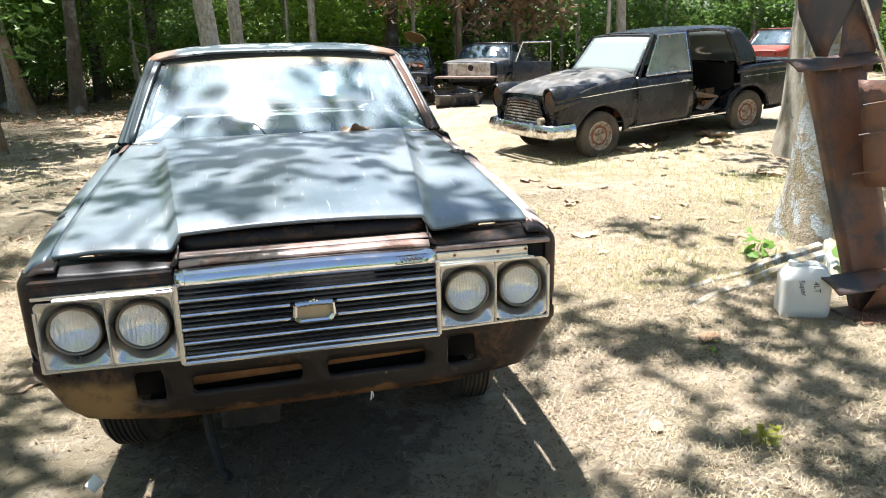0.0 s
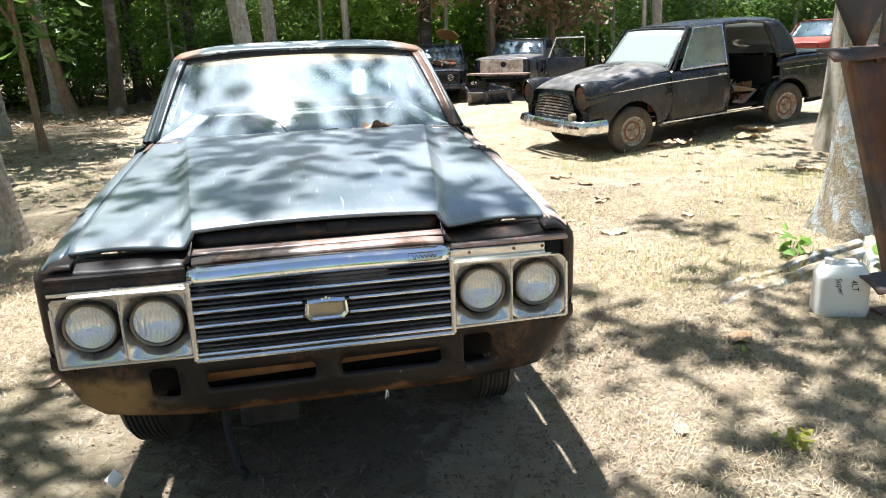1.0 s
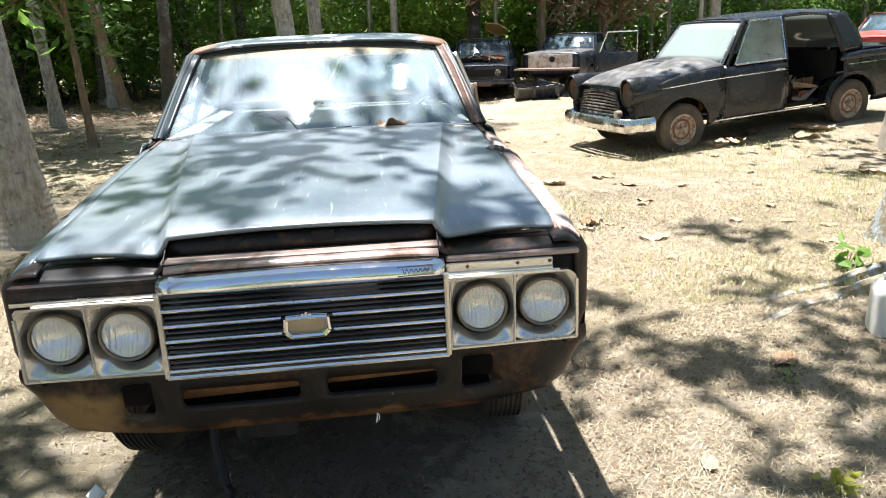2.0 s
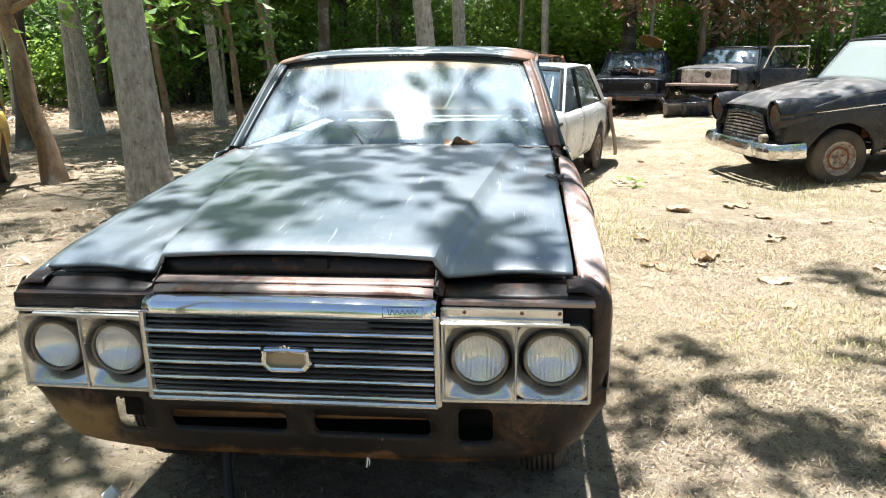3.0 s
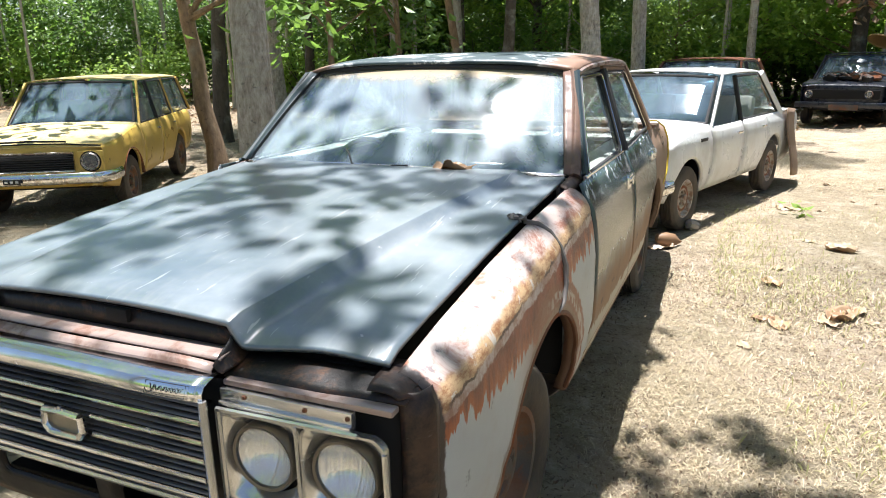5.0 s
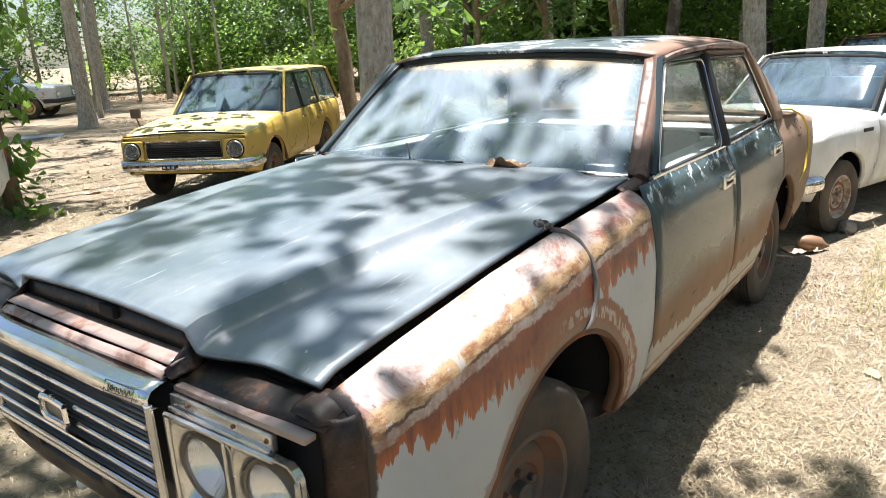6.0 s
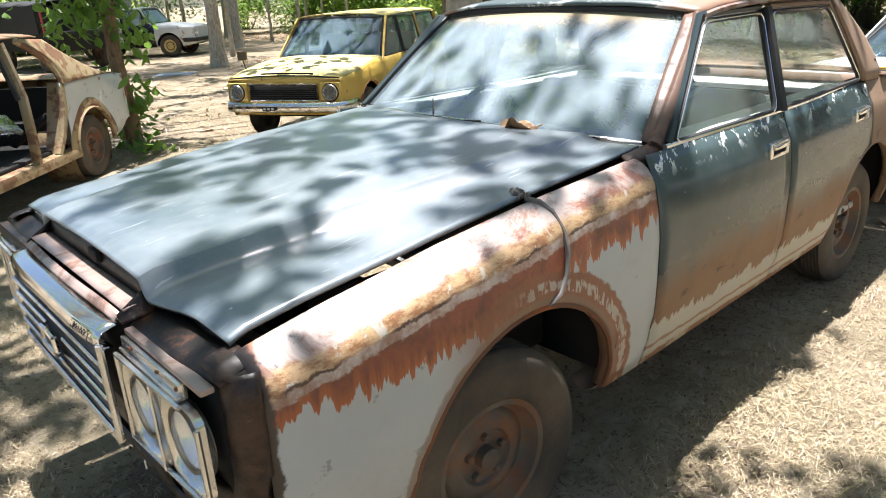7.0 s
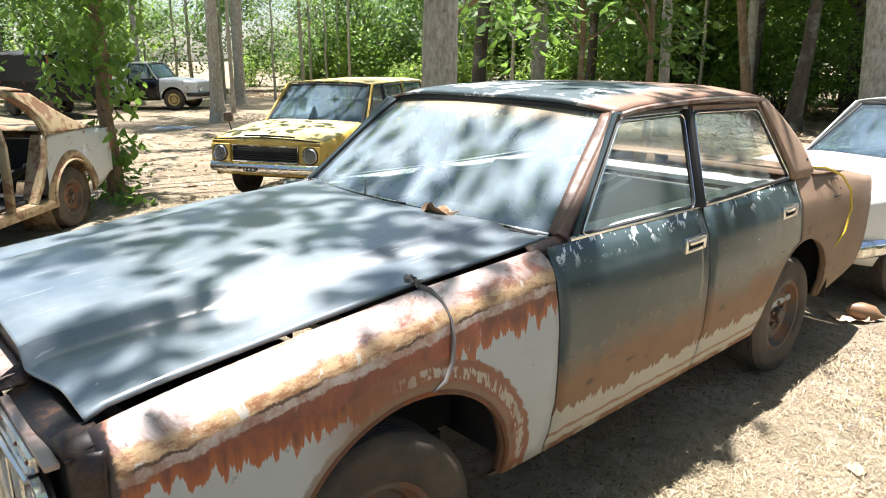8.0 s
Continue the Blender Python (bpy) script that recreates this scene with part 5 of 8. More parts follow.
    if "roof" not in skip:
        for k, ((y0, z0), (y1, z1)) in enumerate(posts):
            for s in (1, -1):
                if "pillar%d" % k in skip:
                    continue
                rad = 0.024 if k < 2 or wagon else cpost
                solid_part("pillar", tube([(s * edge_x(z0), y0, z0 - 0.02), (s * edge_x(z1), y1, z1 + 0.01)], rad, 8, 0.7), body_mat if k != 1 else M_RUBBER, car)
        if "windscreen" not in skip:
            ws = grid(lambda s, v: (s * (W - 0.10 + (rw - 0.05 - W + 0.10) * v), cowl + 0.06 - 0.08 * (1 - s * s) + (screen_top - cowl - 0.06) * v, hood[1] + 0.012 + 0.02 * (1 - s * s) + (zt - hood[1] - 0.012) * v), np.linspace(-1, 1, 13), np.linspace(0, 1, 6))
            o = solid_part("windscreen", ws, glass, car, "dusty windscreen", 0.005)
            o.visible_shadow = False
            rimp = [ws[0][i * 6] for i in range(13)] + [ws[0][12 * 6 + j] for j in range(6)] + [ws[0][i * 6 + 5] for i in range(12, -1, -1)] + [ws[0][j] for j in range(5, -1, -1)]
            solid_part("screen_seal", tube(rimp, 0.014, 6), M_RUBBER, o, "black rubber seal")
            solid_part("wiper", tube([(-0.1, cowl + 0.02, hood[1] + 0.04), (0.25, cowl + 0.10, hood[1] + 0.09)], 0.006, 5), M_RUBBER, o)
        if "rear_window" not in skip:
            o = solid_part("rear_window", grid(lambda s, v: (s * (W - 0.16 + (rw - 0.05 - W + 0.16) * v), e + (roof_end - e) * v, zb + 0.02 + (zt - zb - 0.02) * v), np.linspace(-1, 1, 7), [0, 0.5, 1]), glass, car, "rear window", 0.005)
            o.visible_shadow = False
        slots = [(cowl + 0.18, screen_top + 0.06, doors[1] - 0.03, doors[1] - 0.03), (doors[1] + 0.03, doors[1] + 0.03, (doors[2] - 0.08) if wagon else roof_end - 0.05, (doors[2] - 0.03) if wagon else e - 0.12)]
        if wagon:
            slots.append((doors[2] + 0.03, doors[2] - 0.02, roof_end - 0.08, e - 0.12))
        for k, (b0, t0, t1, b1) in enumerate(slots):
            for s in (1, -1):
                tag = "glass%d%s" % (k, "+" if s > 0 else "-")
                pts = [(s * (edge_x(z) - 0.006), y, z) for y, z in ((b0, zb), (t0, zt), (t1, zt), (b1, zb))]
                if tag not in skip:
                    o = solid_part("side_window", (pts, [(0, 1, 2, 3)]), M_SIDE if glass is M_CARGLASS else glass, car, "side window", 0.004, False)
                    o.visible_shadow = False
                    solid_part("window_surround", tube(pts + pts[:1], 0.013, 6), M_RUBBER, o)
    # seats
    for cx in (() if "front_seat" in skip else (-0.34, 0.34)):
        solid_part("front_seat", merge(block(cx, cowl + 0.80, 0.55, 0.46, 0.45, 0.16, 0.05), moved(block(0, 0, 0.27, 0.46, 0.12, 0.55, 0.05), pose(cx, cowl + 1.02, 0.58, -12))), M_SEAT, car)
    if "rear_seat" not in skip:
      solid_part("rear_seat", merge(block(0, doors[-1] - 0.25, 0.55, 2 * W - 0.4, 0.42, 0.18, 0.05), moved(block(0, 0, 0.25, 2 * W - 0.4, 0.14, 0.52, 0.05), pose(0, doors[-1] - 0.02, 0.58, -14))), M_SEAT, car)
    ms = wheel_meshes(wheel_r, 0.15, wheel_r * 0.58, M_TYRE, rim_mat, 0.0, True)
    for k, y in enumerate(wheels):
        for s in (1, -1):
            if "wheel%d%s" % (k, "+" if s > 0 else "-") not in skip:
                put_wheel(ms, car, s * (W - 0.09), y, wheel_r, 0, s)
    return car


def lamp(parent, x, y, z, r, ring=None, lens=None):
    ax = Matrix.Translation((x, y, z)) @ pose(0, 0, 0, 0, 0, -90)
    ringo = solid_part("headlamp", moved(lathe([(-0.05, r * 1.16), (0.010, r * 1.16), (0.018, r * 1.08), (0.010, r), (-0.01, r * 0.95)], 28), ax), ring or M_DULL, parent, "headlamp with a metal rim")
    solid_part("reflector", moved(lathe([(0.0, r), (-0.02, r * 0.6), (-0.03, 0.004)], 24, True), ax), M_SILVER, ringo, "silvered reflector")
    solid_part("headlamp_lens", moved(lathe([(0.006, r), (0.02, r * 0.7), (0.028, r * 0.3), (0.029, 0.002)], 28, True), ax), lens or M_LENS, ringo, "pale glass lens")
    return ringo


def toward(x, y, heading, lift=0.0):
    """Nose at (x, y); heading: the degrees by which the nose is turned from -y towards +x."""
    return pose(x, y, ground_z(x, y) + lift, 0, 0, heading)


def bar_bumper(parent, W, z, mat, y=-0.06, wrap=0.35, h=0.06):
    path = [(-W, wrap, z), (-W * 0.985, 0.06, z), (-W * 0.88, y + 0.02, z), (-W * 0.4, y - 0.02, z), (0, y - 0.03, z), (W * 0.4, y - 0.02, z), (W * 0.88, y + 0.02, z), (W * 0.985, 0.06, z), (W, wrap, z)]
    return solid_part("bumper", tube(path, h, 10, 0.45), mat, parent, "dented chrome bumper")


def slats(parent, x0, x1, z0, z1, n, y, mat, lip_mat):
    g = solid_part("grille", grid(lambda x, z: (x, y + 0.012, z), [x0, x1], [z0, z1]), M_VOID, parent, "dark grille", 0.004)
    for k in range(n):
        z = z0 + (z1 - z0) * (k + 0.5) / n
        solid_part("slat", block((x0 + x1) / 2, y, z, x1 - x0, 0.016, (z1 - z0) / n * 0.45, 0.003), mat, g)
    solid_part("grille_surround", tube([(x0, y, z0), (x1, y, z0), (x1, y, z1), (x0, y, z1), (x0, y, z0)], 0.012, 6), lip_mat, g)
    return g


def yellow_wagon():
    c = build_car("estate_car", "faded yellow estate car with rust patches and peeling bonnet", toward(-4.88, 3.58, 30.5), M_YELLOW, L=4.0, W=0.785, hood=(0.77, 0.88), cowl=1.18, screen_top=1.72, roof_z=1.36, roof_end=3.72, deck=(3.9, 0.9), belt=0.87, wheels=(0.70, 3.02), wheel_r=0.29, wagon=True, doors=(1.20, 2.05, 2.85), roof_mat=M_YROOF, hood_mat=M_YROOF)
    slats(c, -0.425, 0.425, 0.525, 0.705, 8, -0.006, M_BLACK, M_DULL)
    for s in (-1, 1):
        b = solid_part("lamp_panel", block(s * 0.590, 0.002, 0.615, 0.25, 0.05, 0.215, 0.05), M_YELLOW, c)
        solid_part("lamp_recess", moved(lathe([(-0.02, 0.100), (0.003, 0.104), (0.005, 0.085)], 28, True), Matrix.Translation((s * 0.590, -0.022, 0.617)) @ pose(0, 0, 0, 0, 0, -90)), M_VOID, b)
        lamp(c, s * 0.590, -0.030, 0.617, 0.078, M_DULL)
    bar_bumper(c, 0.78, 0.46, M_DULL, -0.09, 0.30, 0.055)
    solid_part("number_plate", block(-0.12, -0.165, 0.455, 0.16, 0.012, 0.05, 0.004), M_BLACK, c, "small black number plate")
    solid_part("plate_mark", merge(*[block(-0.17 + 0.05 * k, -0.173, 0.455, 0.028, 0.004, 0.022, 0.001) for k in range(3)]), M_WHITE, c, "pale bars")
    solid_part("lower_apron", block(0, 0.05, 0.395, 1.3, 0.02, 0.07, 0.006), M_YROOF, c, "peeling yellow apron")
    solid_part("bonnet_lip", tube([(-0.3, 0.06, 0.815), (0.0, 0.05, 0.822), (0.35, 0.07, 0.812)], 0.010, 6), M_VOID, c, "gap under a bent bonnet edge")
    solid_part("bonnet_edge", tube([(-0.70, 0.035, 0.765), (-0.35, 0.022, 0.792), (0.0, 0.018, 0.800), (0.35, 0.022, 0.792), (0.70, 0.035, 0.765)], 0.008, 6), M_VOID, c, "dark gap along the bonnet's front edge")
    solid_part("front_arch_rust", tube([(0.775, 0.70 + 0.372 * math.cos(w), 0.29 + 0.372 * math.sin(w)) for w in np.linspace(0.1, math.pi - 0.3, 20)], 0.020, 6, 0.6), M_RUST, c, "rusted front wheel arch edge")
    solid_part("wing_mirror", merge(tube([(-0.66, 0.35, 0.84), (-0.68, 0.33, 0.95)], 0.008, 6), block(-0.68, 0.33, 1.0, 0.12, 0.045, 0.11, 0.02)), M_RIM, c, "grey wing mirror")
    return c


def white_saloon():
    c = build_car("saloon_car", "dusty white saloon car with a loose rear panel", toward(0.04, 4.87, -18), M_WHITE, L=4.1, W=0.76, hood=(0.78, 0.90), cowl=1.18, screen_top=1.72, roof_z=1.35, roof_end=2.85, deck=(3.35, 0.90), belt=0.88, wheels=(0.70, 3.05), wheel_r=0.29, doors=(1.20, 2.05, 2.80), rim_mat=M_RIMW, skip=("glass0+",))
    slats(c, -0.4, 0.4, 0.54, 0.68, 6, -0.004, M_BLACK, M_DULL)
    for s in (-1, 1):
        lamp(c, s * 0.57, -0.01, 0.62, 0.075)
    bar_bumper(c, 0.75, 0.45, M_DULL)
    solid_part("side_vent", block(0.752, 1.0, 0.79, 0.012, 0.16, 0.03, 0.003), M_BLACK, c, "black side vent")
    hang = flip(grid(lambda y, z: (0.790 - 0.30 * (y - 3.42) ** 2 + 0.10 * (0.9 - z) + 0.02 * math.sin(6 * z), y + 0.18 * (0.55 - z) ** 2, z - 0.10 * (y - 3.42)), np.linspace(3.36, 4.0, 10), np.linspace(0.14, 0.92, 12)))
    solid_part("loose_panel", hang, M_QUARTER, c, "brown loose body panel leaning on its rear wing", 0.01)
    solid_part("indicator", block(0.60, -0.075, 0.46, 0.14, 0.03, 0.05, 0.01), M_AMBER, c, "amber indicator")
    return c


def black_saloon():
    c = build_car("saloon_car", "old black round-nosed saloon, rear door missing", toward(3.216, 6.758, -79, -0.03) @ pose(0, 0, 0, 3.4), M_BLACKCAR, dome=0.09, crown=0.10, cpost=0.10, L=4.25, W=0.80, hood=(0.82, 0.97), cowl=1.15, screen_top=1.56, roof_z=1.47, roof_end=3.0, deck=(3.24, 0.97), belt=0.95, wheels=(0.62, 3.12), wheel_r=0.30, doors=(1.18, 2.10, 2.93), hood_mat=M_GREYHOOD, glass=M_MILKY, rim_mat=M_RIMW, skip=("pillar2", "glass0+", "rear_door+", "glass1+", "front_seat", "rear_seat"), round_front=0.05)
    g = solid_part("grille", flip(grid(lambda u, v: (u * (0.36 + 0.12 * (1 - v)), -0.022 - 0.04 * (1 - u * u) * (1 - v), 0.50 + 0.27 * v + 0.03 * (1 - u * u) * v), np.linspace(-1, 1, 11), np.linspace(0, 1, 5))), M_VOID, c, "dark grille", 0.004)
    for k in range(8):
        v = (k + 0.5) / 8
        path = [(u * (0.36 + 0.12 * (1 - v)), -0.030 - 0.04 * (1 - u * u) * (1 - v), 0.50 + 0.27 * v + 0.03 * (1 - u * u) * v) for u in np.linspace(-1, 1, 9)]
        solid_part("slat", tube(path, 0.011, 6, 0.8), M_DULL, g)
    rim = [(u * 0.49, -0.03 - 0.04 * (1 - u * u), 0.495) for u in np.linspace(-1, 1, 9)] + [(0.37, -0.03, 0.765), (0.2, -0.035, 0.79), (-0.2, -0.035, 0.79), (-0.37, -0.03, 0.765), (-0.49, -0.03, 0.495)]
    solid_part("grille_surround", tube(rim, 0.014, 6), M_BLACKCAR, g)
    solid_part("indicator", moved(lathe([(-0.05, 0.045), (0.02, 0.045), (0.035, 0.02)], 16, True), Matrix.Translation((0.46, -0.07, 0.535)) @ pose(0, 0, 0, 0, 0, -90)), M_PLATE, c, "round tarnished side lamp")
    for s in (-1, 1):
        def pod(a, k):
            """A fender top that swells forwards into the hooded headlamp."""
            y, r, zc = ((-0.055, 0.132, 0.775), (-0.03, 0.142, 0.775), (0.10, 0.140, 0.785), (0.30, 0.125, 0.80), (0.55, 0.10, 0.83), (0.85, 0.075, 0.865), (1.13, 0.045, 0.915))[int(k)]
            peak = 0.03 * max(0, math.sin(a)) ** 3 * (1 if y < 0.2 else 0.4)
            lead = -0.03 * max(0, math.sin(a)) if k < 2 else 0
            return 0.645 + 0.01 * k + r * math.cos(a), y + lead, zc + (r + peak) * math.sin(a) * 1.05
        sh = flip(grid(pod, np.linspace(0, 2 * math.pi, 29), range(7)))
        p = solid_part("headlamp_pod", sh if s > 0 else mirror(sh), M_BLACKCAR, c, "black hooded headlamp pod", 0.006)
        ax = Matrix.Translation((s * 0.645, -0.02, 0.775)) @ pose(0, 0, 0, 0, 0, -90)
        solid_part("headlamp_well", moved(lathe([(0.012, 0.132), (-0.03, 0.09), (-0.05, 0.004)], 20, True), ax), M_RIM, p, "empty rusty headlamp socket")
        solid_part("over_rider", tube([(s * 0.42, -0.165, 0.36), (s * 0.42, -0.195, 0.43), (s * 0.42, -0.165, 0.52)], [0.03, 0.045, 0.03], 8), M_DULL, c)
        t = tube([(s * 0.792, 0.25, 0.80), (s * 0.80, 1.1, 0.835), (s * 0.80, 2.06, 0.84)], 0.007, 6)
        solid_part("side_strip", t, M_DULL, c, "thin bright side strip")
        solid_part("sill_strip", tube([(s * 0.775, 1.05, 0.345), (s * 0.775, 2.75, 0.345)], 0.014, 6), M_DULL, c)
    bar_bumper(c, 0.82, 0.42, M_DULL, -0.13, 0.20, 0.085)
    solid_part("rear_bumper", tube([(-0.78, 4.0, 0.48), (-0.6, 4.32, 0.48), (0.6, 4.32, 0.48), (0.80, 3.9, 0.48)], 0.045, 8, 0.5), M_DULL, c, "dull chrome rear bumper")
    rnd = random.Random(14)
    for k in range(12):
        q = tube([(rnd.uniform(0.2, 0.75), rnd.uniform(2.2, 2.8), rnd.uniform(0.42, 0.72)) for _ in range(3)], [0.015, 0.05, 0.01], 6, 0.5)
        solid_part("rag", q, rnd.choice((M_DRY, M_RAG, M_RUST)), c)
    # near-black floor and back wall, cabin shade put into the colour
    solid_part("cabin_floor", merge(block(0, 2.3, 0.38, 1.3, 1.6, 0.04, 0.01), block(0, 2.95, 0.68, 1.3, 0.04, 0.6, 0.01)), M_VOID, c)
    def sail(u, v):
        """Broad rear pillar that sweeps from the roof into the boot."""
        yb, yt = 2.93 + 0.33 * u, 2.78 + 0.23 * u
        bow = 0.06 * math.sin(math.pi * v)
        return 0.75 - 0.02 * u - (0.112 - 0.02 * u) * v ** 1.3, yb + (yt - yb) * v + bow * u, 0.955 + 0.462 * v
    for s in (-1, 1):
        sh = flip(grid(sail, np.linspace(0, 1, 7), np.linspace(0, 1, 10)))
        solid_part("rear_pillar", sh if s > 0 else mirror(sh), M_BLACKCAR, c, "broad black rear pillar", 0.03)
        edge = tube([Vector(sail(0, v)) for v in np.linspace(0, 1, 8)] + [Vector((0.64, 2.45, 1.462)), Vector((0.64, 2.12, 1.46))], 0.016, 6)
        solid_part("door_opening_edge", edge if s > 0 else mirror(edge), M_BLACKCAR, c)
        rear_edge = tube([Vector(sail(1, v)) + Vector((-0.005, 0.012, 0.006)) for v in np.linspace(0, 1, 8)], 0.010, 6)
        solid_part("rear_screen_trim", rear_edge if s > 0 else mirror(rear_edge), M_DULL, c, "thin bright rear screen trim")
        fin = tube([(0.765, 2.90, 0.875), (0.80, 3.2, 0.90), (0.80, 3.9, 0.895), (0.75, 4.23, 0.88)], [0.03, 0.05, 0.05, 0.04], 8, 0.8)
        solid_part("tail_fin", fin if s > 0 else mirror(fin), M_BLACKCAR, c, "low rounded tail fin")
        low_strip = tube([(0.808, 2.98, 0.80), (0.806, 4.1, 0.80)], 0.007, 6)
        solid_part("side_strip", low_strip if s > 0 else mirror(low_strip), M_DULL, c, "thin bright side strip")
    solid_part("screen_surround", tube([(-0.67, 1.20, 0.99), (-0.59, 1.56, 1.44), (0.59, 1.56, 1.44), (0.67, 1.20, 0.99)], 0.014, 6), M_DULL, c, "bright screen surround")
    solid_part("door_window_trim", tube([(0.752, 1.35, 0.965), (0.655, 1.62, 1.445), (0.650, 2.07, 1.445), (0.752, 2.08, 0.965), (0.752, 1.35, 0.965)], 0.014, 6), M_DULL, c, "bright door window trim")
    pane = [(0.745, 1.37, 0.97), (0.650, 1.63, 1.44), (0.645, 2.06, 1.44), (0.745, 2.07, 0.97)]
    o = solid_part("side_window", (pane, [(0, 1, 2, 3)]), M_STREAKED, c, "streaked dusty door window", 0.004, False)
    o.visible_shadow = False
    arch = [(0.785, 3.12 + 0.385 * math.cos(w), 0.30 + 0.385 * math.sin(w)) for w in np.linspace(0.2, math.pi, 22)]
    solid_part("rear_arch", flip(grid(lambda w, v: (0.79 - 0.25 * v, 3.12 + (0.385 + 0.03 * (1 - v)) * math.cos(w), 0.30 + (0.385 + 0.03 * (1 - v)) * math.sin(w)), np.linspace(0.2, math.pi, 22), np.linspace(0, 1, 4))), M_BLACKCAR, c, "black inner wheel arch", 0.01)
    solid_part("rear_arch_lip", tube(arch, 0.022, 6), M_BLACKCAR, c, "rolled rear arch lip")
    solid_part("inner_fender_rust", block(0.60, 1.02, 0.62, 0.03, 0.12, 0.30, 0.02), M_RUST, c, "rusty inner fender")
    return c


def navy_car():
    c = build_car("saloon_car", "dark navy saloon with engine parts piled on its nose", toward(2.97, 14.6, -14), M_NAVY, L=4.2, W=0.80, hood=(0.80, 0.88), cowl=1.2, screen_top=1.75, roof_z=1.36, roof_end=2.9, deck=(3.4, 0.9), belt=0.88, wheels=(0.75, 3.1), wheel_r=0.30, doors=(1.22, 2.1, 2.9))
    solid_part("nose_opening", block(0, -0.006, 0.64, 1.25, 0.02, 0.17, 0.02), M_VOID, c, "dark empty grille opening")
    for x in (-0.58, 0.44):
        lamp(c, x, -0.02, 0.64, 0.065, M_RIM)
    solid_part("bumper", block(0, -0.05, 0.44, 1.62, 0.07, 0.11, 0.03), M_NAVY, c, "dark bumper")
    solid_part("number_plate", block(0.05, -0.095, 0.40, 0.5, 0.01, 0.10, 0.004), M_RIM, c, "blank tarnished plate")
    rnd = random.Random(5)
    for k in range(14):
        q = moved(merge(block(0, 0, 0, rnd.uniform(0.1, 0.3), rnd.uniform(0.1, 0.25), rnd.uniform(0.05, 0.14), 0.02), tube([(-0.2, 0, 0.03), (0.0, 0.1, 0.08), (0.2, 0.02, 0.02)], 0.02, 6)), pose(rnd.uniform(-0.45, 0.45), rnd.uniform(0.35, 1.0), 0.93, rnd.uniform(-20, 20), rnd.uniform(-20, 20), rnd.uniform(0, 180)))
        solid_part("engine_part", q, rnd.choice((M_VOID, M_RUST, M_RIM)), c)
    solid_part("raised_panel", moved(lathe([(0, 0.30), (0.03, 0.29), (0.05, 0.2), (0.06, 0.01)], 20, True), Matrix.Translation((0.30, 2.2, 1.60)) @ pose(0, 0, 0, 0, -60, 60)), M_TAN, c, "golden brown panel propped on the roof")
    return c


def stripped_car():
    c = build_car("open_car", "stripped grey car without its nose, door standing open", toward(4.55, 14.2, -35), M_NAVY, L=4.0, W=0.76, hood=(0.92, 0.96), cowl=1.1, screen_top=1.5, roof_z=1.32, roof_end=2.6, deck=(3.2, 0.9), belt=0.93, sill=0.42, wheels=(0.75, 3.0), wheel_r=0.30, doors=(1.15, 2.0, 2.8), hood_mat=M_GREYHOOD, skip=("front_door+", "glass0+", "wheel0-"))
    solid_part("bulkhead", block(0, -0.01, 0.76, 1.05, 0.02, 0.30, 0.02), M_BARE, c, "bare stained metal bulkhead")
    solid_part("bulkhead_hole", moved(lathe([(0, 0.07), (0.004, 0.06)], 14, True), Matrix.Translation((0.05, -0.022, 0.80)) @ pose(0, 0, 0, 0, 0, -90)), M_VOID, c)
    solid_part("front_tray", block(0, -0.22, 0.60, 1.4, 0.45, 0.04, 0.01), M_RUSTLIP, c, "rusty tray")
    d = solid_part("open_door", moved(merge(block(0, 0.45, 0.62, 0.05, 0.9, 0.55, 0.03)), pose(0.78, 1.12, 0, 0, 0, -70)), M_NAVY, c, "open dark door")
    solid_part("door_window_frame", moved(tube([(0, 0.02, 0.88), (0, 0.2, 1.35), (0, 0.88, 1.35), (0, 0.88, 0.88)], 0.02, 6), pose(0.78, 1.12, 0, 0, 0, -70)), M_DULL, d, "bright window frame")
    return c


def gold_shell():
    c = build_car("car_shell", "gutted gold and pale blue car body, doors missing", toward(-3.56, -0.92, 47), M_GOLD, L=3.95, W=0.77, hood=(0.78, 0.90), cowl=1.2, screen_top=1.75, roof_z=1.33, roof_end=2.70, deck=(3.20, 0.93), belt=0.88, wheels=(0.72, 3.05), wheel_r=0.29, doors=(1.2, 2.05, 2.70), skip=("front_door+", "rear_door+", "front_door-", "glass0+", "glass1+", "glass0-", "glass1-", "rear_window", "windscreen", "rear_quarter+", "pillar2", "front_seat", "rear_seat"))
    return c


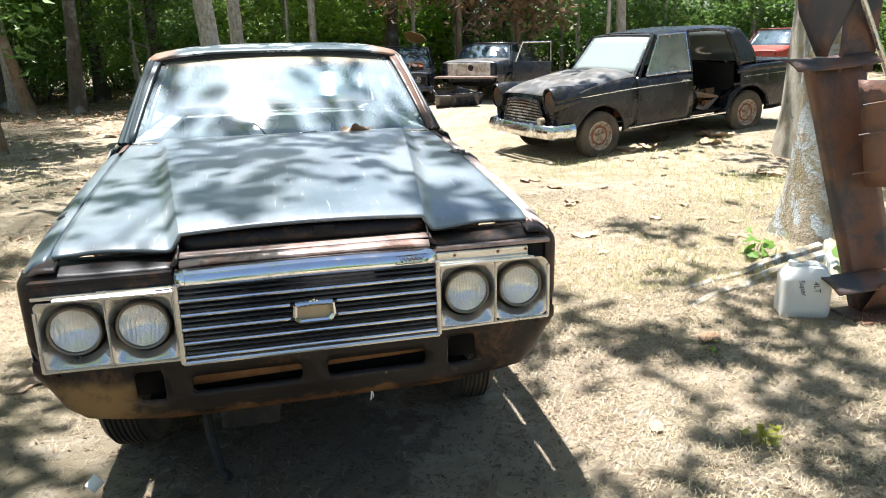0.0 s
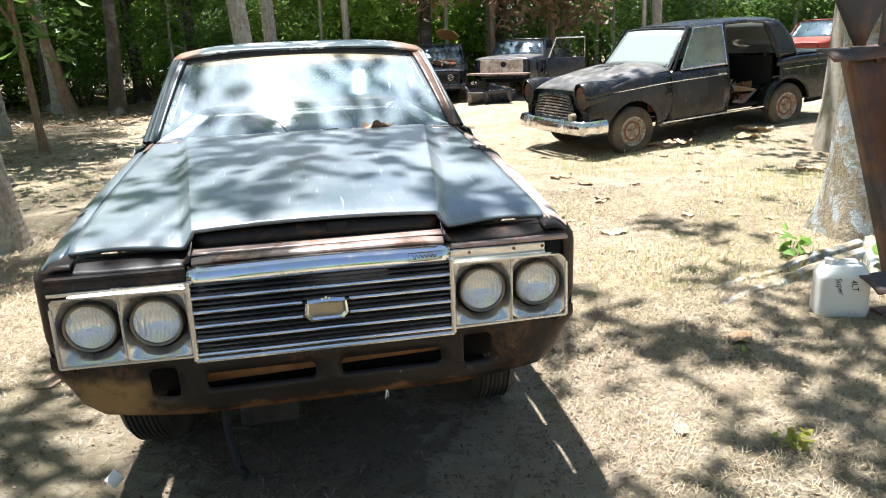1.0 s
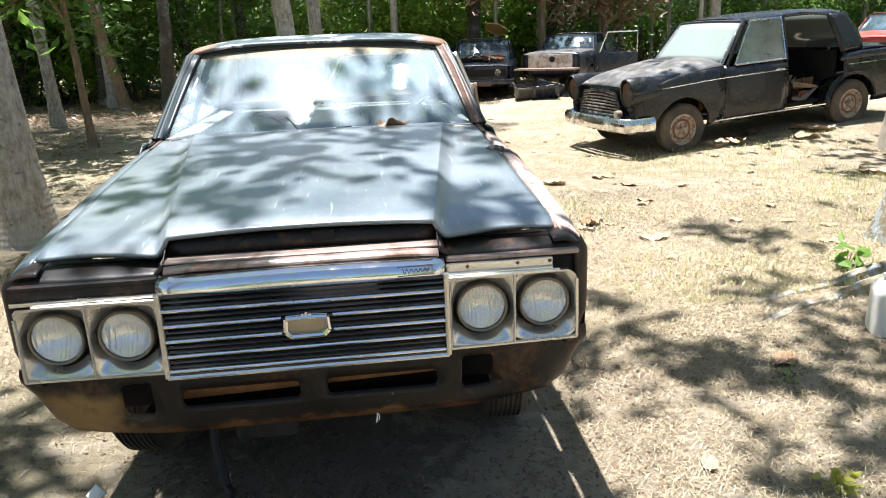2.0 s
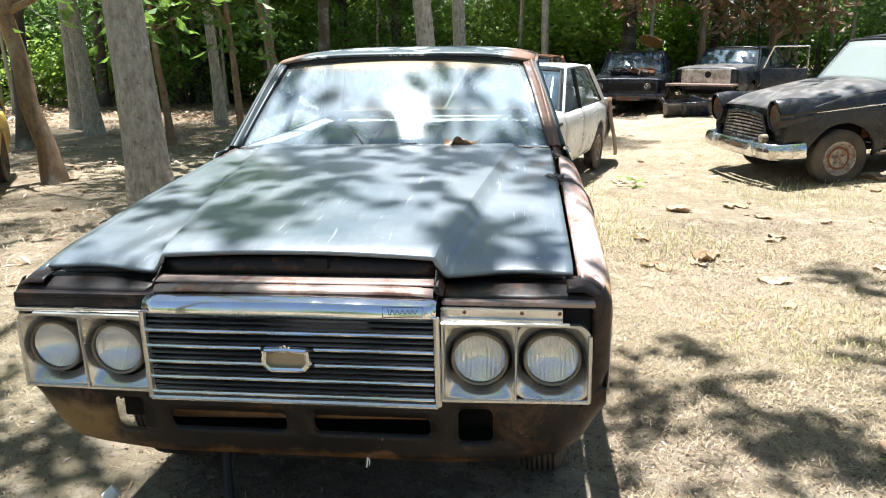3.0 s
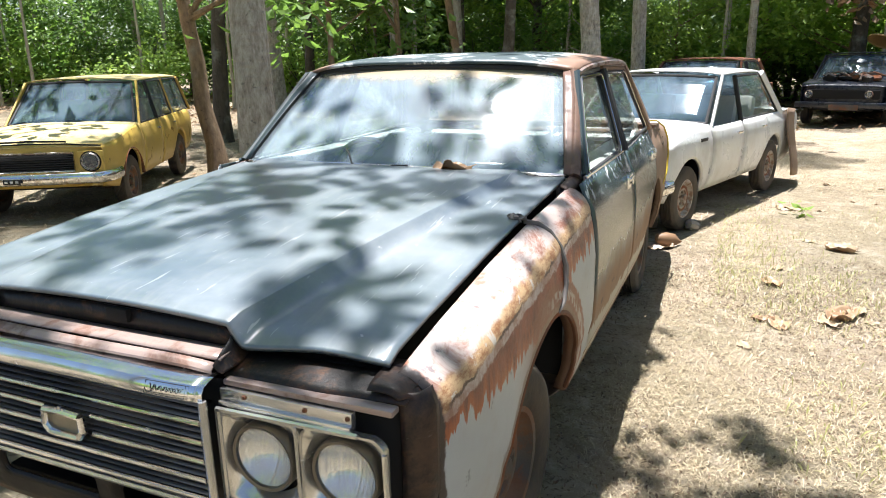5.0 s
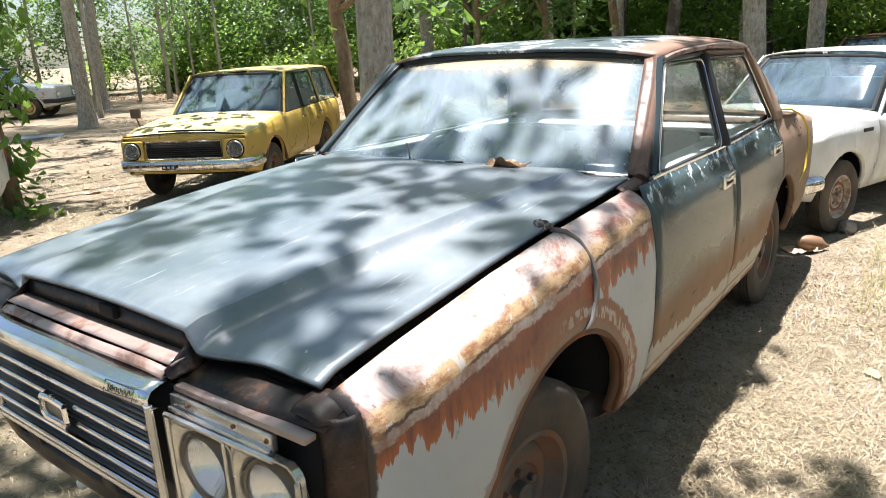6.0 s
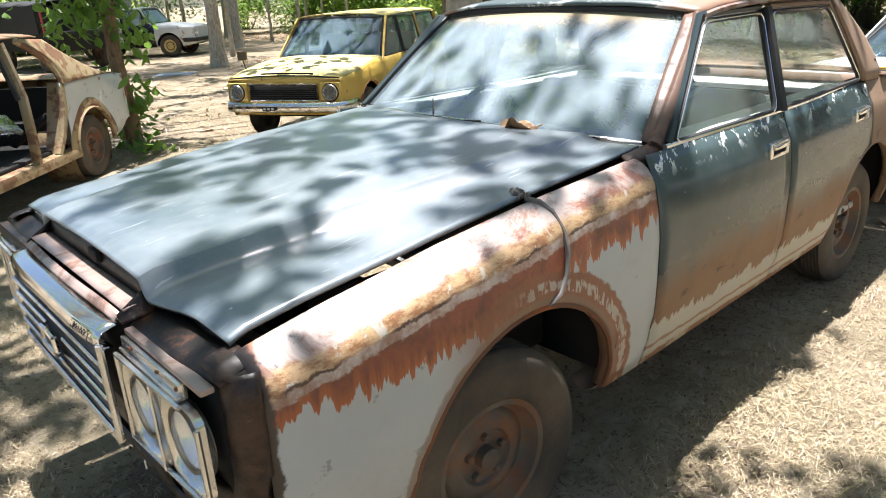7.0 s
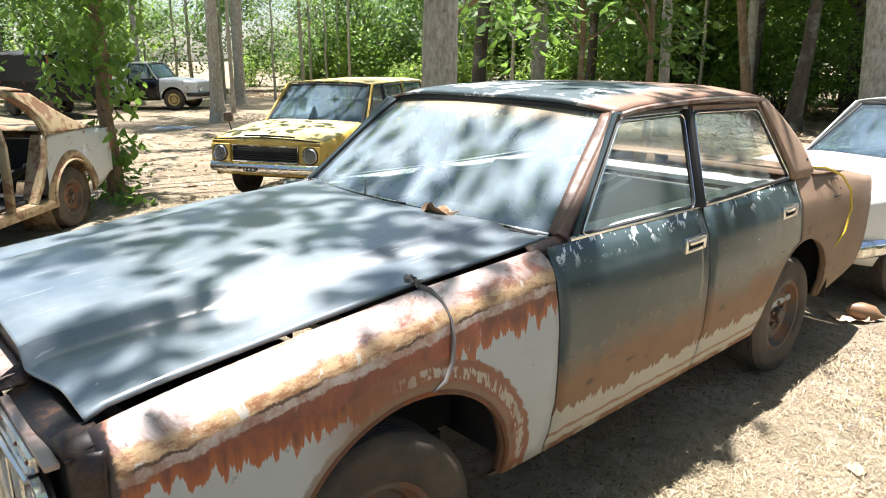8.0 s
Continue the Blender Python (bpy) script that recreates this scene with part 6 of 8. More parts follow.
def finish_gold(c):
    """The pale rear wing of the gutted shell, with its own arch and rust."""
    ar, wy, r, L, W = 0.365, 3.05, 0.29, 3.95, 0.77
    def low(y):
        z = 0.30 + 0.12 * sstep(3.4, 3.95, y)
        if abs(y - wy) < ar:
            z = max(z, r + math.sqrt(ar * ar - (y - wy) ** 2))
        return z
    def fn(y, v):
        t = 0.93 - 0.05 * sstep(3.3, 3.95, y)
        z = low(y) + (t - low(y)) * v
        return W - 0.05 * abs(z - 0.62) ** 1.5 - 0.05 * sstep(3.6, 3.95, y), y, z
    st = sorted(set([2.62, 2.66, 2.68] + [wy + ar * math.cos(w) for w in np.linspace(0, math.pi, 21)] + [3.42, 3.5, 3.6, 3.7, 3.8, 3.9, 3.95]))
    solid_part("rear_wing", flip(grid(fn, st, np.linspace(0, 1, 11))), M_PALE, c, "pale blue-white rear wing with rust spots", 0.004)
    solid_part("arch_edge", tube([(W + 0.004, wy + ar * math.cos(w), r + ar * math.sin(w)) for w in np.linspace(0, math.pi, 25)], 0.024, 6, 0.5), M_GOLD, c, "gold wheel arch edge with rust")
    solid_part("arch_flare", flip(grid(lambda w, v: (W + 0.012 - 0.012 * v, wy + (ar + 0.11 * v) * math.cos(w), r + (ar + 0.11 * v) * math.sin(w)), np.linspace(0.1, math.pi, 25), np.linspace(0, 1, 4))), M_GOLD, c, "gold flare round the arch", 0.006)
    solid_part("wheel_tub", lathe([(0.40, 0.37), (0.72, 0.37)], 24), M_GOLD, c).matrix_basis = pose(0, wy, r)
    def sail(u, v):
        """Rear pillar, sweeping from the roof down into the wing."""
        yb, yt = 2.66 + 0.95 * u, 2.36 + 0.36 * u
        q = v ** (1.0 + 0.5 * u)
        y = yb + (yt - yb) * v - 0.10 * math.sin(math.pi * v) * (1 - u) * -1.0
        return 0.765 - 0.02 * u - (0.145 - 0.02 * u) * v ** 1.3, y, 0.925 - 0.02 * u + 0.385 * q
    for s in (1, -1):
        sh = flip(grid(sail, np.linspace(0, 1, 9), np.linspace(0, 1, 12)))
        solid_part("rear_pillar", sh if s > 0 else mirror(sh), M_GOLD, c, "gold rear pillar with rust spots", 0.03)
    edge = [sail(0, v) for v in np.linspace(0, 1, 12)]
    solid_part("door_opening", merge(tube(edge, 0.028, 8), tube([(0.75, 2.66, 0.93), (0.765, 2.60, 0.72), (0.75, 2.52, 0.50), (0.74, 2.40, 0.34)], 0.035, 8), grid(lambda y, v: (0.745 - 0.12 * v, y, 0.33 + 0.6 * ((y - 2.40) / 0.28)), np.linspace(2.40, 2.68, 5), [0, 1])), M_GOLD, c, "gold edge of the rear door opening")
    solid_part("door_post", tube([(0.74, 2.06, 0.32), (0.77, 2.03, 0.6), (0.74, 2.08, 0.88), (0.63, 2.12, 1.30)], 0.045, 8, 0.6), M_GOLD, c, "gold door post")
    solid_part("sill_beam", block(0.72, 1.9, 0.30, 0.12, 1.7, 0.10, 0.03), M_GOLD, c, "gold rusty sill")
    # near-black floor and walls darken the gutted cabin in place of shade
    solid_part("cabin_floor", merge(block(0, 2.2, 0.36, 1.35, 1.9, 0.04, 0.01), block(-0.70, 2.2, 0.62, 0.03, 1.7, 0.5, 0.01), block(0, 2.95, 0.62, 1.3, 0.04, 0.5, 0.01)), M_VOID, c)
    solid_part("tail_lamp", block(0.60, 3.955, 0.68, 0.26, 0.04, 0.11, 0.02), M_RED, c, "faded tail lamp")
    rnd = random.Random(9)
    for k in range(9):
        solid_part("loose_scrap", moved(block(0, 0, 0, rnd.uniform(0.15, 0.5), rnd.uniform(0.05, 0.3), 0.04, 0.01), pose(rnd.uniform(-0.4, 0.5), rnd.uniform(1.5, 2.6), rnd.uniform(0.42, 0.7), rnd.uniform(-40, 40), rnd.uniform(-40, 40), rnd.uniform(0, 180))), rnd.choice((M_VOID, M_RUST, M_SEAT, M_DULL)), c)
    return c


for maker, size in ((yellow_wagon, 0.95), (white_saloon, 0.95), (black_saloon, 1.0)):
    maker().scale = (size, size, size)
navy_car()
stripped_car()
finish_gold(gold_shell())


# ---- trees ----
def leaf_cloud(rnd, clumps, per, size, spread, droop=0.3, oval=False):
    """Many small folded leaves round given clump centres."""
    verts, faces = [], []
    for c in clumps:
        for _ in range(per):
            p = Vector(c) + Vector((rnd.gauss(0, 1), rnd.gauss(0, 1), rnd.gauss(0, 0.7))) * spread
            a = rnd.uniform(0, 2 * math.pi)
            d = Vector((math.cos(a), math.sin(a), rnd.uniform(-0.8, 0.4) - droop)).normalized()
            w = d.cross(Vector((rnd.uniform(-0.5, 0.5), rnd.uniform(-0.5, 0.5), 1))).normalized()
            s = size * rnd.uniform(0.6, 1.35)
            k = len(verts)
            n = d.cross(w) * s * 0.10
            if oval:
                g = w * s * (0.27 if size < 0.195 else 0.36)
                verts += [tuple(p), tuple(p + d * s * 0.22 + g * 0.8 + n), tuple(p + d * s * 0.55 + g + n), tuple(p + d * s), tuple(p + d * s * 0.55 - g + n), tuple(p + d * s * 0.22 - g * 0.8 + n)]
                faces += [(k, k + 1, k + 2, k + 3), (k, k + 3, k + 4, k + 5)]
                continue
            verts += [tuple(p), tuple(p + d * s * 0.5 + w * s * 0.26 + n), tuple(p + d * s), tuple(p + d * s * 0.5 - w * s * 0.26 + n)]
            faces += [(k, k + 1, k + 2), (k, k + 2, k + 3)]
    return verts, faces


def crooked(rnd, base, top, r0, r1, n=9, wob=0.12):
    path, radii = [], []
    for i in range(n):
        t = i / (n - 1)
        p = Vector(base).lerp(Vector(top), t)
        if 0 < i:
            p += Vector((rnd.uniform(-wob, wob), rnd.uniform(-wob, wob), 0)) * (0.3 + t)
        path.append(p)
        radii.append(r0 + (r1 - r0) * t ** 0.8 + (r0 * 0.35 * (1 - t / 0.12) ** 2 if t < 0.12 else 0))
    return path, radii


def broadleaf(seed, height, r, crown_r, leaf_mat, bark_mat, leaves=(26, 70, 0.22), fork=0.45, label="", lean=(0, 0)):
    """A tree at the origin: crooked trunk with limbs, and a loose crown."""
    rnd = random.Random(seed)
    t = thing("tree", label, "tree")
    path, radii = crooked(rnd, (0, 0, -0.1), (lean[0], lean[1], height * 0.8), r, r * 0.35, 11, 0.045)
    shapes = [tube(path, radii, 10)]
    tips = []
    for k in range(7):
        i = int(3 + k * 7 / 7)
        i = min(max(i, int(fork * 10)), 9)
        a = rnd.uniform(0, 2 * math.pi)
        tip = path[i] + Vector((math.cos(a), math.sin(a), 0)) * crown_r * rnd.uniform(0.5, 0.95) + Vector((0, 0, height * rnd.uniform(0.08, 0.30)))
        lp, lr = crooked(rnd, path[i], tip, radii[i] * 0.5, 0.012, 6, 0.12)
        shapes.append(tube(lp, lr[:1] + [q for q in lr[1:]], 6))
        tips += [lp[3], lp[4], lp[5]]
    solid_part("trunk", merge(*shapes), bark_mat, t)
    clumps = [tips[k % len(tips)] + Vector((rnd.gauss(0, 1), rnd.gauss(0, 1), rnd.gauss(0, 0.6))) * crown_r * 0.28 for k in range(leaves[0])]
    solid_part("crown", leaf_cloud(rnd, clumps, leaves[1], leaves[2], crown_r * 0.17), leaf_mat, t, smooth=False)
    return t


def palm(seed, height, r, label, lean=(0.0, 0.0), fronds=16):
    """A coconut palm: ringed trunk and drooping feathered fronds."""
    rnd = random.Random(seed)
    t = thing("palm_tree", label, "tree")
    path, radii = [], []
    for i in range(40):
        k = i / 39
        path.append(Vector((lean[0] * k ** 1.5, lean[1] * k ** 1.5, -0.1 + (height + 0.1) * k)))
        radii.append(r * (0.80 + 0.55 * math.exp(-k * height / 0.45)) * (1 - 0.35 * k) + 0.003 * (i % 2))
    solid_part("trunk", tube(path, radii, 14), M_PALM, t, "grey ringed palm trunk")
    verts, faces = [], []
    for f in range(fronds):
        a = 2 * math.pi * f / fronds + rnd.uniform(-0.2, 0.2)
        up, length = rnd.uniform(-0.2, 1.0), rnd.uniform(2.6, 3.6)
        out = Vector((math.cos(a), math.sin(a), 0))
        side = Vector((-math.sin(a), math.cos(a), 0))
        for s in range(26):
            q = (s + 2) / 28
            p = path[-1] + out * length * q * (0.9 - 0.15 * up) + Vector((0, 0, up * length * q * 0.75 - 1.5 * q * q * length * 0.5))
            ll = 0.75 * math.sin(math.pi * min(1, q * 0.9 + 0.08)) + 0.1
            for sg in (-1, 1):
                d = (side * sg + out * 0.55 + Vector((0, 0, -0.55))).normalized() * ll
                w = out * 0.028
                k = len(verts)
                verts += [tuple(p - w), tuple(p + w), tuple(p + d * 0.6 + w * 0.8), tuple(p + d), tuple(p + d * 0.6 - w * 0.8)]
                faces.append((k, k + 1, k + 2, k + 3, k + 4))
    solid_part("crown", (verts, faces), M_FROND, t, smooth=False)
    return t


def bush(seed, r, h, leaf_mat, label, n=(24, 82, 0.13)):
    rnd = random.Random(seed)
    t = thing("bush", label, "bush")
    stems = []
    clumps = []
    for k in range(9):
        a = rnd.uniform(0, 2 * math.pi)
        tip = Vector((math.cos(a) * r * rnd.uniform(0.2, 0.9), math.sin(a) * r * rnd.uniform(0.2, 0.9), h * rnd.uniform(0.5, 1.0)))
        lp, lr = crooked(rnd, (tip.x * 0.2, tip.y * 0.2, -0.05), tip, 0.025, 0.006, 5, 0.08)
        stems.append(tube(lp, lr, 5))
        clumps += [lp[2], lp[3], lp[4]]
    solid_part("stem", merge(*stems), M_DARKBARK, t)
    cl = [clumps[k % len(clumps)] + Vector((rnd.gauss(0, 1), rnd.gauss(0, 1), rnd.gauss(0, 0.6))) * r * 0.22 for k in range(n[0])]
    solid_part("foliage", leaf_cloud(rnd, cl, n[1], n[2], r * 0.20), leaf_mat, t, smooth=False)
    return t


def move_to(ob, x, y, turn=0.0, size=1.0):
    ob.matrix_basis = on_ground(x, y, turn)
    ob.scale = (size, size, size)
    return ob


def plant_trees():
    rnd = random.Random(12)
    # named trunks near the cars
    near = [
        (palm(1, 14.0, 0.20, "grey-barked coconut palm beside the parked cars", (-2.5, 3.0), 6), -2.53, 4.02, 0),
        (broadleaf(2, 6.5, 0.13, 2.2, M_LEAF, M_BROWNBARK, (8, 45, 0.2), label="slender brown-barked tree beside the yellow car", lean=(-0.9, 0.2)), -5.15, 6.5, 0),
        (broadleaf(3, 6.0, 0.07, 1.8, M_LEAF, M_BROWNBARK, label="thin brown-barked sapling among dry leaves", lean=(-0.2, 0.2)), -4.0, 9.8, 0),
        (broadleaf(4, 6.0, 0.07, 1.8, M_LEAF2, M_BROWNBARK, label="thin and crooked brown sapling", lean=(-0.3, 0.0)), -5.3, 9.9, 60),
        (palm(5, 9.0, 0.20, "grey palm with pale patches at its foot", (-0.6, 0.4)), -15.2, 7.8, 0),
        (palm(6, 9.0, 0.21, "slim grey palm beside another palm", (0.3, 0.5)), -21.2, 11.4, 40),
        (palm(8, 8.5, 0.19, "grey palm behind the white saloon", (-1.0, 0.2), 7), -0.77, 9.68, 0),
        (palm(7, 8.0, 0.175, "pale spotted palm at the wood's edge", (-0.5, 0.3)), -7.7, 11.5, 80),
        (broadleaf(51, 8.0, 0.17, 2.2, M_LEAF2, M_DARKBARK, (10, 50, 0.22), 0.6, label="dark-barked tree behind the roofline", lean=(0.3, 0.2)), -7.8, 9.7, 0),
        (palm(52, 9.0, 0.17, "grey palm in the clearing behind the cars", (0.4, 0.3)), -8.85, 12.8, 0),
        (palm(53, 9.5, 0.16, "slim pale palm at the far side of the clearing", (-0.3, 0.5)), -6.25, 18.0, 30),
        (broadleaf(54, 8.0, 0.20, 2.4, M_LEAF2, M_DARKBARK, (12, 60, 0.22), 0.5, label="dark tree with a heavy low crown", lean=(0.4, 0.2)), -4.5, 16.6, 0),
        (palm(55, 9.0, 0.16, "grey palm behind the roof of the sedan", (-0.2, 0.4)), -0.51, 12.2, 120),
        (palm(56, 9.5, 0.10, "thin grey palm at the wood's edge", (0.1, 0.3)), 0.64, 20.0, 60),
        (palm(57, 9.5, 0.13, "slim grey palm among bushes", (0.2, 0.3)), 1.28, 18.0, 200),
        (broadleaf(58, 8.0, 0.22, 2.3, M_LEAF2, M_DARKBARK, (12, 60, 0.22), 0.5, label="stout dark tree in the shade", lean=(0.2, 0.2)), 3.6, 19.0, 0),
        (palm(59, 9.0, 0.19, "pale palm behind the black saloon", (-0.4, 0.3)), 10.2, 17.6, 0),
        (palm(60, 9.0, 0.14, "grey palm between brown trunks", (0.3, 0.3)), -5.95, 13.5, 140),
        (broadleaf(62, 6.5, 0.12, 2.0, M_DRY, M_BROWNBARK, (34, 80, 0.26), 0.2, label="tree draped in withered brown leaves", lean=(0.2, 0.1)), 5.3, 18.0, 0),
        (broadleaf(63, 6.0, 0.12, 1.8, M_DRY, M_BROWNBARK, (26, 70, 0.26), 0.2, label="small tree hung with dead brown leaves", lean=(0.0, 0.2)), 7.4, 18.6, 50),
        (broadleaf(61, 8.0, 0.15, 2.2, M_LEAF, M_BROWNBARK, (10, 50, 0.22), 0.6, label="leaning brown tree over the leaf litter", lean=(-1.2, 0.2)), -5.6, 16.9, 0),
    ]
    for t, x, y, a in near:
        move_to(t, x, y, a)
    # added trees: dense crowns above the view keep sun off the bushes
    shade = broadleaf(71, 8.5, 0.20, 2.6, M_LEAF2, M_DARKBARK, (60, 80, 0.22), 0.5, label="added dark tree, its dense crown shading the undergrowth", lean=(0.2, 0.3))
    move_to(shade, -6.9, 19.4)
    for x, y, a in ((-9.4, 20.2, 80), (-3.0, 20.0, 200), (-12.0, 19.0, 300), (6.4, 20.6, 40), (-4.9, 21.6, 150)):
        copy_thing(shade, on_ground(x, y, a))
    kinds = [
        broadleaf(21, 9.0, 0.13, 2.6, M_LEAF, M_DARKBARK, (12, 50, 0.24), label="tall tree with a loose green crown"),
        broadleaf(22, 8.0, 0.10, 2.4, M_LEAF2, M_BARK, (12, 50, 0.22), label="tree with dark green leaves"),
        broadleaf(23, 4.6, 0.08, 2.0, M_LEAF3, M_BROWNBARK, (42, 125, 0.18), 0.15, label="young tree with bright green leaves"),
        broadleaf(24, 5.6, 0.11, 2.5, M_LEAF2, M_BARK, (46, 125, 0.18), 0.12, label="leafy tree with low limbs"),
        palm(25, 9.5, 0.12, "coconut palm in the wood"),
        broadleaf(26, 9.0, 0.06, 1.6, M_LEAF3, M_BARK, (6, 40, 0.22), 0.7, label="slim pole-like tree at the wood's edge"),
    ]
    spots = []
    for x in np.arange(-30, 26, 2.3):
        for row, y in enumerate((20.5, 24.0, 28.5)):
            spots.append((x + rnd.uniform(-0.9, 0.9), y + rnd.uniform(-1.0, 1.0)))
    for y in np.arange(-6, 15, 2.6):
        for x in (-24, -28, -32):
            spots.append((x + rnd.uniform(-1.2, 1.2), y + rnd.uniform(-1, 1)))
    for y in np.arange(-2, 15, 3.2):
        for x in (17, 21):
            spots.append((x + rnd.uniform(-1, 1), y + rnd.uniform(-1, 1)))
    # unseen row behind the camera, added to cut the light on the sedan's nose
    for x in np.arange(-17, 18, 2.2):
        spots.append((x + rnd.uniform(-0.7, 0.7), rnd.uniform(-19, -14)))
    thin = [(rnd.uniform(-26, 16), rnd.uniform(15.5, 24)) for _ in range(22)] + [(rnd.uniform(-30, -17), rnd.uniform(9, 24)) for _ in range(12)]
    used = set()
    for i, (x, y) in enumerate(spots + thin):
        k = rnd.choice((0, 1, 1, 2, 2, 3, 3, 3, 4)) if i < len(spots) else 5
        m = on_ground(x, y, rnd.uniform(0, 360))
        if k not in used:
            used.add(k)
            kinds[k].matrix_basis = m
            tagged(kinds[k], group="trees of the wood")
        else:
            s = rnd.uniform(0.8, 1.15)
            o = copy_thing(kinds[k], m)
            tagged(o, group="trees of the wood")
            o.scale = (s, s, s)
    bushes = [bush(31, 1.3, 1.7, M_LEAF, "leafy green bush of the undergrowth"), bush(32, 1.5, 2.1, M_LEAF2, "dark green bush of the undergrowth"), bush(33, 1.1, 1.4, M_LEAF3, "bright green sunlit bush under trees")]
    used = set()
    for i in range(205):
        if i < 110:
            x, y = -34 + i * 0.56 + rnd.uniform(-0.8, 0.8), 20.0 + rnd.uniform(0, 9.5)
        elif i >= 190:
            x, y = rnd.uniform(-26, -6), rnd.uniform(18.2, 20.5)
        elif i < 150:
            x, y = -27.0 - rnd.uniform(0, 10), -8 + (i - 110) * 0.85
        else:
            x, y = 18 + rnd.uniform(0, 5), -2 + (i - 150) * 0.56
        if x < -5 and noise.noise(Vector((x * 0.33, y * 0.2, 6.0))) > -0.02:
            continue
        # the left side favours the lighter leaf colour, in place of stronger sun
        k = rnd.choice((0, 2, 2)) if 110 <= i < 150 or i >= 190 else rnd.randrange(3)
        m = on_ground(x, y, rnd.uniform(0, 360))
        if k not in used:
            used.add(k)
            bushes[k].matrix_basis = m
            tagged(bushes[k], group="bushes of the undergrowth")
        else:
            s = rnd.uniform(0.9, 1.9)
            o = copy_thing(bushes[k], m)
            tagged(o, group="bushes of the undergrowth")
            o.scale = (s, s, s)


plant_trees()


def big_tree():
    """The stout tree beside the white can, with roots running over the soil."""
    rnd = random.Random(41)
    t = thing("tree", "stout pale-barked tree with spreading surface roots", "tree", on_ground(3.96, 2.35))
    n, rows = 28, 26
    verts, faces = [], []
    for i in range(rows):
        k = i / (rows - 1)
        z = -0.1 + 7.0 * k ** 1.4
        r = 0.225 + 0.11 * math.exp(-max(z, 0) / 0.25) - 0.06 * k
        for j in range(n):
            a = 2 * math.pi * j / n
            ribs = 1 + 0.20 * math.exp(-max(z, 0) / 0.35) * math.cos(5 * a + 0.6) + 0.07 * noise.noise(Vector((math.cos(a) * 1.5, math.sin(a) * 1.5, z * 1.3)))
            verts.append((r * ribs * math.cos(a) - 0.12 * k * 4 * 0.3, r * ribs * math.sin(a) + 0.1 * k, z))
    for i in range(rows - 1):
        for j in range(n):
            faces.append((i * n + j, i * n + (j + 1) % n, (i + 1) * n + (j + 1) % n, (i + 1) * n + j))
    solid_part("trunk", (verts, faces), M_MOTTLED, t)
    for pts, r0 in (([(-0.30, -0.32), (-0.97, -0.56), (-1.13, -0.60), (-1.37, -0.65), (-1.64, -0.75), (-1.87, -0.80)], 0.070), ([(-0.24, -0.45), (-1.01, -0.72), (-1.28, -0.81), (-1.53, -0.89), (-1.82, -1.05), (-1.95, -1.10)], 0.075), ([(-0.18, -0.30), (-0.73, -0.98), (-0.89, -1.32), (-0.88, -1.50)], 0.085), ([(0.2, -0.2), (0.5, -0.6), (0.7, -1.2)], 0.08)):
        path = [(x, y, 0.020 - 0.055 * (i / (len(pts) - 1)) + 0.012 * math.sin(2.3 * i)) for i, (x, y) in enumerate(pts)]
        fine = [Vector(path[0])]
        for a, b in zip(path[:-1], path[1:]):
            fine += [Vector(a).lerp(Vector(b), q) + Vector((rnd.uniform(-0.015, 0.015), rnd.uniform(-0.015, 0.015), 0)) for q in (0.33, 0.66, 1.0)]
        solid_part("root", tube(fine, [0.8 * r0 * (1 - 0.62 * i / (len(fine) - 1)) for i in range(len(fine))], 8, 0.8), M_MOTTLED, t, "pale root lying on the soil")
    cl = [Vector((rnd.uniform(-0.6, 2.6), rnd.uniform(-1.6, 2.6), rnd.uniform(5.5, 8.5))) for _ in range(16)]
    solid_part("crown", leaf_cloud(rnd, cl, 60, 0.24, 0.5), M_LEAF, t, smooth=False)
    second = broadleaf(43, 7.5, 0.235, 2.4, M_LEAF, M_BARK, (5, 40, 0.2), 0.8, label="pale grey tree behind the stout one", lean=(0.1, 0.3))
    move_to(second, 6.32, 5.45, 0)


big_tree()


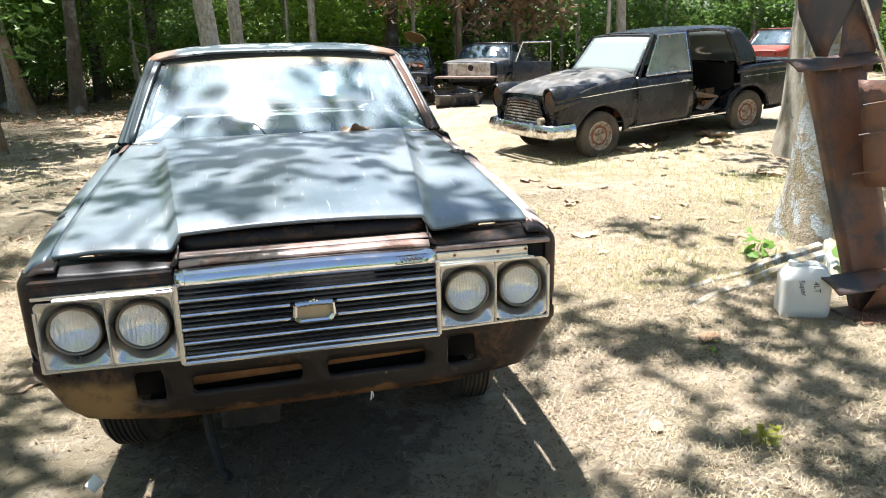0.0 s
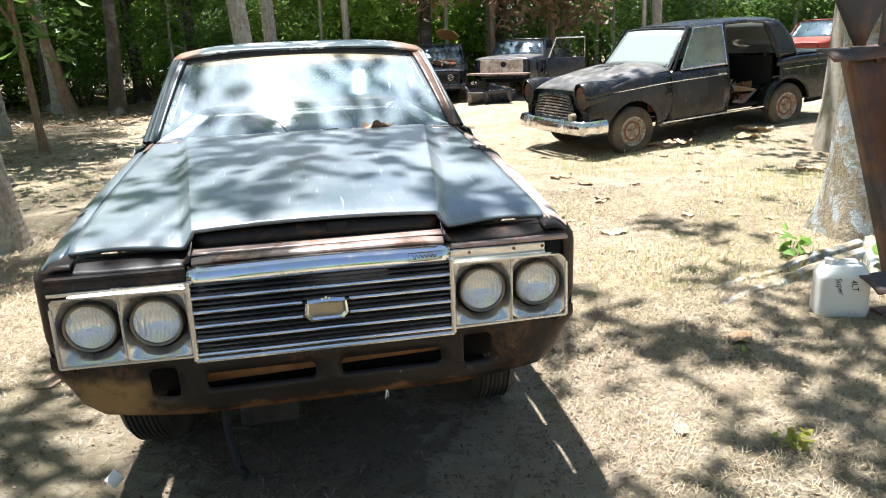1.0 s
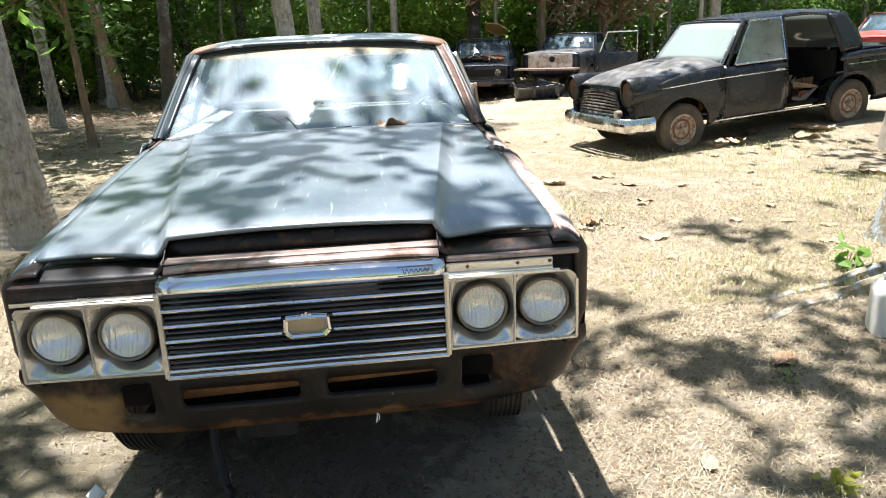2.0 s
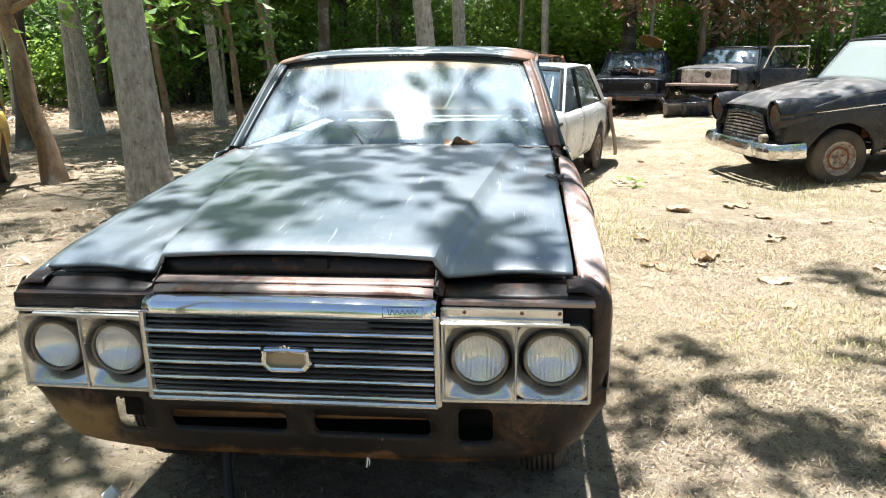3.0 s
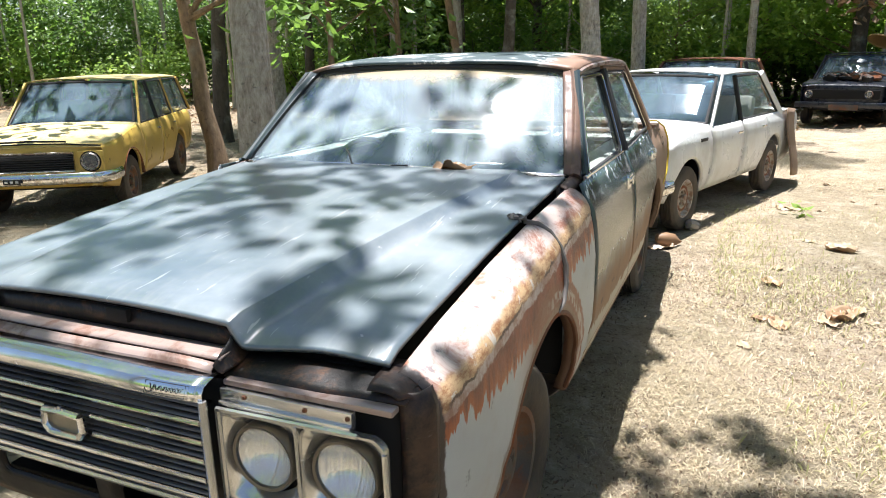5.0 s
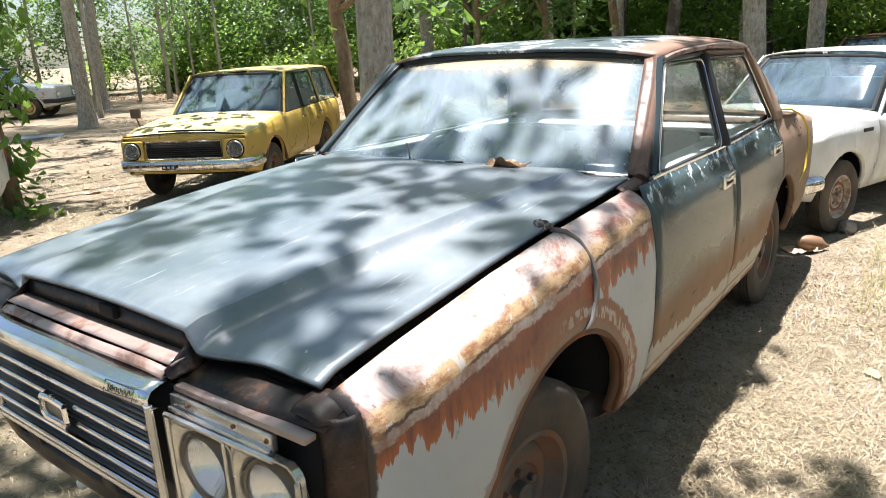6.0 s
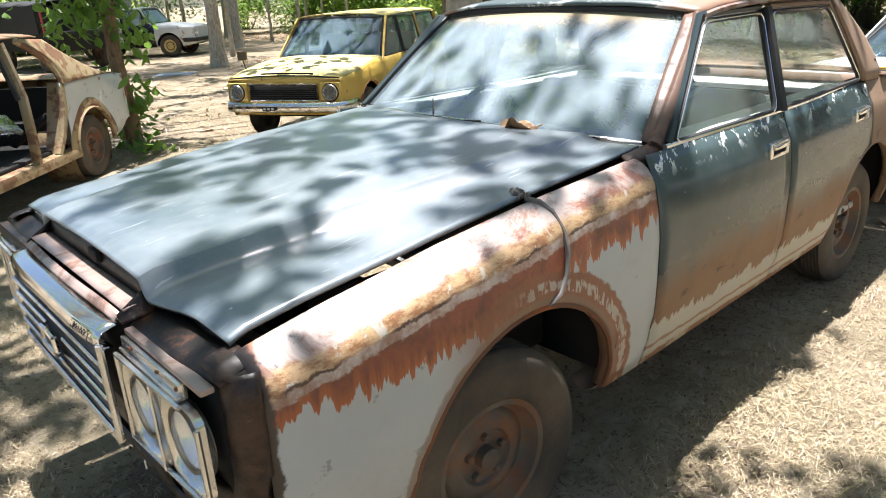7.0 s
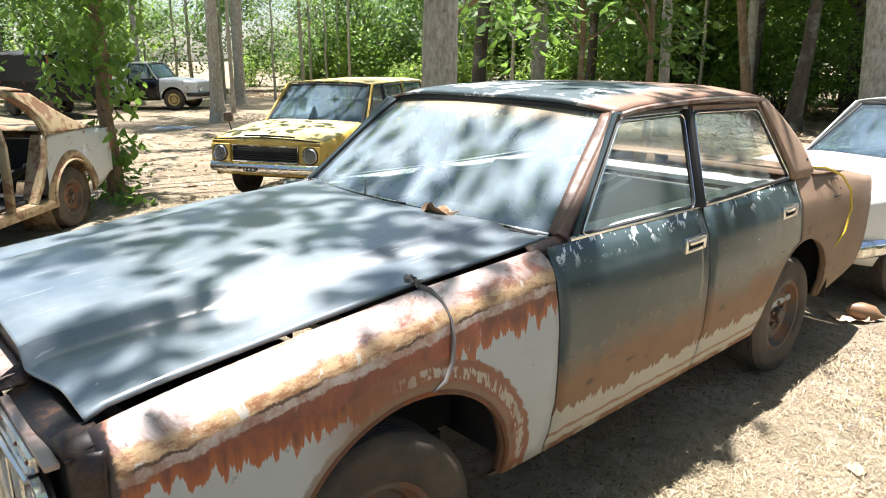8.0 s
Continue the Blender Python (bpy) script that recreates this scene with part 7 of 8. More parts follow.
def overhead():
    """High crowns of the trees that shade the yard; their limbs reach over the cars."""
    rnd = random.Random(77)
    def share(x, y):
        """How much of the ground at (x, y) lies in leaf shade."""
        if x < -4.2:
            if 1.0 < y < 3.2 and -7.6 < x < -5.4:
                return 0.75
            if y < 8.0 and x > -8.0 and y > 2.6:
                return 0.28
            return 0.36 if y < 7 and x < -5.0 else 0.24 if y < 13 else 0.0
        if y < 0.3 and x < -0.6:
            return 0.72
        if y < -0.1:
            return 0.46 if x < 1.0 else 0.36
        if x < -1.0:
            return 0.58 if y < 1.6 else 0.36
        if x < 0.95:
            if y < 0.36 and x > 0.3:
                return 0.30
            if y < 1.45:
                return 0.30 if x < -0.25 else 0.68 if x < 0.55 else 0.52
            return 0.46 if y < 2.15 else 0.18 if x < -0.4 or 3.1 < y < 4.0 else 0.48 if y < 4.6 else 0.1
        if y < 1.9:
            return 0.34 if y < 0.5 and x > 1.0 else 0.58 if x < 3.0 else 0.45
        return 0.10 if y < 7 else 0.03
    trees = []
    for x, y, h, lx, ly, lab in ((-3.4, -4.4, 6.6, 0.6, 1.0, "tall tree shading the bonnet with leafy dapples"), (2.4, -5.2, 6.6, 0.2, 1.4, "tall shade tree at the yard's edge"), (6.8, -2.6, 6.8, -0.8, 0.8, "shade tree with an open crown"), (-9.5, -2.6, 6.8, 0.6, 1.0, "shade tree near the gutted shell")):
        t = thing("tree", lab, "tree", on_ground(x, y))
        path, radii = crooked(rnd, (0, 0, -0.1), (lx, ly, h), 0.17, 0.08, 10, 0.08)
        trees.append((t, Vector((x, y, 0)), path, radii, [], []))
    for _ in range(15500):
        # unseen crowns, carried on to y = -7 to block sky before the nose
        x, y = rnd.uniform(-15, 7), rnd.uniform(-7.0, 17)
        # shade lies in patches a hand to an arm's length wide
        patch = 0.5 + 0.62 * noise.noise(Vector((x * 1.5, y * 1.5, 3.3))) + 0.42 * noise.noise(Vector((x * 4.2, y * 4.2, 9.1)))
        if patch > share(x, y):
            continue
        z = rnd.uniform(6.2, 8.8)
        c = Vector((x, y, 0)) + SUN_WAY * (z / SUN_WAY.z)
        t = min(trees, key=lambda q: (q[1] - Vector((c.x, c.y, 0))).length)
        t[5].append(c - t[1])
    for t, base, path, radii, limbs, clumps in trees:
        shapes = [tube(path, radii, 10)]
        for c in clumps[::60]:
            lp, lr = crooked(rnd, path[-2], c, 0.05, 0.010, 7, 0.10)
            shapes.append(tube(lp, lr, 5))
        solid_part("trunk", merge(*shapes), M_BARK, t)
        solid_part("crown", leaf_cloud(rnd, clumps, 7, 0.14, 0.075, 0.3, True), M_LEAF, t, smooth=False)


overhead()


# ---- more vehicles at the edges ----
def far_vehicles():
    c = build_car("pickup_truck", "silver and black pickup with a rusty orange wheel", toward(-20.0, 9.7, 135), M_PALE, door_mat=M_BLACKCAR, L=4.2, W=0.80, hood=(0.86, 0.95), cowl=1.2, screen_top=1.6, roof_z=1.42, roof_end=2.2, deck=(2.35, 0.95), belt=0.93, wheels=(0.8, 3.2), wheel_r=0.32, doors=(1.22, 2.2, 2.3), rim_mat=M_YROOF)
    bar_bumper(c, 0.80, 0.48, M_BLACK)
    for s in (-1, 1):
        lamp(c, s * 0.6, -0.01, 0.66, 0.08)
    t = thing("canvas_truck", "red truck frame under a black canvas roof", "truck", toward(-18.2, 5.6, 100))
    solid_part("cargo_bed", merge(block(0, 1.8, 0.75, 1.6, 3.4, 0.5, 0.03)), M_VOID, t, "dark truck bed")
    solid_part("canvas_roof", flip(grid(lambda s, v: (s * 0.85, 0.2 + 3.2 * v, 1.62 + 0.12 * (1 - s ** 4) + 0.02 * math.sin(v * 20)), np.linspace(-1, 1, 11), np.linspace(0, 1, 16))), M_TARP, t, "black canvas roof", 0.02)
    for x in (-0.8, 0.8):
        for y in (0.25, 1.8, 3.35):
            solid_part("roof_post", tube([(x, y, 0.9), (x, y, 1.64)], 0.03, 6), M_RED, t)
    solid_part("canvas_side", merge(block(0, 3.3, 1.3, 1.6, 0.03, 0.7, 0.01), block(-0.82, 1.9, 1.3, 0.03, 2.8, 0.7, 0.01), block(0.82, 2.3, 1.3, 0.03, 2.0, 0.7, 0.01), block(0, 0.5, 1.25, 1.6, 0.03, 0.75, 0.01)), M_TARP, t)
    ms = wheel_meshes(0.34, 0.18, 0.2, M_TYRE, M_RIM)
    for x, s in ((0.72, 1), (-0.72, -1)):
        for y in (0.6, 2.9):
            put_wheel(ms, t, x, y, 0.34, 0, s)
    r = build_car("saloon_car", "faded red saloon behind the black one", toward(13.6, 16.2, -60), M_RED, L=4.0, W=0.78, wheels=(0.7, 3.0), wheel_r=0.29, doors=(1.2, 2.05, 2.8), hood=(0.80, 0.90), cowl=1.2)
    bar_bumper(r, 0.77, 0.45, M_DULL)
    g = build_car("saloon_car", "rusty brown car body behind the white saloon", toward(0.2, 9.9, -12), M_RUST, L=4.0, W=0.78, wheels=(0.7, 3.0), wheel_r=0.29, doors=(1.2, 2.05, 2.8), hood=(0.80, 0.90), cowl=1.2, roof_z=1.34)
    bar_bumper(g, 0.77, 0.45, M_RUST)
    w = build_car("van", "pale green van among the trees", toward(14.2, 11.0, -70), M_PALE, L=4.3, W=0.82, wheels=(0.75, 3.1), wheel_r=0.31, doors=(1.1, 2.0, 2.9), hood=(0.95, 1.05), cowl=0.9, screen_top=1.3, roof_z=1.75, roof_end=4.0, deck=(4.2, 1.0), belt=1.02, wagon=True)
    bar_bumper(w, 0.8, 0.5, M_DULL)
    rnd = random.Random(3)
    for k, (x, y) in enumerate(((3.9, 13.6), (4.2, 13.3), (4.05, 14.2), (3.75, 14.0), (4.4, 13.7))):
        p = solid_part("scrap_panel", moved(grid(lambda u, v: (u, v, 0.25 * u * u + 0.06 * math.sin(v * 5)), np.linspace(-0.4, 0.4, 6), np.linspace(-0.25, 0.25, 5)), pose(0, 0, 0.18, rnd.uniform(20, 70), rnd.uniform(-30, 30), 0)), rnd.choice((M_NAVY, M_GREYHOOD)), None, thick=0.012)
        p.matrix_basis = on_ground(x, y, rnd.uniform(0, 180)) @ Matrix.Scale(0.75, 4)
        tagged(p, "dented body panel heaped beside the stripped car", "scrap panel", group="scrap panels")


far_vehicles()


# ---- things by the stout tree ----
def white_can():
    c = thing("jerry_can", "white plastic can with scribbled black marks on dry grass", "can", on_ground(2.72, 1.08, -20))
    prof = [(0.0, 0.90), (0.014, 0.99), (0.05, 1.0), (0.10, 0.985), (0.17, 0.985), (0.215, 1.0), (0.230, 0.98), (0.272, 0.74), (0.280, 0.66)]
    def skin(a, k):
        z, q = prof[int(k)]
        ca, sa = math.cos(a), math.sin(a)
        e = 0.42
        return 0.132 * q * math.copysign(abs(ca) ** e, ca), 0.085 * q * math.copysign(abs(sa) ** e, sa), z + 0.004 * math.sin(3 * a)
    v, f = grid(skin, np.linspace(0, 2 * math.pi, 41), range(len(prof)))
    top = [i * len(prof) + len(prof) - 1 for i in range(40)]
    f = f + [tuple(top)]
    body = solid_part("can_body", (v, f), M_JUG, c)
    solid_part("neck", moved(lathe([(0, 0.022), (0.03, 0.022), (0.032, 0.026), (0.050, 0.026), (0.053, 0.020)], 20, True), pose(-0.070, 0, 0.258, 0, -90, 0)), M_JUG, body, "white screw cap")
    solid_part("grip", tube([(-0.025, 0, 0.276), (0.0, 0, 0.298), (0.045, 0, 0.296), (0.095, 0, 0.268), (0.120, 0, 0.225)], 0.013, 8), M_JUG, body, "moulded grip")
    for word, x, z, size in (("4LT", 0.012, 0.215, 0.042), ("Super", -0.062, 0.222, 0.040)):
        ink = bpy.data.curves.new("marker_text", "FONT")
        ink.body, ink.size, ink.extrude, ink.shear = word, size, 0.0003, 0.2
        o = new("marker_text", ink)
        ink.materials.append(M_INK)
        o.parent = body
        o.matrix_basis = pose(x, -0.0868, z, 0, 74, 0) @ pose(0, 0, 0, 90, 0, 0)
        o["label"] = "black marker writing"


white_can()


def rusty_beam():
    """A scrap chassis rail leaning on the tree."""
    b = thing("chassis_rail", "rusty scrap chassis rail standing against the tree", "scrap rail")
    def rail(u, v):
        x0, x1 = 3.02 - 0.36 * v, 3.26 - 0.30 * v
        return x0 + (x1 - x0) * u, 0.95 + 0.20 * v + 0.02 * math.sin(u * 6), -0.02 + 1.40 * v
    us = [0, 0.03, 0.3, 0.5, 0.55, 0.8, 1.0]
    web = grid(rail, us, np.linspace(0, 1, 14))
    flange = grid(lambda k, v: (rail(0, v)[0] + 0.004 * k, rail(0, v)[1] + 0.09 * k, rail(0, v)[2]), [0, 1], np.linspace(0, 1, 14))
    solid_part("web", merge(web, flange), M_BEAM, b, "rusty brown and grey web", 0.008)
    def bracket(cx, cy, cz, w, d, lift):
        return grid(lambda u, v: (cx + w * (u - 0.5), cy - d * v, cz + lift * u * u - 0.05 * v * v), np.linspace(0, 1, 9), np.linspace(0, 1, 5))
    solid_part("upper_flange", bracket(2.74, 1.18, 1.365, 0.50, 0.13, 0.035), M_BEAM, b, "bent rusty flange", 0.010)
    solid_part("upper_gusset", grid(lambda u, v: (2.66 + 0.05 * u + (-0.17 - 0.02 * u + (0.30 + 0.05 * u) * u) * min(1.0, v * 1.9) + 0.22 * max(0, v - 0.53) * (1 - 0.5 * u), 1.14 - 0.05 * math.sin(u * 3.1), 1.385 + 0.52 * v), np.linspace(0, 1, 7), np.linspace(0, 1, 6)), M_BEAM, b, "curved rusty gusset", 0.008)
    solid_part("pale_pipe", tube([(2.80, 1.10, 1.78), (2.874, 1.11, 1.657), (3.094, 1.11, 1.29), (3.17, 1.11, 1.17)], 0.016, 8), M_BEZEL, b, "pale bent pipe along the rail")
    solid_part("upper_web", grid(lambda u, v: (2.80 + 0.20 * u, 1.13 + 0.02 * math.sin(u * 4), 1.30 + 0.5 * v), np.linspace(0, 1, 5), np.linspace(0, 1, 5)), M_BEAM, b, "brown upper web", 0.008)
    solid_part("lower_flange", bracket(2.95, 1.0, 0.225, 0.42, 0.15, 0.02), M_BEAM, b, "rusty lower flange", 0.012)
    solid_part("lower_gusset", grid(lambda u, v: (2.99 + 0.20 * u, 0.93 - 0.10 * v, 0.02 + 0.2 * v + 0.02 * u), np.linspace(0, 1, 5), np.linspace(0, 1, 5)), M_BEAM, b, "", 0.010)
    solid_part("foot_plate", block(3.06, 0.92, 0.012, 0.36, 0.24, 0.02, 0.006), M_BEAM, b, "rusty foot plate")
    solid_part("side_box", grid(lambda u, v: (2.80 + 0.22 * u + 0.14 * (1 - v), 0.99 - 0.05 * math.sin(u * 3.1), 0.72 + 0.55 * v), np.linspace(0, 1, 6), np.linspace(0, 1, 6)), M_BEAM, b, "brown welded box", 0.01)
    for z in (0.8, 1.0, 1.15):
        solid_part("welded_rod", tube([(2.80, 0.94, z), (2.95, 0.925, z + 0.02)], 0.005, 5), M_BEAM, b)
    solid_part("bolt", moved(lathe([(0, 0.016), (0.012, 0.016), (0.016, 0.01)], 6, True), pose(3.05, 0.92, 0.26, 0, -90, 0)), M_BEAM, b)


rusty_beam()


# ---- small things on the large sedan ----
def rag_and_strap():
    r = thing("rag_strap", "frayed grey rag strap tied over the bonnet edge", "strap")
    rnd = random.Random(8)
    lumps = []
    for k in range(9):
        lumps.append(tube([(0.725 + rnd.gauss(0, 0.018), 1.03 + rnd.gauss(0, 0.014), 1.012 + 0.018 * rnd.random()) for _ in range(4)], [0.004, 0.010, 0.009, 0.003], 6, 0.7))
    solid_part("knot", merge(*lumps), M_RAG, r, "lumpy grey knot")
    pts = [(0.745, 1.03, 1.012), (0.785, 1.045, 1.005), (0.820, 1.055, 0.980), (0.852, 1.060, 0.935), (0.872, 1.055, 0.88), (0.876, 1.045, 0.82), (0.876, 1.02, 0.775), (0.868, 0.975, 0.752), (0.80, 0.95, 0.74)]
    solid_part("strap", tube(pts, 0.008, 6, 0.6), M_RAG, r, "thin dark strap")


rag_and_strap()


def curled_leaf(seed, size, label, mat=None):
    rnd = random.Random(seed)
    c1, c2 = rnd.uniform(0.4, 1.8), rnd.uniform(-1.5, 1.5)
    def fn(u, v):
        w = math.sin(math.pi * min(1, max(0.02, u * 0.94 + 0.03))) ** 0.7
        x, y = (u - 0.5) * size, (v - 0.5) * size * 0.62 * w
        z = c1 * y * y / size + c2 * 0.35 * x * x / size + 0.055 * size * math.sin(9 * u + 6 * v + seed) + 0.13 * size * noise.noise(Vector((u * 4, v * 4, seed))) + 0.05 * size * noise.noise(Vector((u * 11, v * 11, seed)))
        return x, y, max(z, -0.02 * size) + 0.02 * size
    v, f = grid(fn, np.linspace(0, 1, 13), np.linspace(0, 1, 9))
    stalk = tube([(0.46 * size, 0, 0.05 * size), (0.62 * size, 0.03 * size, 0.10 * size)], 0.012 * size + 0.001, 5)
    ob = solid_part("dry_leaf", merge((v, f), stalk), mat or M_DRY, None, thick=0.002)
    return tagged(ob, label, "leaf", group="fallen leaves")


def scatter_leaves():
    rnd = random.Random(21)
    kinds = [curled_leaf(k, 1.0, lab, M_TEAK if k in (1, 2) else M_DRY) for k, lab in enumerate(("large curled brown leaf on dry grass", "crumpled pale brown leaf on the soil", "curled dry leaf with raised edges", "flat torn brown leaf on straw"))]
    big = [(1.93, 3.40, 0.30), (1.86, 3.28, 0.22), (2.02, 3.50, 0.20), (1.60, 3.18, 0.24), (1.52, 3.22, 0.16), (2.26, 2.92, 0.26), (2.08, 4.95, 0.28), (2.71, 5.21, 0.26), (1.58, 3.92, 0.22), (2.60, 3.96, 0.20), (3.22, 4.54, 0.2), (1.79, 6.6, 0.30), (2.77, 4.74, 0.2), (1.76, 6.5, 0.2), (2.59, 5.16, 0.2), (3.38, 2.52, 0.2), (2.02, 0.90, 0.20), (1.31, 0.20, 0.12), (5.28, 4.6, 0.4), (-1.29, 1.33, 0.24), (-1.18, 1.45, 0.16), (0.77, 4.62, 0.3), (-6.6, 3.4, 0.25), (2.29, 2.95, 0.18), (2.66, 4.05, 0.18)]
    for x, y, s in [(4.50, 6.30, 0.5), (4.36, 6.18, 0.42), (4.75, 6.35, 0.5), (5.2, 6.75, 0.42), (4.95, 6.5, 0.3), (5.9, 6.4, 0.45), (5.6, 6.2, 0.5), (5.75, 6.55, 0.4)]:
        big.append((x, y, s))
    for _ in range(60):
        big.append((rnd.uniform(1.3, 6.0), rnd.uniform(2.2, 8.5), rnd.uniform(0.06, 0.16)))
    for _ in range(60):
        big.append((rnd.uniform(-9, -1.6), rnd.uniform(3.0, 12.0), rnd.uniform(0.10, 0.24)))
    for i, (x, y, s) in enumerate(big):
        m = on_ground(x, y, rnd.uniform(0, 360), 0.004)
        k = i % 4
        o = kinds[k] if i < 4 else kinds[k].copy()
        if i >= 4:
            scene.collection.objects.link(o)
        o.matrix_basis = m
        o.scale = (0.82 * s, 0.82 * s, s * rnd.uniform(0.45, 0.85))
    cowl = curled_leaf(9, 1.0, "curled reddish brown leaf caught on the cowl")
    cowl.matrix_basis = pose(0.33, 1.475, 1.083, -8, 0, 12)
    cowl.scale = (0.15, 0.10, 0.20)


scatter_leaves()


def odds_and_ends():
    c = solid_part("cable", tube([(0.765, 3.70, 1.075), (0.80, 3.78, 1.07), (0.835, 3.92, 1.02), (0.853, 4.04, 0.93), (0.860, 4.07, 0.82), (0.862, 4.02, 0.70), (0.850, 3.93, 0.63), (0.80, 3.85, 0.61)], 0.006, 6), M_YCABLE)
    tagged(c, "yellow cable hanging down the rear wing", "cable")
    h = solid_part("hose", tube([(-0.42, 0.62, 0.45), (-0.41, 0.52, 0.30), (-0.395, 0.42, 0.14), (-0.36, 0.34, 0.02), (-0.33, 0.30, 0.012)], 0.016, 8), M_RUBBER)
    tagged(h, "black rubber hose hanging under the nose", "hose")
    b = solid_part("block", block(-0.26, 0.74, 0.10, 0.24, 0.16, 0.20, 0.02), M_DARKBARK)
    tagged(b, "brown weathered block under the engine", "block")
    k = solid_part("coconut_husk", moved(lathe([(-0.11, 0.004), (-0.09, 0.04), (-0.02, 0.06), (0.05, 0.055), (0.09, 0.02), (0.12, 0.006)], 14), pose(0.84, 4.70, 0.05, 0, 10, 30)), M_DRY)
    tagged(k, "split brown husk beside the white car", "husk")
    st = solid_part("stone", moved(lathe([(-0.06, 0.004), (-0.05, 0.04), (0.0, 0.055), (0.045, 0.045), (0.06, 0.004)], 9), pose(0.98, 5.30, 0.045, 0, 20, 50)), M_STONE)
    tagged(st, "pale stone against the white car's wheel", "stone")
    cup = solid_part("plastic_cup", moved(lathe([(0, 0.034), (0.004, 0.036), (0.07, 0.042), (0.075, 0.044)], 16), pose(-0.80, 0.33, 0.03, 0, -30, 40) @ Matrix.Scale(0.6, 4)), M_JUG, thick=0.002)
    tagged(cup, "crushed white plastic cup on the soil", "cup")
    rnd = random.Random(31)
    for (x, y, n, size, mat, lab) in ((1.66, 0.0, 22, 0.055, M_YLEAF, "yellow-green seedling in dry grass"), (3.12, 2.0, 14, 0.13, M_LEAF, "green seedling between the roots"), (3.35, 1.35, 14, 0.16, M_LEAF, "broad-leaved seedling by the can"), (1.88, 6.2, 10, 0.10, M_LEAF3, "green seedling on the open soil"), (1.95, 0.75, 6, 0.05, M_LEAF3, "tiny sprout in the straw")):
        p = thing("seedling", lab, "plant", on_ground(x, y))
        solid_part("stem", merge(*[tube([(0, 0, -0.01), (rnd.uniform(-0.05, 0.05), rnd.uniform(-0.05, 0.05), size * 0.8)], 0.002, 5) for _ in range(3)]), M_LEAF, p)
        solid_part("foliage", leaf_cloud(rnd, [(0, 0, size * 0.7)], n, size, size * 0.5, 0.0, True), mat, p, smooth=False)
    sheet = solid_part("plastic_sheet", grid(lambda u, v: (u, v, 0.02 + 0.03 * abs(noise.noise(Vector((u * 3, v * 4, 2.0))))), np.linspace(-0.45, 0.45, 13), np.linspace(-0.3, 0.3, 9)), M_SHEET, None, thick=0.004)
    sheet.matrix_basis = on_ground(-14.4, 6.3, 50)
    tagged(sheet, "crumpled blue-grey plastic sheet on the soil", "sheet")
    # creeper-clad trunk beside the gutted shell
    v = thing("tree", "slim trunk wrapped in a green creeper", "tree", on_ground(-6.35, 2.42))
    path, radii = crooked(rnd, (0, 0, -0.1), (-0.35, 0.1, 6.0), 0.085, 0.05, 12, 0.06)
    solid_part("trunk", tube(path, radii, 10), M_BROWNBARK, v)
    cl = [Vector((rnd.gauss(-0.12, 0.24), rnd.gauss(-0.08, 0.24), rnd.uniform(1.25, 3.6))) for _ in range(95)] + [Vector((rnd.gauss(0, 0.12), rnd.gauss(0, 0.12), rnd.uniform(0.05, 1.2))) for _ in range(12)] + [Vector((rnd.gauss(0, 0.20), rnd.gauss(0, 0.20), 0.08)) for _ in range(6)]
    solid_part("creeper", leaf_cloud(rnd, cl, 14, 0.135, 0.13, 0.8, True), M_LEAF, v, "broad green creeper leaves", smooth=False)


odds_and_ends()


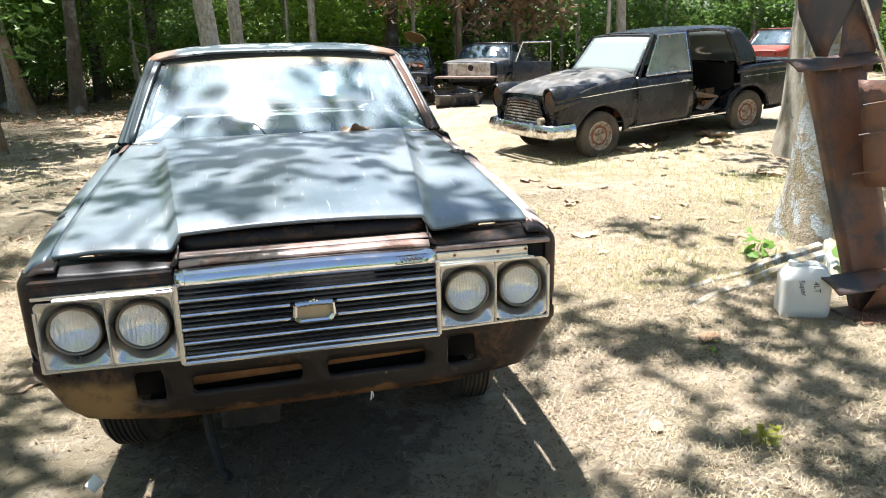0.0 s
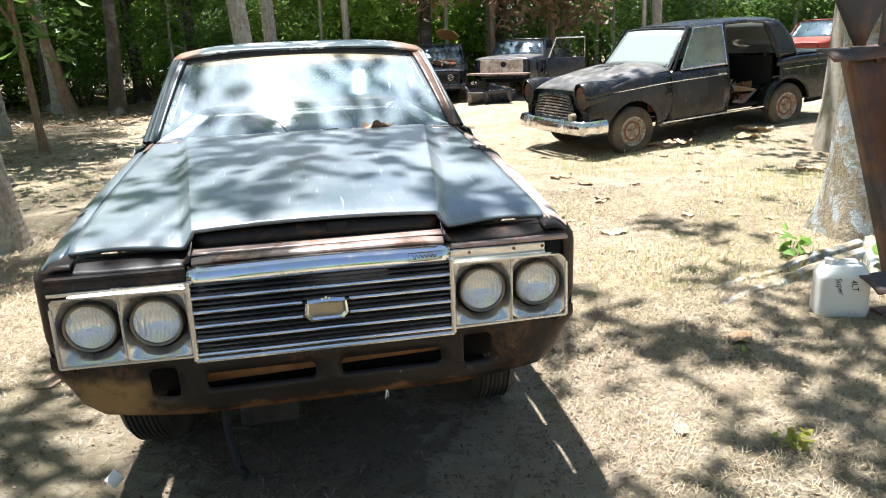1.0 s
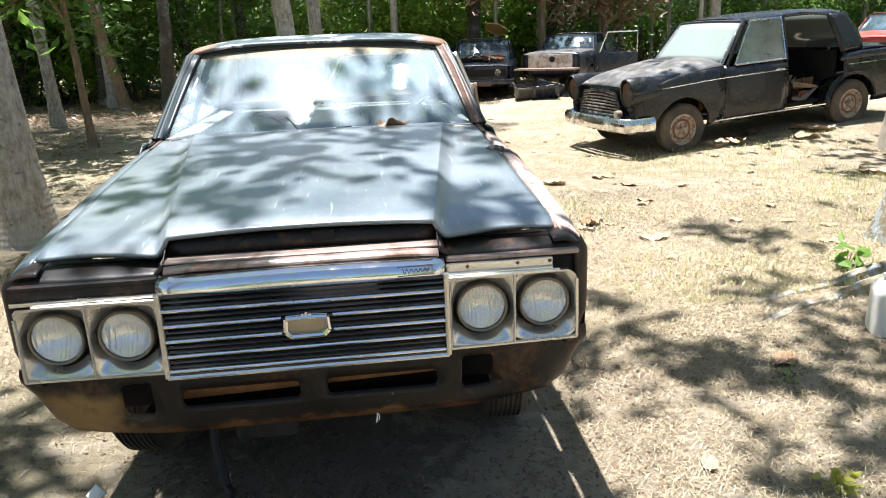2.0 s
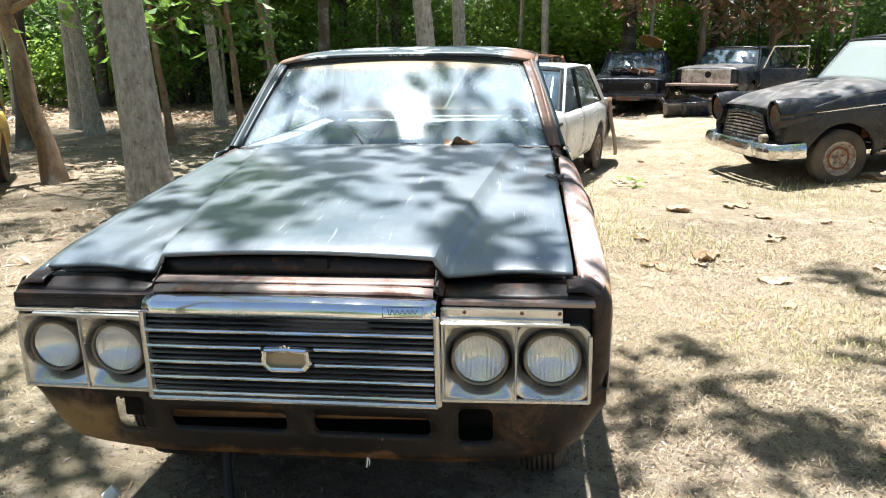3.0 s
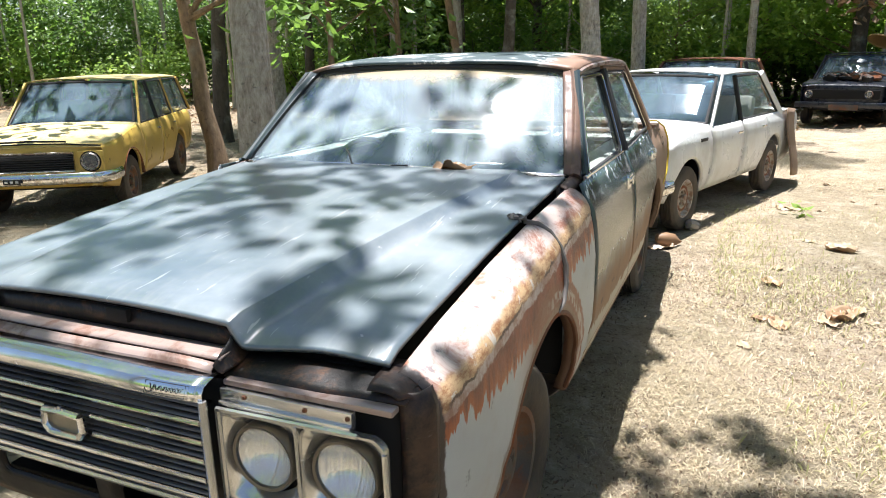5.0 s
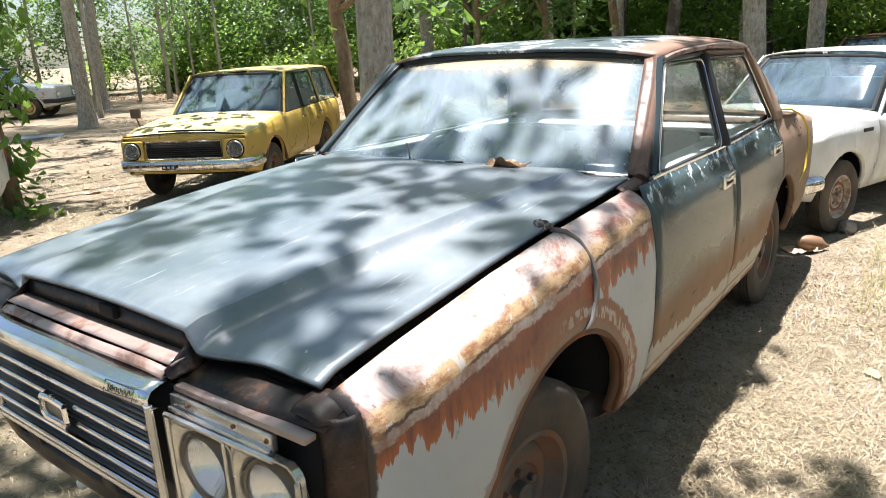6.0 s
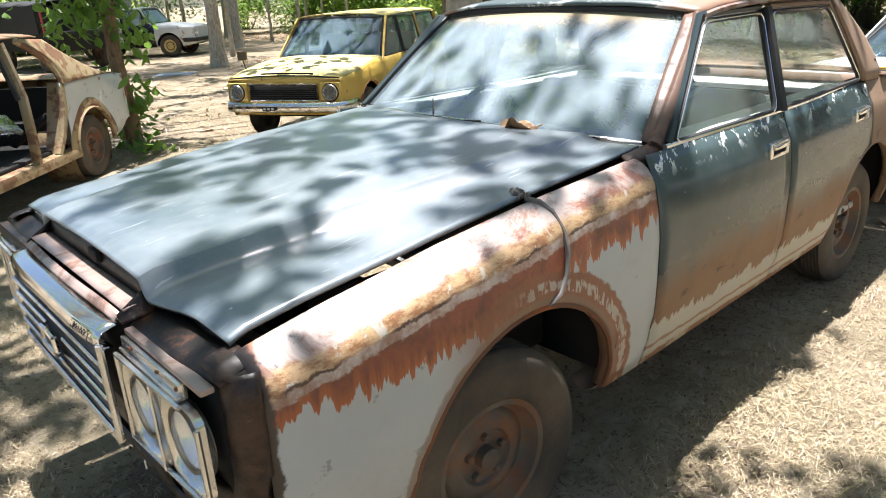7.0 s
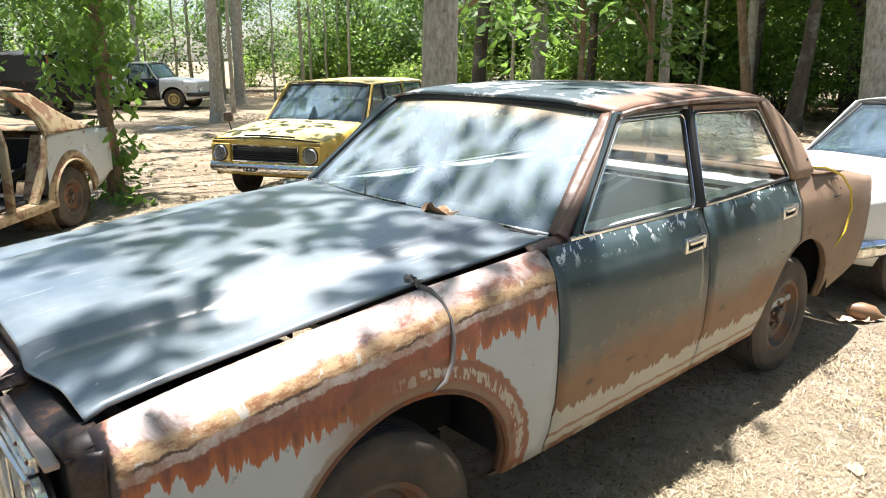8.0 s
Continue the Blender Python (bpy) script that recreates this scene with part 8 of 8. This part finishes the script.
# ---- straw, grass and litter on the soil ----
def ground_cover():
    rnd = np.random.RandomState(5)
    def strips(n, xr, yr, length, width, tilt, keep):
        verts, faces = [], []
        while n > 0:
            x, y = rnd.uniform(*xr), rnd.uniform(*yr)
            n -= 1
            if rnd.rand() > keep(x, y):
                continue
            a, l, w = rnd.uniform(0, 2 * math.pi), length * rnd.uniform(0.4, 1.4), width * rnd.uniform(0.6, 1.5)
            t = rnd.uniform(*tilt)
            d = Vector((math.cos(a) * math.cos(t), math.sin(a) * math.cos(t), math.sin(t)))
            s = Vector((-math.sin(a), math.cos(a), 0)) * w
            p = Vector((x, y, bumpy(x, y) + 0.001))
            mid = p + d * l * 0.55 + Vector((0, 0, 0.1 * l))
            k = len(verts)
            verts += [tuple(p), tuple(mid + s), tuple(p + d * l), tuple(mid - s)]
            faces.append((k, k + 1, k + 2, k + 3))
        return verts, faces
    def straw_share(x, y):
        v = 0.5 + 0.9 * noise.noise(Vector((x * 0.8, y * 0.8, 1.0)))
        if -0.85 < x < 0.85 and 0 < y < 4.5:
            v -= 0.5
        return min(1.0, max(0.03, v + (0.35 if x > 0.9 and y < 3.5 else 0)))
    o = solid_part("straw", strips(260000, (-2.4, 4.4), (-1.1, 4.0), 0.044, 0.0011, (-0.05, 0.75), straw_share), M_STRAW, smooth=False)
    tagged(o, "dry straw and dead grass littering the soil", "straw", kind="stuff")
    o = solid_part("leaf_litter", strips(70000, (-2.4, 4.4), (-1.1, 4.6), 0.022, 0.0045, (-0.1, 0.7), lambda x, y: min(1, max(0.1, 0.45 + 1.1 * noise.noise(Vector((x * 1.3, y * 1.3, 21.0)))))), M_CRUMB, smooth=False)
    tagged(o, "crumbled dark leaf bits among the straw", "leaf litter", kind="stuff")
    o = solid_part("straw", strips(30000, (-8.5, -1.0), (2.0, 9.5), 0.075, 0.0032, (0.0, 0.8), lambda x, y: min(1, max(0, 0.45 + 1.2 * noise.noise(Vector((x * 0.6, y * 0.6, 14.0)))))), M_STRAW, smooth=False)
    tagged(o, "dry grass by the yellow car", "grass", kind="stuff")
    o = solid_part("straw", strips(80000, (1.0, 8.5), (3.0, 11.5), 0.065, 0.0022, (0.0, 0.8), lambda x, y: min(1, max(0, 0.34 + 1.3 * noise.noise(Vector((x * 0.7, y * 0.7, 4.0)))))), M_STRAW, smooth=False)
    tagged(o, "yellowed dry grass in the open yard", "grass", kind="stuff")
    o = solid_part("grass", strips(26000, (1.2, 6.0), (1.6, 6.5), 0.055, 0.0030, (0.4, 1.4), lambda x, y: min(1, max(0, 0.35 + 1.2 * noise.noise(Vector((x * 0.6, y * 0.6, 9.0)))))), M_GREENGRASS, smooth=False)
    tagged(o, "short yellow-green grass growing thinly", "grass", kind="stuff")
    o = solid_part("leaf_litter", strips(22000, (-16, -1.2), (2.5, 19), 0.10, 0.018, (-0.1, 0.5), lambda x, y: min(1, max(0, 0.4 + 1.0 * noise.noise(Vector((x * 0.5, y * 0.5, 2.0)))) * (1.0 if y > 8.5 else 0.22))), M_DRY, smooth=False)
    tagged(o, "brown leaf litter under the trees", "leaf litter", kind="stuff")
    o = solid_part("leaf_litter", strips(16000, (-30, 16), (14, 28), 0.16, 0.035, (-0.1, 0.5), lambda x, y: 1.0), M_DRY, smooth=False)
    tagged(o, "brown leaf litter at the wood's edge", "leaf litter", kind="stuff")


ground_cover()
